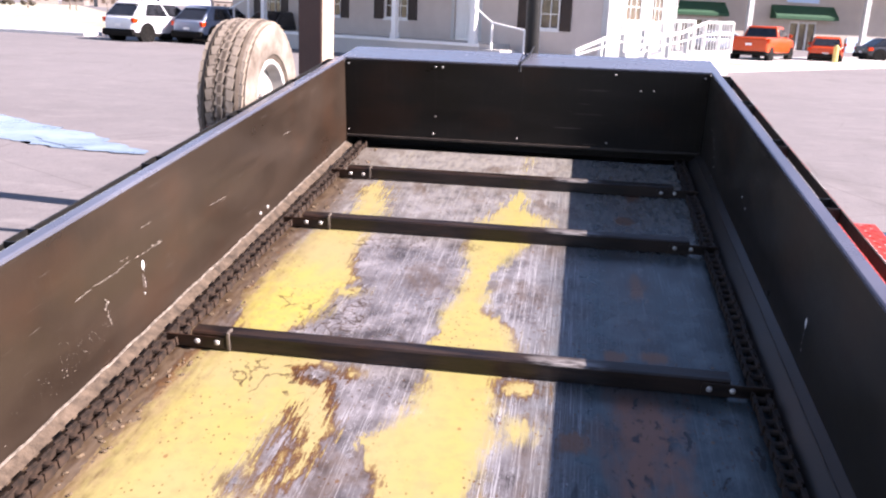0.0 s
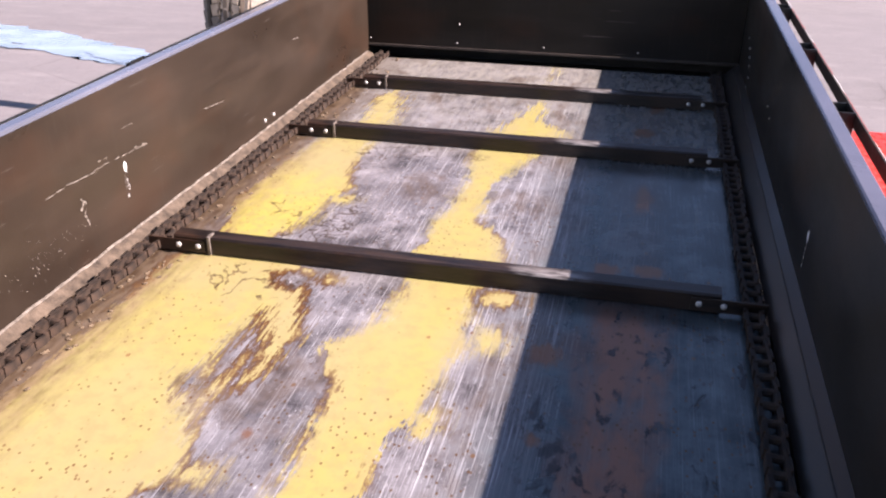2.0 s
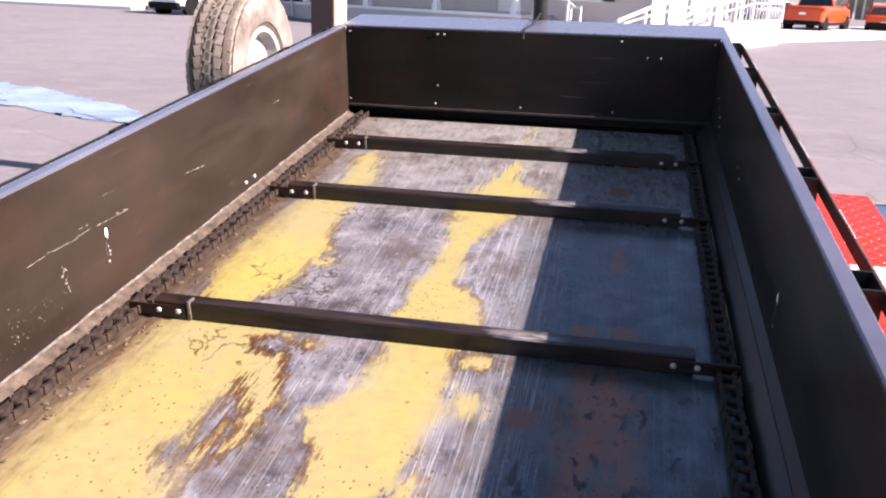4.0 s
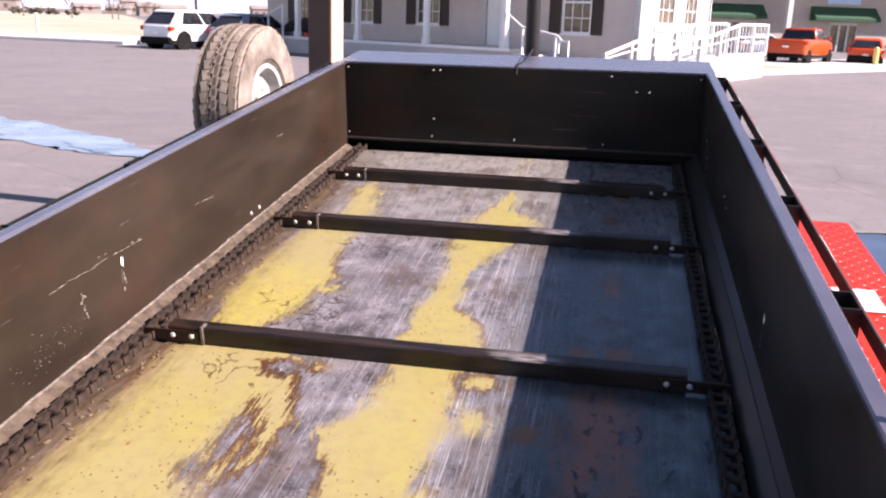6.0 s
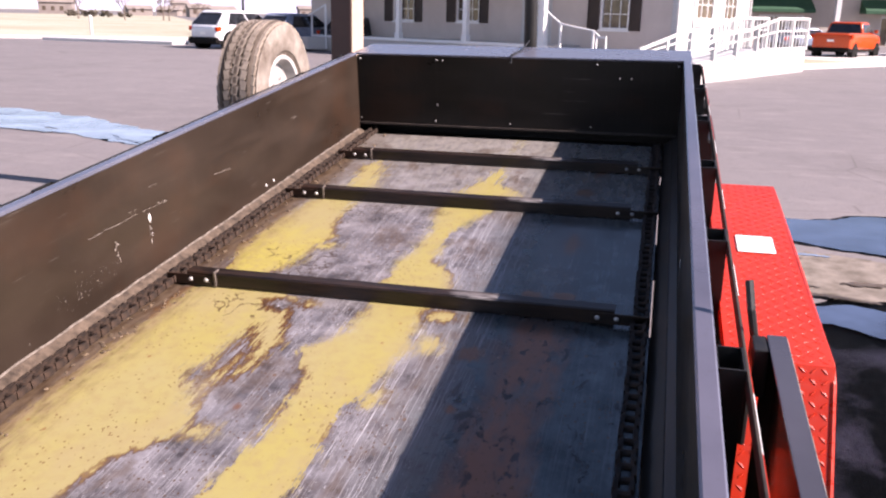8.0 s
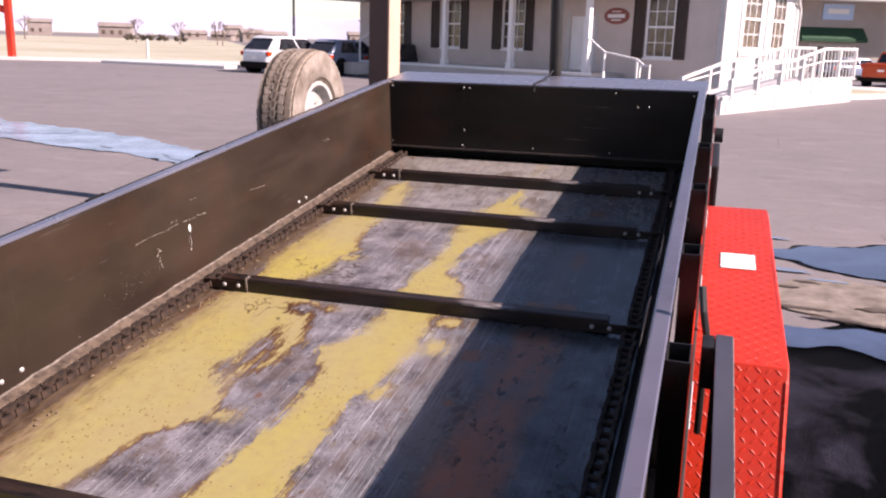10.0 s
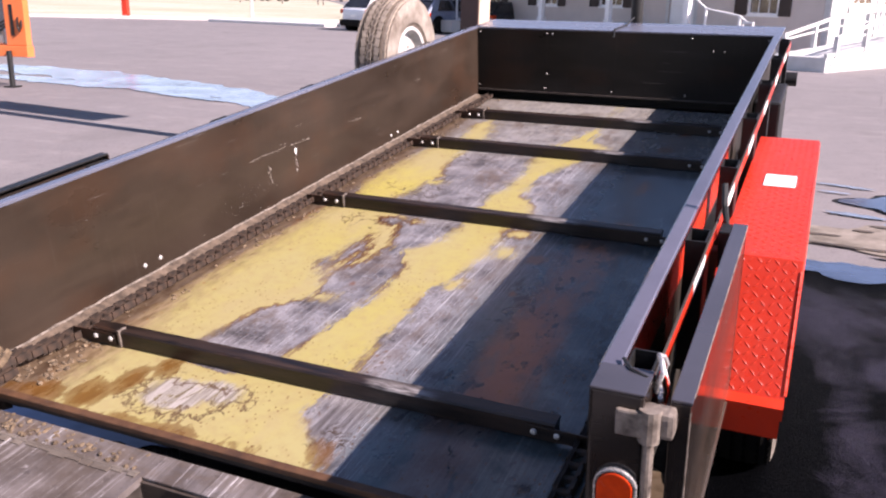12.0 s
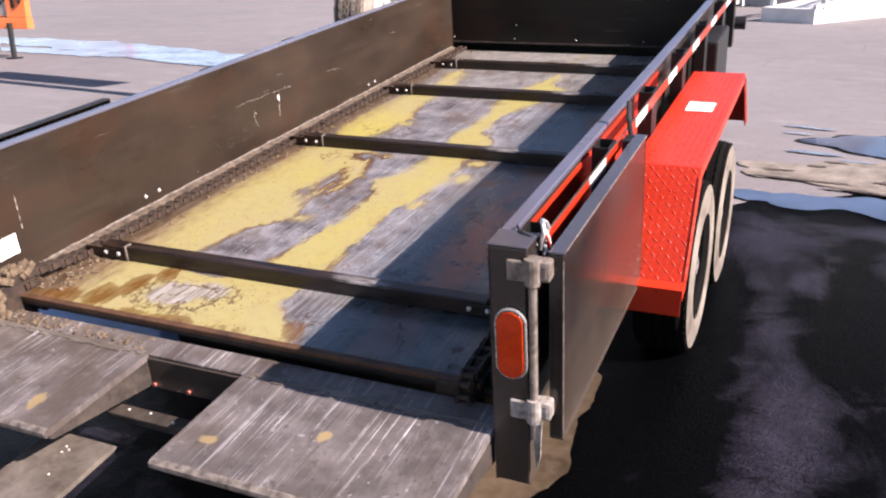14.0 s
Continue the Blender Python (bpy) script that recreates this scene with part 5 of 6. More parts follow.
def axle_height(x, y, r=0.368):
    """How high in the trailer's own axes a wheel of radius r stands on the lot."""
    up = TRAILER.to_3x3()[2]
    return (r - TRAILER.translation.z - up.x * x - up.y * y) / up.z


for y in (3.07, 3.92):
    for x, face in ((2.241, 1), (-0.221, -1)):
        wheel(trailer, "wheel", (x, y, axle_height(x, y)), 0.222, 0.19, 0.368, "roadtyre", "rim", face, "road wheel with a dusty tyre and pale rim", True, 56, "dustwall", "", 0.30)
    z = axle_height(1.0, y)
    part("axle", tube((-0.1, y, axle_height(-0.1, y)), (2.13, y, axle_height(2.13, y)), 0.04), "black", trailer)
    for x in (0.25, 1.70):
        part("leaf_spring", box(x + 0.01, x + 0.07, y - 0.36, y + 0.36, z + 0.03, z + 0.065, 0.004), "black", trailer)
        part("spring_hanger", box(x + 0.01, x + 0.07, y - 0.33, y - 0.27, z + 0.06, 0.405), "black", trailer)
        part("spring_hanger", box(x + 0.01, x + 0.07, y + 0.27, y + 0.33, z + 0.06, 0.405), "black", trailer)

# rear beam with its two short ramps
part("rear_beam", prism([(1.485, 0.650), (1.577, 0.656), (1.583, 0.650), (1.583, 0.53), (1.49, 0.53)], "x", -0.02, 2.02, None, 0.003), "bare", trailer, "scraped grey rear beam")
for x0, x1 in ((-0.04, 0.812), (1.19, 2.02)):
    ramp_bm = prism([(1.483, 0.654), (1.055, 0.646), (1.045, 0.638), (1.045, 0.624), (1.483, 0.632)], "x", x0, x1)
    ramp = part("ramp", ramp_bm, "bare", trailer, "scraped steel ramp plate with scraps of yellow")
    for x in (x0 + 0.002, x1 - 0.012):
        part("ramp_side", prism([(1.482, 0.631), (1.065, 0.6225), (1.06, 0.614), (1.075, 0.604), (1.482, 0.537)], "x", x, x + 0.01), "darkbrown", ramp, "brown-stained side of the ramp")
    part("weld_bead", tube((x0 + 0.02, 1.485, 0.654), (x1 - 0.02, 1.485, 0.654), 0.0045, None, 6), "mudplate", ramp)
    part("worn_edge", prism([(1.0445, 0.640), (1.057, 0.6472), (1.063, 0.648), (1.0435, 0.634), (1.0435, 0.626)], "x", x0 + 0.004, x1 - 0.004), "hinge", ramp, "worn end edge")
    rag = random.Random(int(x0 * 50) + 7)
    for i in range(16):
        x = x0 + 0.03 + (x1 - x0 - 0.06) * i / 15
        w = rag.uniform(0.012, 0.03)
        part("weld_spatter", box(x - w, x + w, 1.481 - rag.uniform(0.006, 0.02), 1.495, 0.6545, 0.6555 + rag.uniform(0.0008, 0.002)), "mudplate", ramp)
part("light_bracket", box(0.812, 1.19, 1.474, 1.483, 0.53, 0.642, 0.002), "gate", trailer)
for x in (0.825, 0.965):
    part("marker_light", tube((x, 1.473, 0.545), (x, 1.464, 0.545), 0.007, None, 10), "signred", trailer, "small red marker light")
step = part("cross_bar", box(0.69, 1.16, 1.365, 1.42, 0.45, 0.478, 0.004), "darkbrown", trailer, "dark brown bar between the ramps")
bolts(step, [(0.761, 1.399, 0.479), (0.847, 1.404, 0.479), (0.955, 1.386, 0.479)], (0, 0, 0), 0.6)
part("hanger_bar", box(1.15, 1.19, 1.25, 1.485, 0.49, 0.54, 0.003), "black", trailer)
part("hanger_bar", box(1.64, 1.69, 0.96, 1.485, 0.49, 0.56, 0.003), "black", trailer)
bumper = part("step_plate", prism([(1.225, 0.480), (1.22, 0.488), (1.21, 0.490), (0.72, 0.466), (0.72, 0.45), (1.21, 0.472)], "x", 0.61, 0.87), "mudplate", trailer, "muddy lower step plate")
bolts(bumper, [(0.73, 1.14, 0.488), (0.745, 1.155, 0.489), (0.725, 1.165, 0.489), (0.77, 1.05, 0.483)], (0, 0, 0), 0.5)

# front: mast, tool box, tongue and jack
part("front_mast", tube((1.02, 6.60, 0.42), (1.02, 6.60, 3.1), 0.044, None, 20), "black", trailer, "black steel mast on the front box")
part("mast_foot", box(0.94, 1.10, 6.50, 6.68, 0.40, 0.46, 0.004), "black", trailer)
part("tool_box", box(2.035, 2.165, 4.70, 5.22, 0.70, 1.06, 0.012), "black", trailer, "black tool box on the outer wall")
part("side_lamp", tube((2.115, 6.05, 0.925), (2.185, 6.05, 0.925), 0.045, None, 20), "black", trailer, "round dark lamp at the front corner")
for x0, x1 in ((0.27, 0.97), (1.76, 1.06)):
    bm = prism([(x0 - 0.04, 6.4), (x0 + 0.04, 6.4), (x1 + 0.04, 8.0), (x1 - 0.04, 8.0)], "z", 0.40, 0.50)
    part("tongue_beam", bm, "black", trailer)
part("coupler", box(0.95, 1.08, 7.95, 8.2, 0.40, 0.50, 0.02), "black", trailer)
jack_z = -0.39
part("jack", tube((1.015, 7.3, jack_z), (1.015, 7.3, 0.9), 0.035), "black", trailer)
part("jack_foot", box(0.93, 1.10, 7.2, 7.4, jack_z + 0.035, jack_z + 0.05), "black", trailer)

# ---- brown pole with a board on it ----
pole = thing("sign_pole", pose(-0.63, 7.45, 0, 0, 0, -12), "tall brown steel pole with a sign board, beside the trailer", "pole")
part("shaft", box(-0.095, 0.095, -0.095, 0.095, 0, 8.6, 0.008), "post", pole)
part("side_panel", box(0.0955, 0.107, -0.09, 0.09, 0.03, 8.5, 0.004), "cream", pole, "cream side panel")
part("base_plate", box(-0.2, 0.2, -0.2, 0.2, 0, 0.03, 0.005), "post", pole)
part("sign_board", box(-0.08, 0.08, 0.22, 0.80, 4.1, 5.95, 0.02), "post", pole)

# ---- the tan house ----
HOUSE = pose(1.28, 34.2, 0.09, 0, 0, -28.5)
house = thing("house", HOUSE, "tan stucco house with brown shutters and white porch", "house")
WIN = ((0.0, 2.31, 1.24), (7.3, 9.66, 1.38), (11.17, 13.59, 1.35), (15.04, 17.4, 1.33))


def wall_with_openings(x0, x1, z0, z1, y0, y1, holes):
    """A wall along x with rectangular openings through it."""
    bm = bmesh.new()
    xs = sorted({x0, x1, *(v for h in holes for v in h[:2])})
    zs = sorted({z0, z1, *(v for h in holes for v in h[2:])})
    grid = {(x, z): bm.verts.new((x, y0, z)) for x in xs for z in zs}
    faces = []
    for xa, xb in zip(xs, xs[1:]):
        for za, zb in zip(zs, zs[1:]):
            if not any(a <= xa and xb <= b and lo <= za and zb <= hi for a, b, lo, hi in holes):
                faces.append(bm.faces.new((grid[xa, za], grid[xb, za], grid[xb, zb], grid[xa, zb])))
    out = bmesh.ops.extrude_face_region(bm, geom=faces)
    bmesh.ops.translate(bm, vec=(0, y1 - y0, 0), verts=[v for v in out["geom"] if isinstance(v, bmesh.types.BMVert)])
    bmesh.ops.recalc_face_normals(bm, faces=bm.faces[:])
    return bm


WTOP = 3.55
holes = [(-(u1 - 0.55), -(u0 + 0.5), sill, WTOP) for u0, u1, sill in WIN] + [(-5.35, -4.15, 0.66, 2.8)]
part("wall", wall_with_openings(-19, 1.25, -0.2, 4.0, 0, 0.2, holes), "siding", house, "tan stucco front wall")
part("wall", box(-19, -18.8, 0.2, 6.1, 0, 4.0), "siding", house)
part("wall", box(-19, 1.25, 6.1, 6.3, 0, 4.0), "siding", house)
part("inner_wall", box(-18.8, 1.0, 2.6, 2.7, 0, 4.0), "siding", house)
part("house_floor", box(-18.8, 1.0, 0.2, 2.6, 0.5, 0.6), "brown", house)


def window(parent, x0, x1, z0, z1, y, cols=3, rows=2, place=None):
    """A double-hung window in its opening, with bars."""
    w = part("window", box(x0, x1, y + 0.05, y + 0.06, z0, z1), "glass", parent, "dark window pane behind white bars")
    bm = bmesh.new()
    t = 0.075
    for a in ((x0, x0 + t, z0, z1), (x1 - t, x1, z0, z1), (x0 + t, x1 - t, z0, z0 + t), (x0 + t, x1 - t, z1 - t, z1), (x0 + t, x1 - t, (z0 + z1) / 2 - 0.04, (z0 + z1) / 2 + 0.04)):
        box(a[0], a[1], y - 0.01, y + 0.05, a[2], a[3], 0, bm)
    part("window_frame", bm, "trim", w)
    for i in range(1, cols):
        x = x0 + (x1 - x0) * i / cols
        part("window_bar", box(x - 0.014, x + 0.014, y + 0.02, y + 0.049, z0 + t, z1 - t), "trim", w)
    for k in range(2):
        for i in range(1, rows):
            z = z0 + (z1 - z0) * (k + i / rows) / 2
            part("window_bar", box(x0 + t, x1 - t, y + 0.022, y + 0.0485, z - 0.014, z + 0.014), "trim", w)
    part("window_sill", box(x0 - 0.06, x1 + 0.06, y - 0.07, y + 0.0, z0 - 0.07, z0 - 0.001, 0.008), "trim", w)
    if place is not None:
        w.matrix_basis = place
    return w


def shutter(parent, x0, x1, z0, z1, y):
    s = part("shutter", box(x0, x1, y - 0.03, y - 0.002, z0, z1), "brown", parent, "dark brown louvred shutter")
    bm = bmesh.new()
    for a in ((x0, x0 + 0.06, z0, z1), (x1 - 0.06, x1, z0, z1), (x0 + 0.06, x1 - 0.06, z0, z0 + 0.08), (x0 + 0.06, x1 - 0.06, z1 - 0.08, z1)):
        box(a[0], a[1], y - 0.055, y - 0.031, a[2], a[3], 0, bm)
    z = z0 + 0.12
    while z < z1 - 0.1:
        box(x0 + 0.061, x1 - 0.061, y - 0.045, y - 0.031, z, z + 0.035, 0, bm)
        z += 0.06
    part("louvres", bm, "brown", s)


for u0, u1, sill in WIN:
    window(house, -(u1 - 0.55), -(u0 + 0.5), sill, WTOP, 0.03)
    shutter(house, -(u0 + 0.47), -u0, sill - 0.03, WTOP + 0.03, 0.0)
    shutter(house, -u1, -(u1 - 0.52), sill - 0.03, WTOP + 0.03, 0.0)
door = part("door", box(-5.33, -4.17, 0.05, 0.10, 0.66, 2.79), "trim", house, "white front door")
for z0, z1 in ((0.8, 1.5), (1.7, 2.6)):
    for x0, x1 in ((-5.22, -4.8), (-4.7, -4.28)):
        part("door_panel", box(x0, x1, 0.035, 0.049, z0, z1, 0.01), "trim", door)
part("door_frame", box(-5.50, -5.36, -0.02, 0.12, 0.66, 2.95), "white", house)
part("door_frame", box(-4.14, -4.0, -0.02, 0.12, 0.66, 2.95), "white", house)
# oval name board with unreadable lettering
bm = bmesh.new()
bmesh.ops.create_cone(bm, cap_ends=True, segments=36, radius1=0.5, radius2=0.5, depth=0.05,
                      matrix=Matrix.Translation((-3.1, -0.03, 2.80)) @ Matrix.Rotation(radians(90), 4, "X") @ Matrix.Diagonal((1.15, 0.62, 1, 1)))
board = part("name_board", bm, "signred", house, "dull red oval name board")
part("print_bar", box(-3.5, -2.7, -0.062, -0.056, 2.73, 2.87), "paper", board)
part("print_bar", box(-3.32, -2.88, -0.062, -0.056, 2.62, 2.67), "paper", board)
part("print_bar", box(-3.32, -2.88, -0.062, -0.056, 2.95, 2.99), "paper", board)
# porch
part("porch_floor", box(-19, -2.6, -2.15, 0, -0.2, 0.62, 0.01), "concrete", house, "pale porch slab")
part("porch_edge", box(-19, -2.6, -2.19, -2.152, 0.52, 0.64), "trim", house)
for u, z in ((3.03, 0.66), (6.87, 0.66), (10.72, 0.66), (14.55, 0.66)):
    bm = box(-u - 0.14, -u + 0.14, -2.09, -1.81, 0.62, 0.86, 0.01)
    box(-u - 0.105, -u + 0.105, -2.055, -1.845, 0.86, 3.5, 0.01, bm)
    box(-u - 0.14, -u + 0.14, -2.09, -1.81, 3.38, 3.5, 0.01, bm)
    part("porch_post", bm, "trim", house, "square white porch post")
part("porch_roof", prism([(-2.6, 3.5), (0.0, 3.5), (0.0, 4.1), (-2.6, 3.7)], "x", -19.3, -2.3), "white", house)
part("roof", prism([(-0.5, 4.0), (6.8, 4.0), (3.15, 6.2)], "x", -19.4, 1.9), "brown", house)
# steps at the end of the porch with their handrail
for i in range(3):
    part("step", box(-2.6, -1.0 + 0.0, -2.15 + 0.0, -0.9, 0.0, 0.15) if i == 0 else box(-2.6, -1.0 - 0.35 * i, -2.1, -0.95, 0.15 * i, 0.15 * (i + 1)), "concrete", house)


def rail_line(parent, pts, y, material="trim", r=0.035):
    part("handrail", bent([(x, y, z) for x, z in pts], r), material, parent, "white handrail")


rail_line(house, [(-2.9, 1.9), (-2.18, 1.42), (-0.75, 1.2), (-0.45, 1.0)], -2.0)
for x, z in ((-2.18, 1.40), (-0.75, 1.19)):
    part("rail_post", box(x - 0.035, x + 0.035, -2.035, -1.965, 0.0, z), "trim", house)
part("rail_end", box(-0.62, -0.58, -2.03, -1.97, 0.55, 1.0), "trim", house)
part("rail_end", box(-0.22, -0.18, -2.03, -1.97, 0.0, 1.0), "trim", house)
part("rail_end", box(-0.62, -0.18, -2.03, -1.97, 0.95, 1.02), "trim", house)
rail_line(house, [(-15.2, 2.0), (-17.2, 1.2), (-17.9, 1.15)], -2.3)
for x, z in ((-15.2, 1.98), (-16.2, 1.58), (-17.2, 1.18)):
    part("rail_post", box(x - 0.035, x + 0.035, -2.335, -2.265, 0.0, z), "trim", house)
for i in range(3):
    part("step", box(-17.8 + 0.4 * i, -15.2, -3.4, -2.2, 0.18 * i, 0.18 * (i + 1)), "concrete", house)
# white sunlit side with its bay windows
side = [(1.5, 3.0, 1.66, 3.9), (3.85, 5.1, 1.66, 3.9)]
part("side_wall", wall_with_openings(0, 6.3, -0.2, 4.4, -0.10, 0.10, side), "white", house, "white sunlit side wall").matrix_basis = pose(1.36, 0, 0, 0, 0, 90)
for a, b, lo, hi in side:
    window(house, a, b, lo, hi, -0.08, 3, 2, pose(1.36, 0, 0, 0, 0, 90))
for y in (0.02, 1.22, 3.30, 5.9):
    part("corner_board", box(1.46, 1.50, y, y + 0.2, 0.3, 4.2), "white", house)
part("sill_board", box(1.461, 1.53, 1.22, 5.4, 1.42, 1.56, 0.01), "white", house)
part("downpipe", bent([(1.60, 5.75, 4.2), (1.60, 5.75, 3.6), (1.53, 6.15, 3.3), (1.53, 6.15, 0.2)], 0.05), "white", house, "white rainwater downpipe")
part("eave", box(1.2, 2.3, -0.3, 6.6, 4.2, 4.4), "white", house)

# wheelchair ramp along the white side
ramp_thing = thing("access_ramp", HOUSE @ pose(5.11, 0, -0.09, 0, 0, 3.9), "white access ramp with baluster railing beside the house", "ramp")
R0, R1 = -7.7, 3.55


def ramp_z(y):
    return 0.80 if y > -0.8 else 0.38 + (y - R0) / (-0.8 - R0) * 0.42


def rail_z(y):
    """Height of the hand rail: low at the foot, a bend halfway, level along the landing."""
    stops = ((R0, 0.80), (-4.3, 1.36), (-2.6, 1.46), (0.2, 1.84), (R1, 1.87))
    for (ya, za), (yb, zb) in zip(stops, stops[1:]):
        if y <= yb:
            return za + (zb - za) * (y - ya) / (yb - ya)
    return stops[-1][1]


part("ramp_body", prism([(R0, 0.0), (R1, 0.0), (R1, 0.80), (-0.8, 0.80), (R0, 0.38)], "x", -1.5, 0.0), "white", ramp_thing)
part("ramp_kerb", prism([(R0, 0.382), (-0.8, 0.802), (R1, 0.802), (R1, 0.90), (-0.8, 0.90), (R0, 0.48)], "x", -0.06, 0.03), "white", ramp_thing)
for y0, y1 in ((R0 + 0.3, -4.1), (-3.9, -1.0), (-0.8, R1 - 0.2)):
    part("base_panel", prism([(y0, 0.05), (y1, 0.05), (y1, ramp_z(y1) - 0.08), (y0, ramp_z(y0) - 0.08)], "x", 0.002, 0.025), "concrete", ramp_thing, "panel of the ramp's side")
for x in (0.0, -1.45):
    part("top_rail", bent([(x, y, rail_z(y)) for y in (R0 + 0.5, -4.3, -2.6, 0.2, R1)], 0.055), "white", ramp_thing)
    part("mid_rail", bent([(x, y, (rail_z(y) + ramp_z(y)) / 2 + 0.12) for y in (R0 + 0.5, -4.3, -2.6, 0.2, R1)], 0.03), "white", ramp_thing)
    for i in range(7):
        y = R0 + 0.5 + (R1 - R0 - 0.56) * i / 6
        part("rail_post", box(x - 0.06, x + 0.06, y - 0.06, y + 0.06, ramp_z(y) - 0.02, rail_z(y) + 0.04), "white", ramp_thing)
    bal = None
    y = -1.3
    while y < R1 - 0.1:
        m = pose(x, y, ramp_z(y) - 0.01) @ Matrix.Diagonal((1, 1, rail_z(y) - ramp_z(y), 1))
        if bal is None:
            bal = part("baluster", box(-0.02, 0.02, -0.02, 0.02, 0.0, 1.0), "white", ramp_thing)
            bal.matrix_basis = m
        else:
            link("baluster", bal.data, ramp_thing, m)
        y += 0.36

# ---- cars ----


def car(name, m, paint, label, category, length, width, height, belt, cab, lift=0.28, group="", tail=True):
    """A car with its nose along y; cab: where the glasshouse begins and ends, below and above."""
    c = thing(name, m, label, category, group)
    h = width / 2
    r = 0.37
    fy, ry = length - 0.85, 0.8
    y0, y1, y2, y3 = cab

    def ring(y, w, zb, zt, tuck=0.06):
        return [(-w, y, zb + 0.12), (-w + tuck, y, zb), (w - tuck, y, zb), (w, y, zb + 0.12), (w, y, zt - 0.18), (w - tuck, y, zt), (-w + tuck, y, zt), (-w, y, zt - 0.18)]

    hood = belt if category != "truck" else belt + 0.02
    tall = 0.1 if height < 1.6 or category == "truck" else 0.24
    rings = [ring(0.0, h - tall, lift + 0.14, belt - 0.08, 0.10), ring(0.10, h - tall * 0.45, lift + 0.03, belt, 0.08), ring(0.30, h - tall * 0.12, lift, belt, 0.07), ring(max(y0, 0.5), h, lift, belt), ring(length * 0.6, h, lift, belt),
             ring(length - 1.2, h, lift, hood - 0.06), ring(length - 0.2, h - 0.05, lift, hood - 0.16), ring(length, h - 0.18, lift + 0.1, hood - 0.32)]
    part("body", rounded(loft(rings), 0.14), paint, c, "", True)
    k = 0.21
    part("cabin", rounded(loft([[(-h + 0.05, y0, belt - 0.02), (h - 0.05, y0, belt - 0.02), (h - 0.05, y3, belt - 0.02), (-h + 0.05, y3, belt - 0.02)],
                        [(-h + k, y1, height - 0.06), (h - k, y1, height - 0.06), (h - k, y2, height - 0.06), (-h + k, y2, height - 0.06)],
                        [(-h + k + 0.1, y1 + 0.1, height), (h - k - 0.1, y1 + 0.1, height), (h - k - 0.1, y2 - 0.15, height), (-h + k + 0.1, y2 - 0.15, height)]]), 0.11 if tall < 0.2 else 0.17),
         paint, c, "", True)
    zb, zt = belt + 0.03, height - 0.12

    def lerp(a, b, t):
        return a + (b - a) * t

    def pane(n, quad, out):
        o = Vector(out) * 0.012
        a = [Vector(p) + o * 0.2 for p in quad]
        b = [Vector(p) + o for p in quad]
        part(n, loft([a, b]), "carglass", c)

    t0, t1 = (zb - belt) / (height - belt), (zt - belt) / (height - belt - 0.06)
    yb0, yb1 = lerp(y0, y1, t0), lerp(y0, y1, t1)
    wx0, wx1 = h - 0.05 - (k - 0.05) * t0, h - 0.05 - (k - 0.05) * t1
    pane("rear_window", [(-wx0 + 0.1, yb0, zb), (wx0 - 0.1, yb0, zb), (wx1 - 0.1, yb1, zt), (-wx1 + 0.1, yb1, zt)], (0, -1, 0.2))
    ys0, ys1 = lerp(y3, y2, t0), lerp(y3, y2, t1)
    pane("windscreen", [(-wx0 + 0.1, ys0, zb), (wx0 - 0.1, ys0, zb), (wx1 - 0.1, ys1, zt), (-wx1 + 0.1, ys1, zt)], (0, 1, 0.5))
    span0, span1 = (yb0 + (0.14 if tall < 0.2 else 0.62), ys0 - 0.14), (yb1 + (0.12 if tall < 0.2 else 0.34), ys1 - 0.12)
    if tall > 0.2:
        part("spoiler", prism([(y1 - 0.16, height - 0.10), (y1 + 0.2, height - 0.02), (y1 + 0.2, height - 0.07), (y1 - 0.14, height - 0.14)], "x", -h + 0.34, h - 0.34), paint, c)
    for sx in (-1, 1):
        for f0, f1 in ((0.0, 0.48), (0.52, 1.0)):
            pane("side_window", [(sx * wx0, lerp(*span0, f0), zb), (sx * wx0, lerp(*span0, f1), zb), (sx * wx1, lerp(*span1, f1), zt), (sx * wx1, lerp(*span1, f0), zt)], (sx, 0, 0.1))
        if tail:
            part("tail_light", box(sx * (h - tall * 0.5) - 0.10, sx * (h - tall * 0.5) + 0.075, 0.03, 0.34, belt - 0.27, belt - 0.07, 0.03), "lens", c)
        part("head_light", box(sx * (h - 0.28) - 0.14, sx * (h - 0.28) + 0.14, length - 0.12, length - 0.02, hood - 0.42, hood - 0.28, 0.02), "chrome", c)
        part("mirror", box(sx * h - 0.02 * sx, sx * (h + 0.16), y3 - 0.25, y3 - 0.1, belt + 0.02, belt + 0.18, 0.02), paint, c)
        for y in (ry, fy):
            arch = part("wheel_arch", tube((sx * (h - 0.24), y, r), (sx * (h + 0.004), y, r), r + 0.09, None, 28), "cartyre", c)
            wheel(c, "wheel", (sx * (h - 0.10), y, r), 0.23, r * 0.62, r, "cartyre", "alloy", sx, "", False, 28)
    part("sill", box(-h + 0.02, h - 0.02, 0.05, length - 0.15, lift - 0.06, lift + 0.13, 0.03), "cartyre", c)
    part("bumper", box(-h + 0.05, h - 0.05, -0.08, 0.14, lift - 0.02, lift + (0.26 if category != "truck" else 0.16), 0.09), "cartyre", c)
    part("number_plate", box(-0.16, 0.16, -0.015 if category != "truck" else -0.085, -0.005 if category != "truck" else -0.072, belt - 0.42, belt - 0.32), "paper", c)
    return c


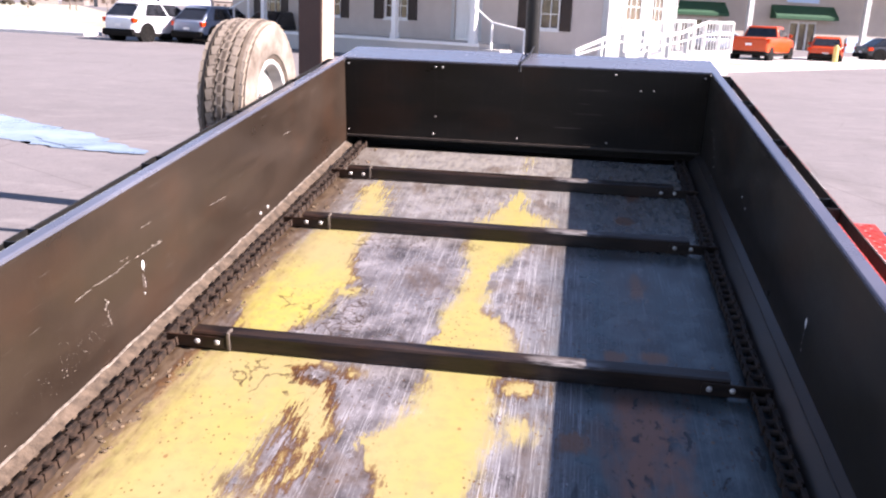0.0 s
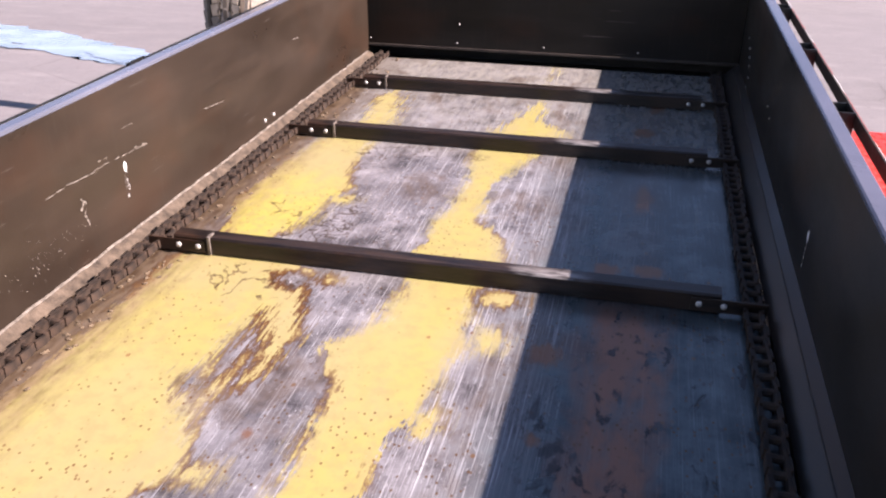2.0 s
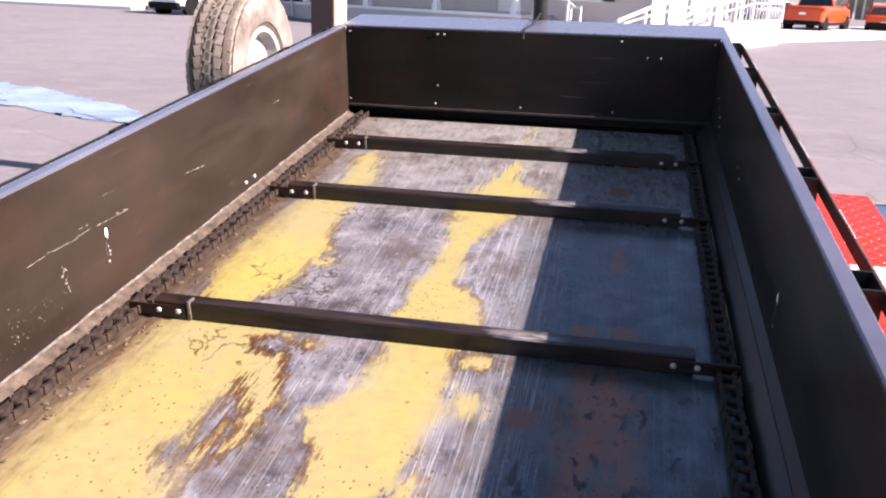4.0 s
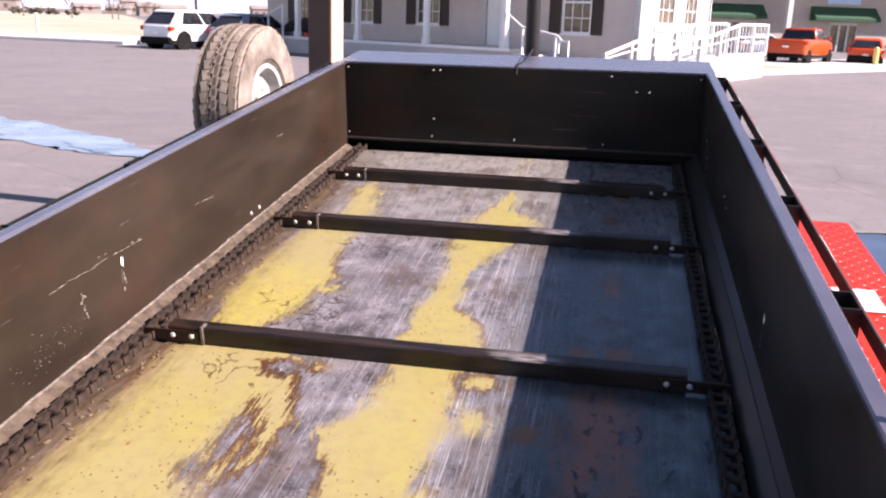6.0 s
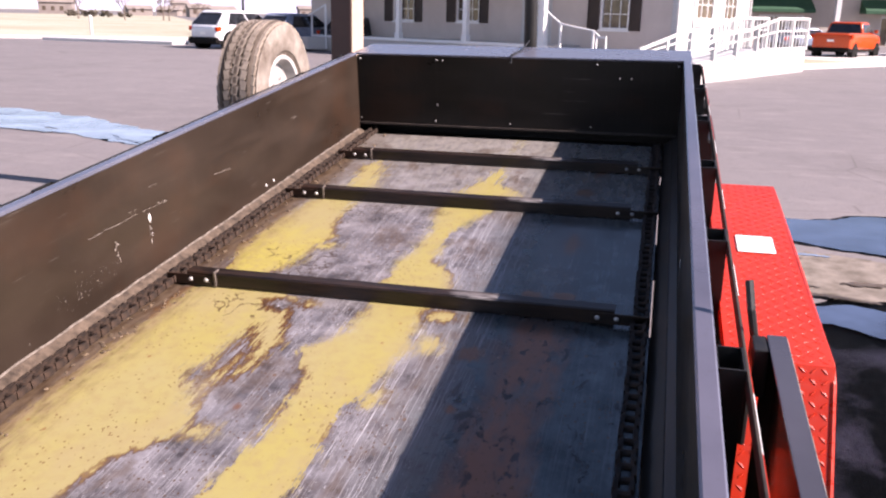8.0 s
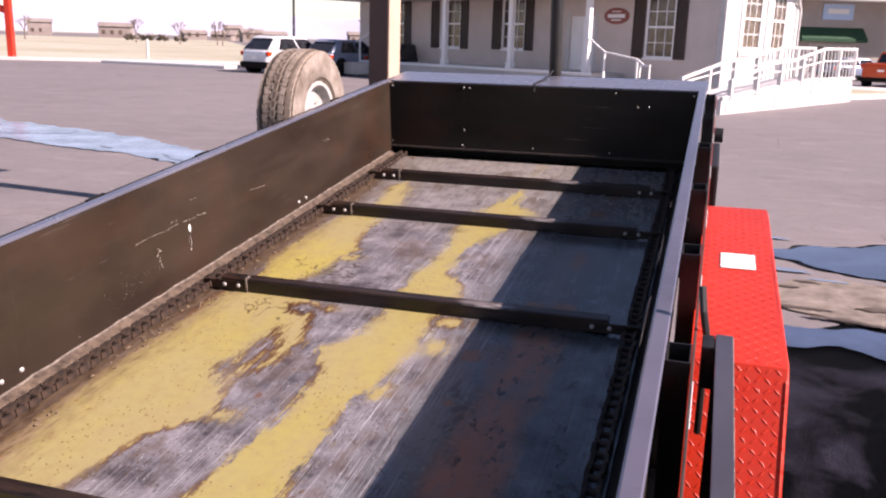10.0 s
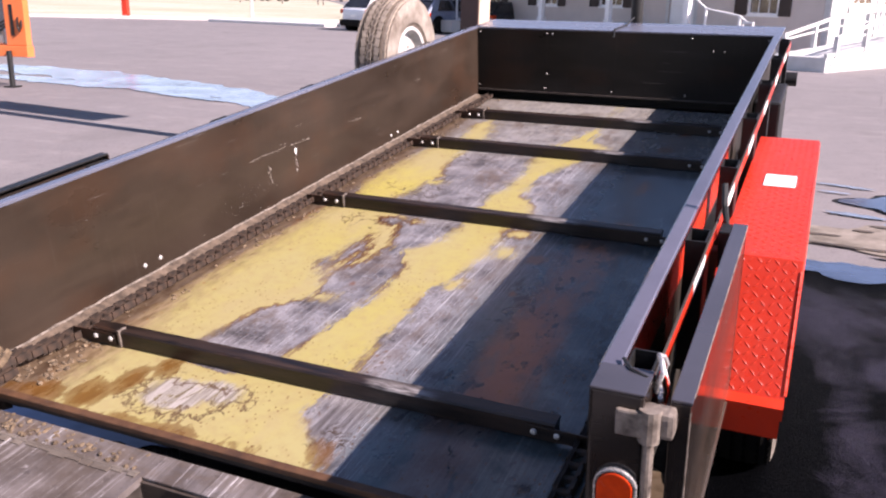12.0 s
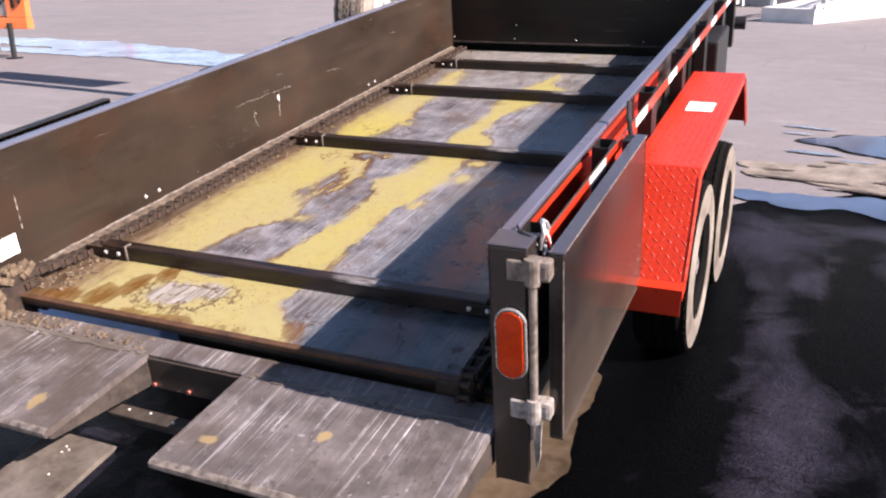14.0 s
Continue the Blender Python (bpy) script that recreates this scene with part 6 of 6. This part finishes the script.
car("suv", pose(-18.30, 37.2, 0, 0, 0, -17), "silver", "silver-white sport utility car parked on the lot", "car", 4.7, 1.9, 1.74, 1.08, (0.10, 0.72, 2.75, 3.8), group="parked cars")
car("suv", pose(-15.6, 38.2, 0, 0, 0, -17), "bluegrey", "blue-grey sport utility car parked beside a silver one", "car", 4.5, 1.86, 1.66, 1.02, (0.15, 0.8, 2.7, 3.65), group="parked cars")
car("car", pose(-12.9, 39.6, 0, 0, 0, -17), "darkcar", "dark grey car parked beside the house", "car", 4.5, 1.84, 1.55, 0.98, (0.3, 1.0, 2.8, 3.6), group="parked cars")
truck = car("pickup_truck", pose(10.55, 48.6, 0, 0, 0, -27), "redcar", "orange-red pickup truck parked by the kerb", "truck", 5.6, 1.98, 1.88, 1.30, (2.0, 2.15, 3.5, 4.1), 0.42)
part("bed_opening", box(-0.82, 0.82, 0.14, 1.9, 1.301, 1.310), "tyre", truck)
car("car", pose(15.45, 52.4, 0, 0, 0, -16), "redcar", "red hatchback parked near the store", "car", 4.2, 1.8, 1.46, 0.92, (0.2, 0.7, 2.7, 3.4))
car("car", pose(19.8, 60.5, 0, 0, 0, -80), "darkcar", "dark car parked in front of the store", "car", 4.6, 1.85, 1.5, 0.95, (0.4, 1.1, 2.8, 3.6))
car("car", pose(9.6, 62.5, 0, 0, 0, -60), "bluegrey", "blue-grey car parked behind the ramp", "car", 4.5, 1.82, 1.5, 0.95, (0.4, 1.1, 2.8, 3.6))
stub = thing("yellow_bollard", pose(15.6, 51.0, 0), "short yellow bollard at the kerb", "bollard")
part("shaft", tube((0, 0, 0), (0, 0, 0.95), 0.14, None, 16), "yellow", stub)
part("cap", tube((0, 0, 0.95), (0, 0, 1.05), 0.14, 0.04, 16), "yellow", stub)

# ---- the store across the lot ----
STORE = pose(22.78, 85.1, 0, 0, 0, 16.7)
store = thing("store", STORE, "beige store front with green awnings and white columns", "building")
st_holes = [(-2.0, 0.62, 0.05, 2.55), (-12.9, -8.9, 0.05, 2.5)]
part("wall", wall_with_openings(-16, 45, 0, 9, 0, 0.4, st_holes), "store", store)
part("wall", box(-16, -15.6, 0.4, 14, 0, 9), "store", store)
part("roof", box(-16, 45, 0.4, 14, 8.8, 9), "store", store)
part("parapet", box(-16.2, 45.2, -0.15, 0.45, 9.0, 9.4), "store", store)
for a, b, lo, hi in st_holes:
    gl = part("door", box(a, b, 0.15, 0.2, lo, hi), "glass", store, "glazed store door in a white frame")
    bm = bmesh.new()
    for x in (a, a + (b - a) * 0.34, a + (b - a) * 0.66, b):
        box(x - 0.09, x + 0.09, 0.02, 0.149, lo, hi, 0, bm)
    box(a + 0.09, b - 0.09, 0.03, 0.148, hi - 0.2, hi, 0, bm)
    part("door_frame", bm, "white", gl)
for a, b, z in ((-14.0, -8.45, 2.92), (-4.0, 2.05, 2.95)):
    part("awning", prism([(-0.001, z + 0.95), (-1.1, z), (-1.1, z - 0.25), (-0.001, z - 0.25)], "x", a, b), "green", store, "dark green canvas awning")
for a, b, z0, z1 in ((-2.6, 0.5, 4.15, 5.6), (-12.1, -9.5, 4.5, 5.8)):
    sg = part("store_sign", box(a, b, -0.12, -0.01, z0, z1, 0.02), "signblue", store, "pale blue sign board")
    part("print_bar", box(a + 0.4, b - 0.4, -0.14, -0.121, z0 + 0.5, z0 + 0.9), "paper", sg)
for x in (-6.95, 4.1, 15):
    bm = box(x - 0.35, x + 0.35, -2.2, -1.5, 0, 0.9, 0.05)
    box(x - 0.22, x + 0.22, -2.07, -1.63, 0.9, 6.0, 0.02, bm)
    part("column", bm, "white", store, "white column of the store front")
part("canopy", box(-16, 45, -2.4, -0.2, 6.0, 6.4), "white", store)
part("dado", box(3.8, 45, -0.08, -0.005, 0, 1.3), "signblue", store)

# pale pavement and kerb before the store
walkway = part("pavement", box(0, 60, 0, 7, -0.1, 0.12, 0.02), "concrete")
walkway.matrix_basis = pose(7.2, 36.2, 0, 0, 0, 52)
tagged(walkway, "pale concrete pavement with a kerb", "pavement", kind="structure")
lawn = part("verge", box(0.3, 7, 1.2, 6.5, 0.12, 0.14), "field")
lawn.matrix_basis = pose(7.2, 36.2, 0, 0, 0, 52)
tagged(lawn, "small dry grass verge on the pavement", "grass", kind="structure")

# ---- the far left: kerb, field, buildings, hills ----
far_field = part("field", box(-300, 0, 0, 220, -0.2, 0.05), "field")
far_field.matrix_basis = pose(-22, 52, 0, 0, 0, 32)
tagged(far_field, "dry yellow field past the parking lot", "field", kind="structure")
kerb = part("kerb", box(-160, 6, -1.6, 0, -0.1, 0.14, 0.03), "concrete")
kerb.matrix_basis = pose(-24, 49.5, 0, 0, 0, 32)
tagged(kerb, "pale concrete kerb and walk along the field", "kerb", kind="structure")
island = part("kerb", box(-7.5, 0.8, -0.7, 0.7, -0.1, 0.17, 0.05), "white")
island.matrix_basis = pose(-22.5, 41.2, 0, 0, 0, -6)
tagged(island, "white-painted kerb island on the lot", "kerb", kind="structure")

brick_rnd = random.Random(11)
for i in range(8):
    w, h = brick_rnd.uniform(5, 13), brick_rnd.uniform(1.8, 4.2)
    d = 270 + brick_rnd.uniform(-20, 50)
    ang = radians((112, 117.5, 118.6, 119.9, 121.2, 122.4, 127, 131)[i] + brick_rnd.uniform(-0.4, 0.4))
    b = thing("far_building", pose(2 + d * math.cos(ang), d * math.sin(ang), 0, 0, 0, brick_rnd.uniform(10, 50)), "low brown building beyond the dry field", "building", "far buildings")
    part("wall", box(-w / 2, w / 2, 0, 7, 0, h), "brick", b)
    part("roof", prism([(-0.4, h), (7.4, h), (3.5, h + 1.2)], "x", -w / 2 - 0.4, w / 2 + 0.4), "brick", b)
    for k in range(int(w / 2.5)):
        part("window", box(-w / 2 + 1 + 2.4 * k, -w / 2 + 2 + 2.4 * k, -0.06, -0.005, 1.0, 2.2), "glass", b)



def shrub(m, r, seed):
    """A low bare shrub: twigs fanning out from its foot, thick with small clumps."""
    rnd = random.Random(seed)
    t = thing("shrub", m, "dark leafless shrub in the dry field", "shrub", "far shrubs")
    stems, clumps = bmesh.new(), bmesh.new()
    for _ in range(14):
        d = Vector((rnd.uniform(-1, 1), rnd.uniform(-1, 1), rnd.uniform(0.5, 1.4))).normalized() * r * rnd.uniform(0.7, 1.15)
        tube((0, 0, 0), d, 0.05, 0.015, 5, stems)
        for k in (0.55, 0.8, 1.0):
            p = d * k + Vector((rnd.uniform(-0.2, 0.2), rnd.uniform(-0.2, 0.2), rnd.uniform(-0.1, 0.15))) * r
            bmesh.ops.create_icosphere(clumps, subdivisions=1, radius=r * rnd.uniform(0.10, 0.22), matrix=Matrix.Translation(p) @ Matrix.Rotation(rnd.uniform(0, 3), 4, "Z") @ Matrix.Diagonal((1.3, 0.8, 0.7, 1)))
    part("stem", stems, "bark", t)
    part("crown", clumps, "shrub", t)


shrub_rnd = random.Random(17)
for i in range(11):
    shrub(pose(-123 + 1.45 * i + shrub_rnd.uniform(-0.5, 0.5), 168 + shrub_rnd.uniform(-3, 3), 0, 0, 0, 40 * i), shrub_rnd.uniform(0.8, 1.5), 30 + i)

hill_bm = bmesh.new()
prev = None
for i in range(90):
    a = radians(60 + i * 1.3)
    h = 26 + 34 * (0.5 + noise.fractal(Vector((i * 0.09, 3.3, 0)), 1.0, 2.0, 4))
    cur = (hill_bm.verts.new((1900 * math.cos(a), 1900 * math.sin(a), -20)), hill_bm.verts.new((2000 * math.cos(a), 2000 * math.sin(a), h)), hill_bm.verts.new((2200 * math.cos(a), 2200 * math.sin(a), -20)))
    if prev:
        hill_bm.faces.new((prev[0], cur[0], cur[1], prev[1]))
        hill_bm.faces.new((prev[1], cur[1], cur[2], prev[2]))
    prev = cur
tagged(part("backdrop", hill_bm, "hill", None, "", True), "pale violet hills on the horizon", "hills", kind="structure")
plain = part("far_plain", box(-2400, 2400, 120, 2600, -1.0, -0.45), "field")
tagged(plain, "dry plain reaching the horizon", "plain", kind="structure")

lamp = thing("street_lamp", pose(-27.5, 60, 0), "thin dark street lamp beyond the lot", "lamp")
part("pole", tube((0, 0, 0), (0, 0, 9), 0.11, 0.07, 12), "darkcar", lamp)
part("arm", bent([(0, 0, 8.9), (0.5, 0, 9.2), (1.6, 0, 9.25)], 0.045), "darkcar", lamp)
part("head", box(1.5, 2.3, -0.15, 0.15, 9.18, 9.3, 0.03), "darkcar", lamp)


def bare_tree(m, height, seed):
    """A leafless tree: a tapered trunk that forks again and again."""
    rnd = random.Random(seed)
    t = thing("bare_tree", m, "leafless tree at the edge of the field", "tree", "far trees")
    bm = bmesh.new()

    def grow(p, d, length, r, depth):
        q = p + d * length
        tube(p, q, r, r * 0.68, 6, bm)
        if depth == 0:
            return
        for _ in range(3 if depth > 1 else 4):
            e = (d + Vector((rnd.uniform(-0.7, 0.7), rnd.uniform(-0.7, 0.7), rnd.uniform(-0.1, 0.6)))).normalized()
            grow(q, e, length * rnd.uniform(0.6, 0.8), r * 0.62, depth - 1)

    grow(Vector((0, 0, 0)), Vector((0, 0, 1)), height * 0.3, height * 0.03, 4)
    part("trunk", bm, "bark", t)


for i, (x, y, h) in enumerate(((-92, 130, 5.0), (-74, 128, 4.0), (-78, 133, 4.6), (-70, 130, 3.6), (-82, 128, 4.2), (-40, 105, 5.0), (-108, 122, 4.6), (-66, 126, 3.0))):
    bare_tree(pose(x, y, 0), h, i + 1)

# red frame far off at the lot's edge
arch = thing("red_boom", pose(-36.3, 41.6, 0, 0, 0, 12), "red steel post with a slanted boom at the lot's edge", "boom")
part("post", box(-0.17, 0.17, -0.17, 0.17, 0, 4.2, 0.02), "red", arch)
part("boom", prism([(0.3, 3.9), (0.3, 4.4), (-5.5, 3.6), (-5.5, 3.1)], "y", -0.15, 0.15), "red", arch)
part("brace", prism([(-0.1, 2.5), (-0.1, 2.9), (-2.4, 3.7), (-2.4, 3.3)], "y", -0.1, 0.1), "red", arch)
part("foot", box(-0.4, 0.4, -0.4, 0.4, 0, 0.06), "red", arch)

# orange machine on its own chassis
machine = thing("orange_machine", pose(-10.16, 10.63, 0, 0, 0, 11.3), "orange equipment trailer with dark machinery on its deck", "machine")
part("chassis_rail", box(-3.6, 0.33, -0.09, 0.09, 0.50, 0.68, 0.01), "orange", machine)
part("chassis_rail", box(-3.6, -0.9, 1.3, 1.48, 0.50, 0.68, 0.01), "orange", machine)
part("deck", box(-3.6, -0.9, 0.091, 1.299, 0.60, 0.66), "orange", machine)
part("end_panel", box(-0.05, 0.33, -0.08, 0.06, 0.681, 1.9, 0.015), "orange", machine, "orange end panel with a black hook")
part("panel_slot", box(0.06, 0.12, -0.088, -0.081, 0.85, 1.35), "black", machine)
part("hook", bent([(0.22, -0.10, 1.15), (0.21, -0.11, 1.0), (0.24, -0.11, 0.93), (0.28, -0.11, 1.0), (0.28, -0.10, 1.1)], 0.014), "black", machine)
part("engine_box", box(-3.4, -0.7, 0.0, 1.2, 0.681, 1.45, 0.03), "darkcar", machine, "dark engine housing")
for i in range(5):
    part("cover_panel", box(-3.3 + 0.52 * i, -2.86 + 0.52 * i, -0.012, -0.001, 0.78, 1.3, 0.004), "hinge", machine)
part("hydraulic_block", box(-0.6, -0.15, -0.02, 0.4, 0.70, 0.95, 0.02), "chrome", machine)
for k in range(3):
    part("hose", bent([(-0.6, 0.0, 0.82 + 0.05 * k), (-0.45, -0.1, 0.95 + 0.04 * k), (-0.25, -0.08, 0.86 + 0.06 * k), (-0.05, -0.05, 1.0 + 0.05 * k)], 0.016), "black", machine)
part("jack", tube((0.02, -0.14, 0.02), (0.02, -0.14, 0.6), 0.045, None, 14), "black", machine)
part("jack_foot", box(-0.08, 0.12, -0.24, -0.04, 0.0, 0.025), "black", machine)
for y in (-0.12, 1.5):
    wheel(machine, "wheel", (-2.3, y, 0.33), 0.2, 0.17, 0.33, "tyre", "rim", 1, "", False, 30).matrix_basis = pose(-2.3, y, 0.33, 0, 0, 90)
tank = thing("white_jug", pose(-10.95, 10.75, 0, 0, 0, 15), "white plastic jug on the asphalt", "jug")
jug_bm = bmesh.new()
bmesh.ops.create_uvsphere(jug_bm, u_segments=20, v_segments=12, radius=0.17, matrix=Matrix.Translation((0, 0, 0.16)) @ Matrix.Diagonal((1.05, 0.9, 0.94, 1)))
part("body", jug_bm, "white", tank, "", True)
part("neck", tube((0.03, 0, 0.29), (0.03, 0, 0.35), 0.03, None, 12), "white", tank)

marker = thing("marker_post", pose(-33.5, 50.5, 0), "thin white marker post at the kerb", "post")
part("shaft", tube((0, 0, 0), (0, 0, 1.25), 0.09, None, 12), "white", marker)
part("cap", tube((0, 0, 1.25), (0, 0, 1.3), 0.09, 0.03, 12), "white", marker)
barrel = thing("litter_barrel", pose(-29.5, 57.5, 0.05), "brown litter barrel standing in the dry grass", "barrel")
part("drum", tube((0, 0, 0), (0, 0, 0.95), 0.33, None, 20), "bark", barrel)
part("rim", tube((0, 0, 0.951), (0, 0, 1.0), 0.35, None, 20), "bark", barrel)
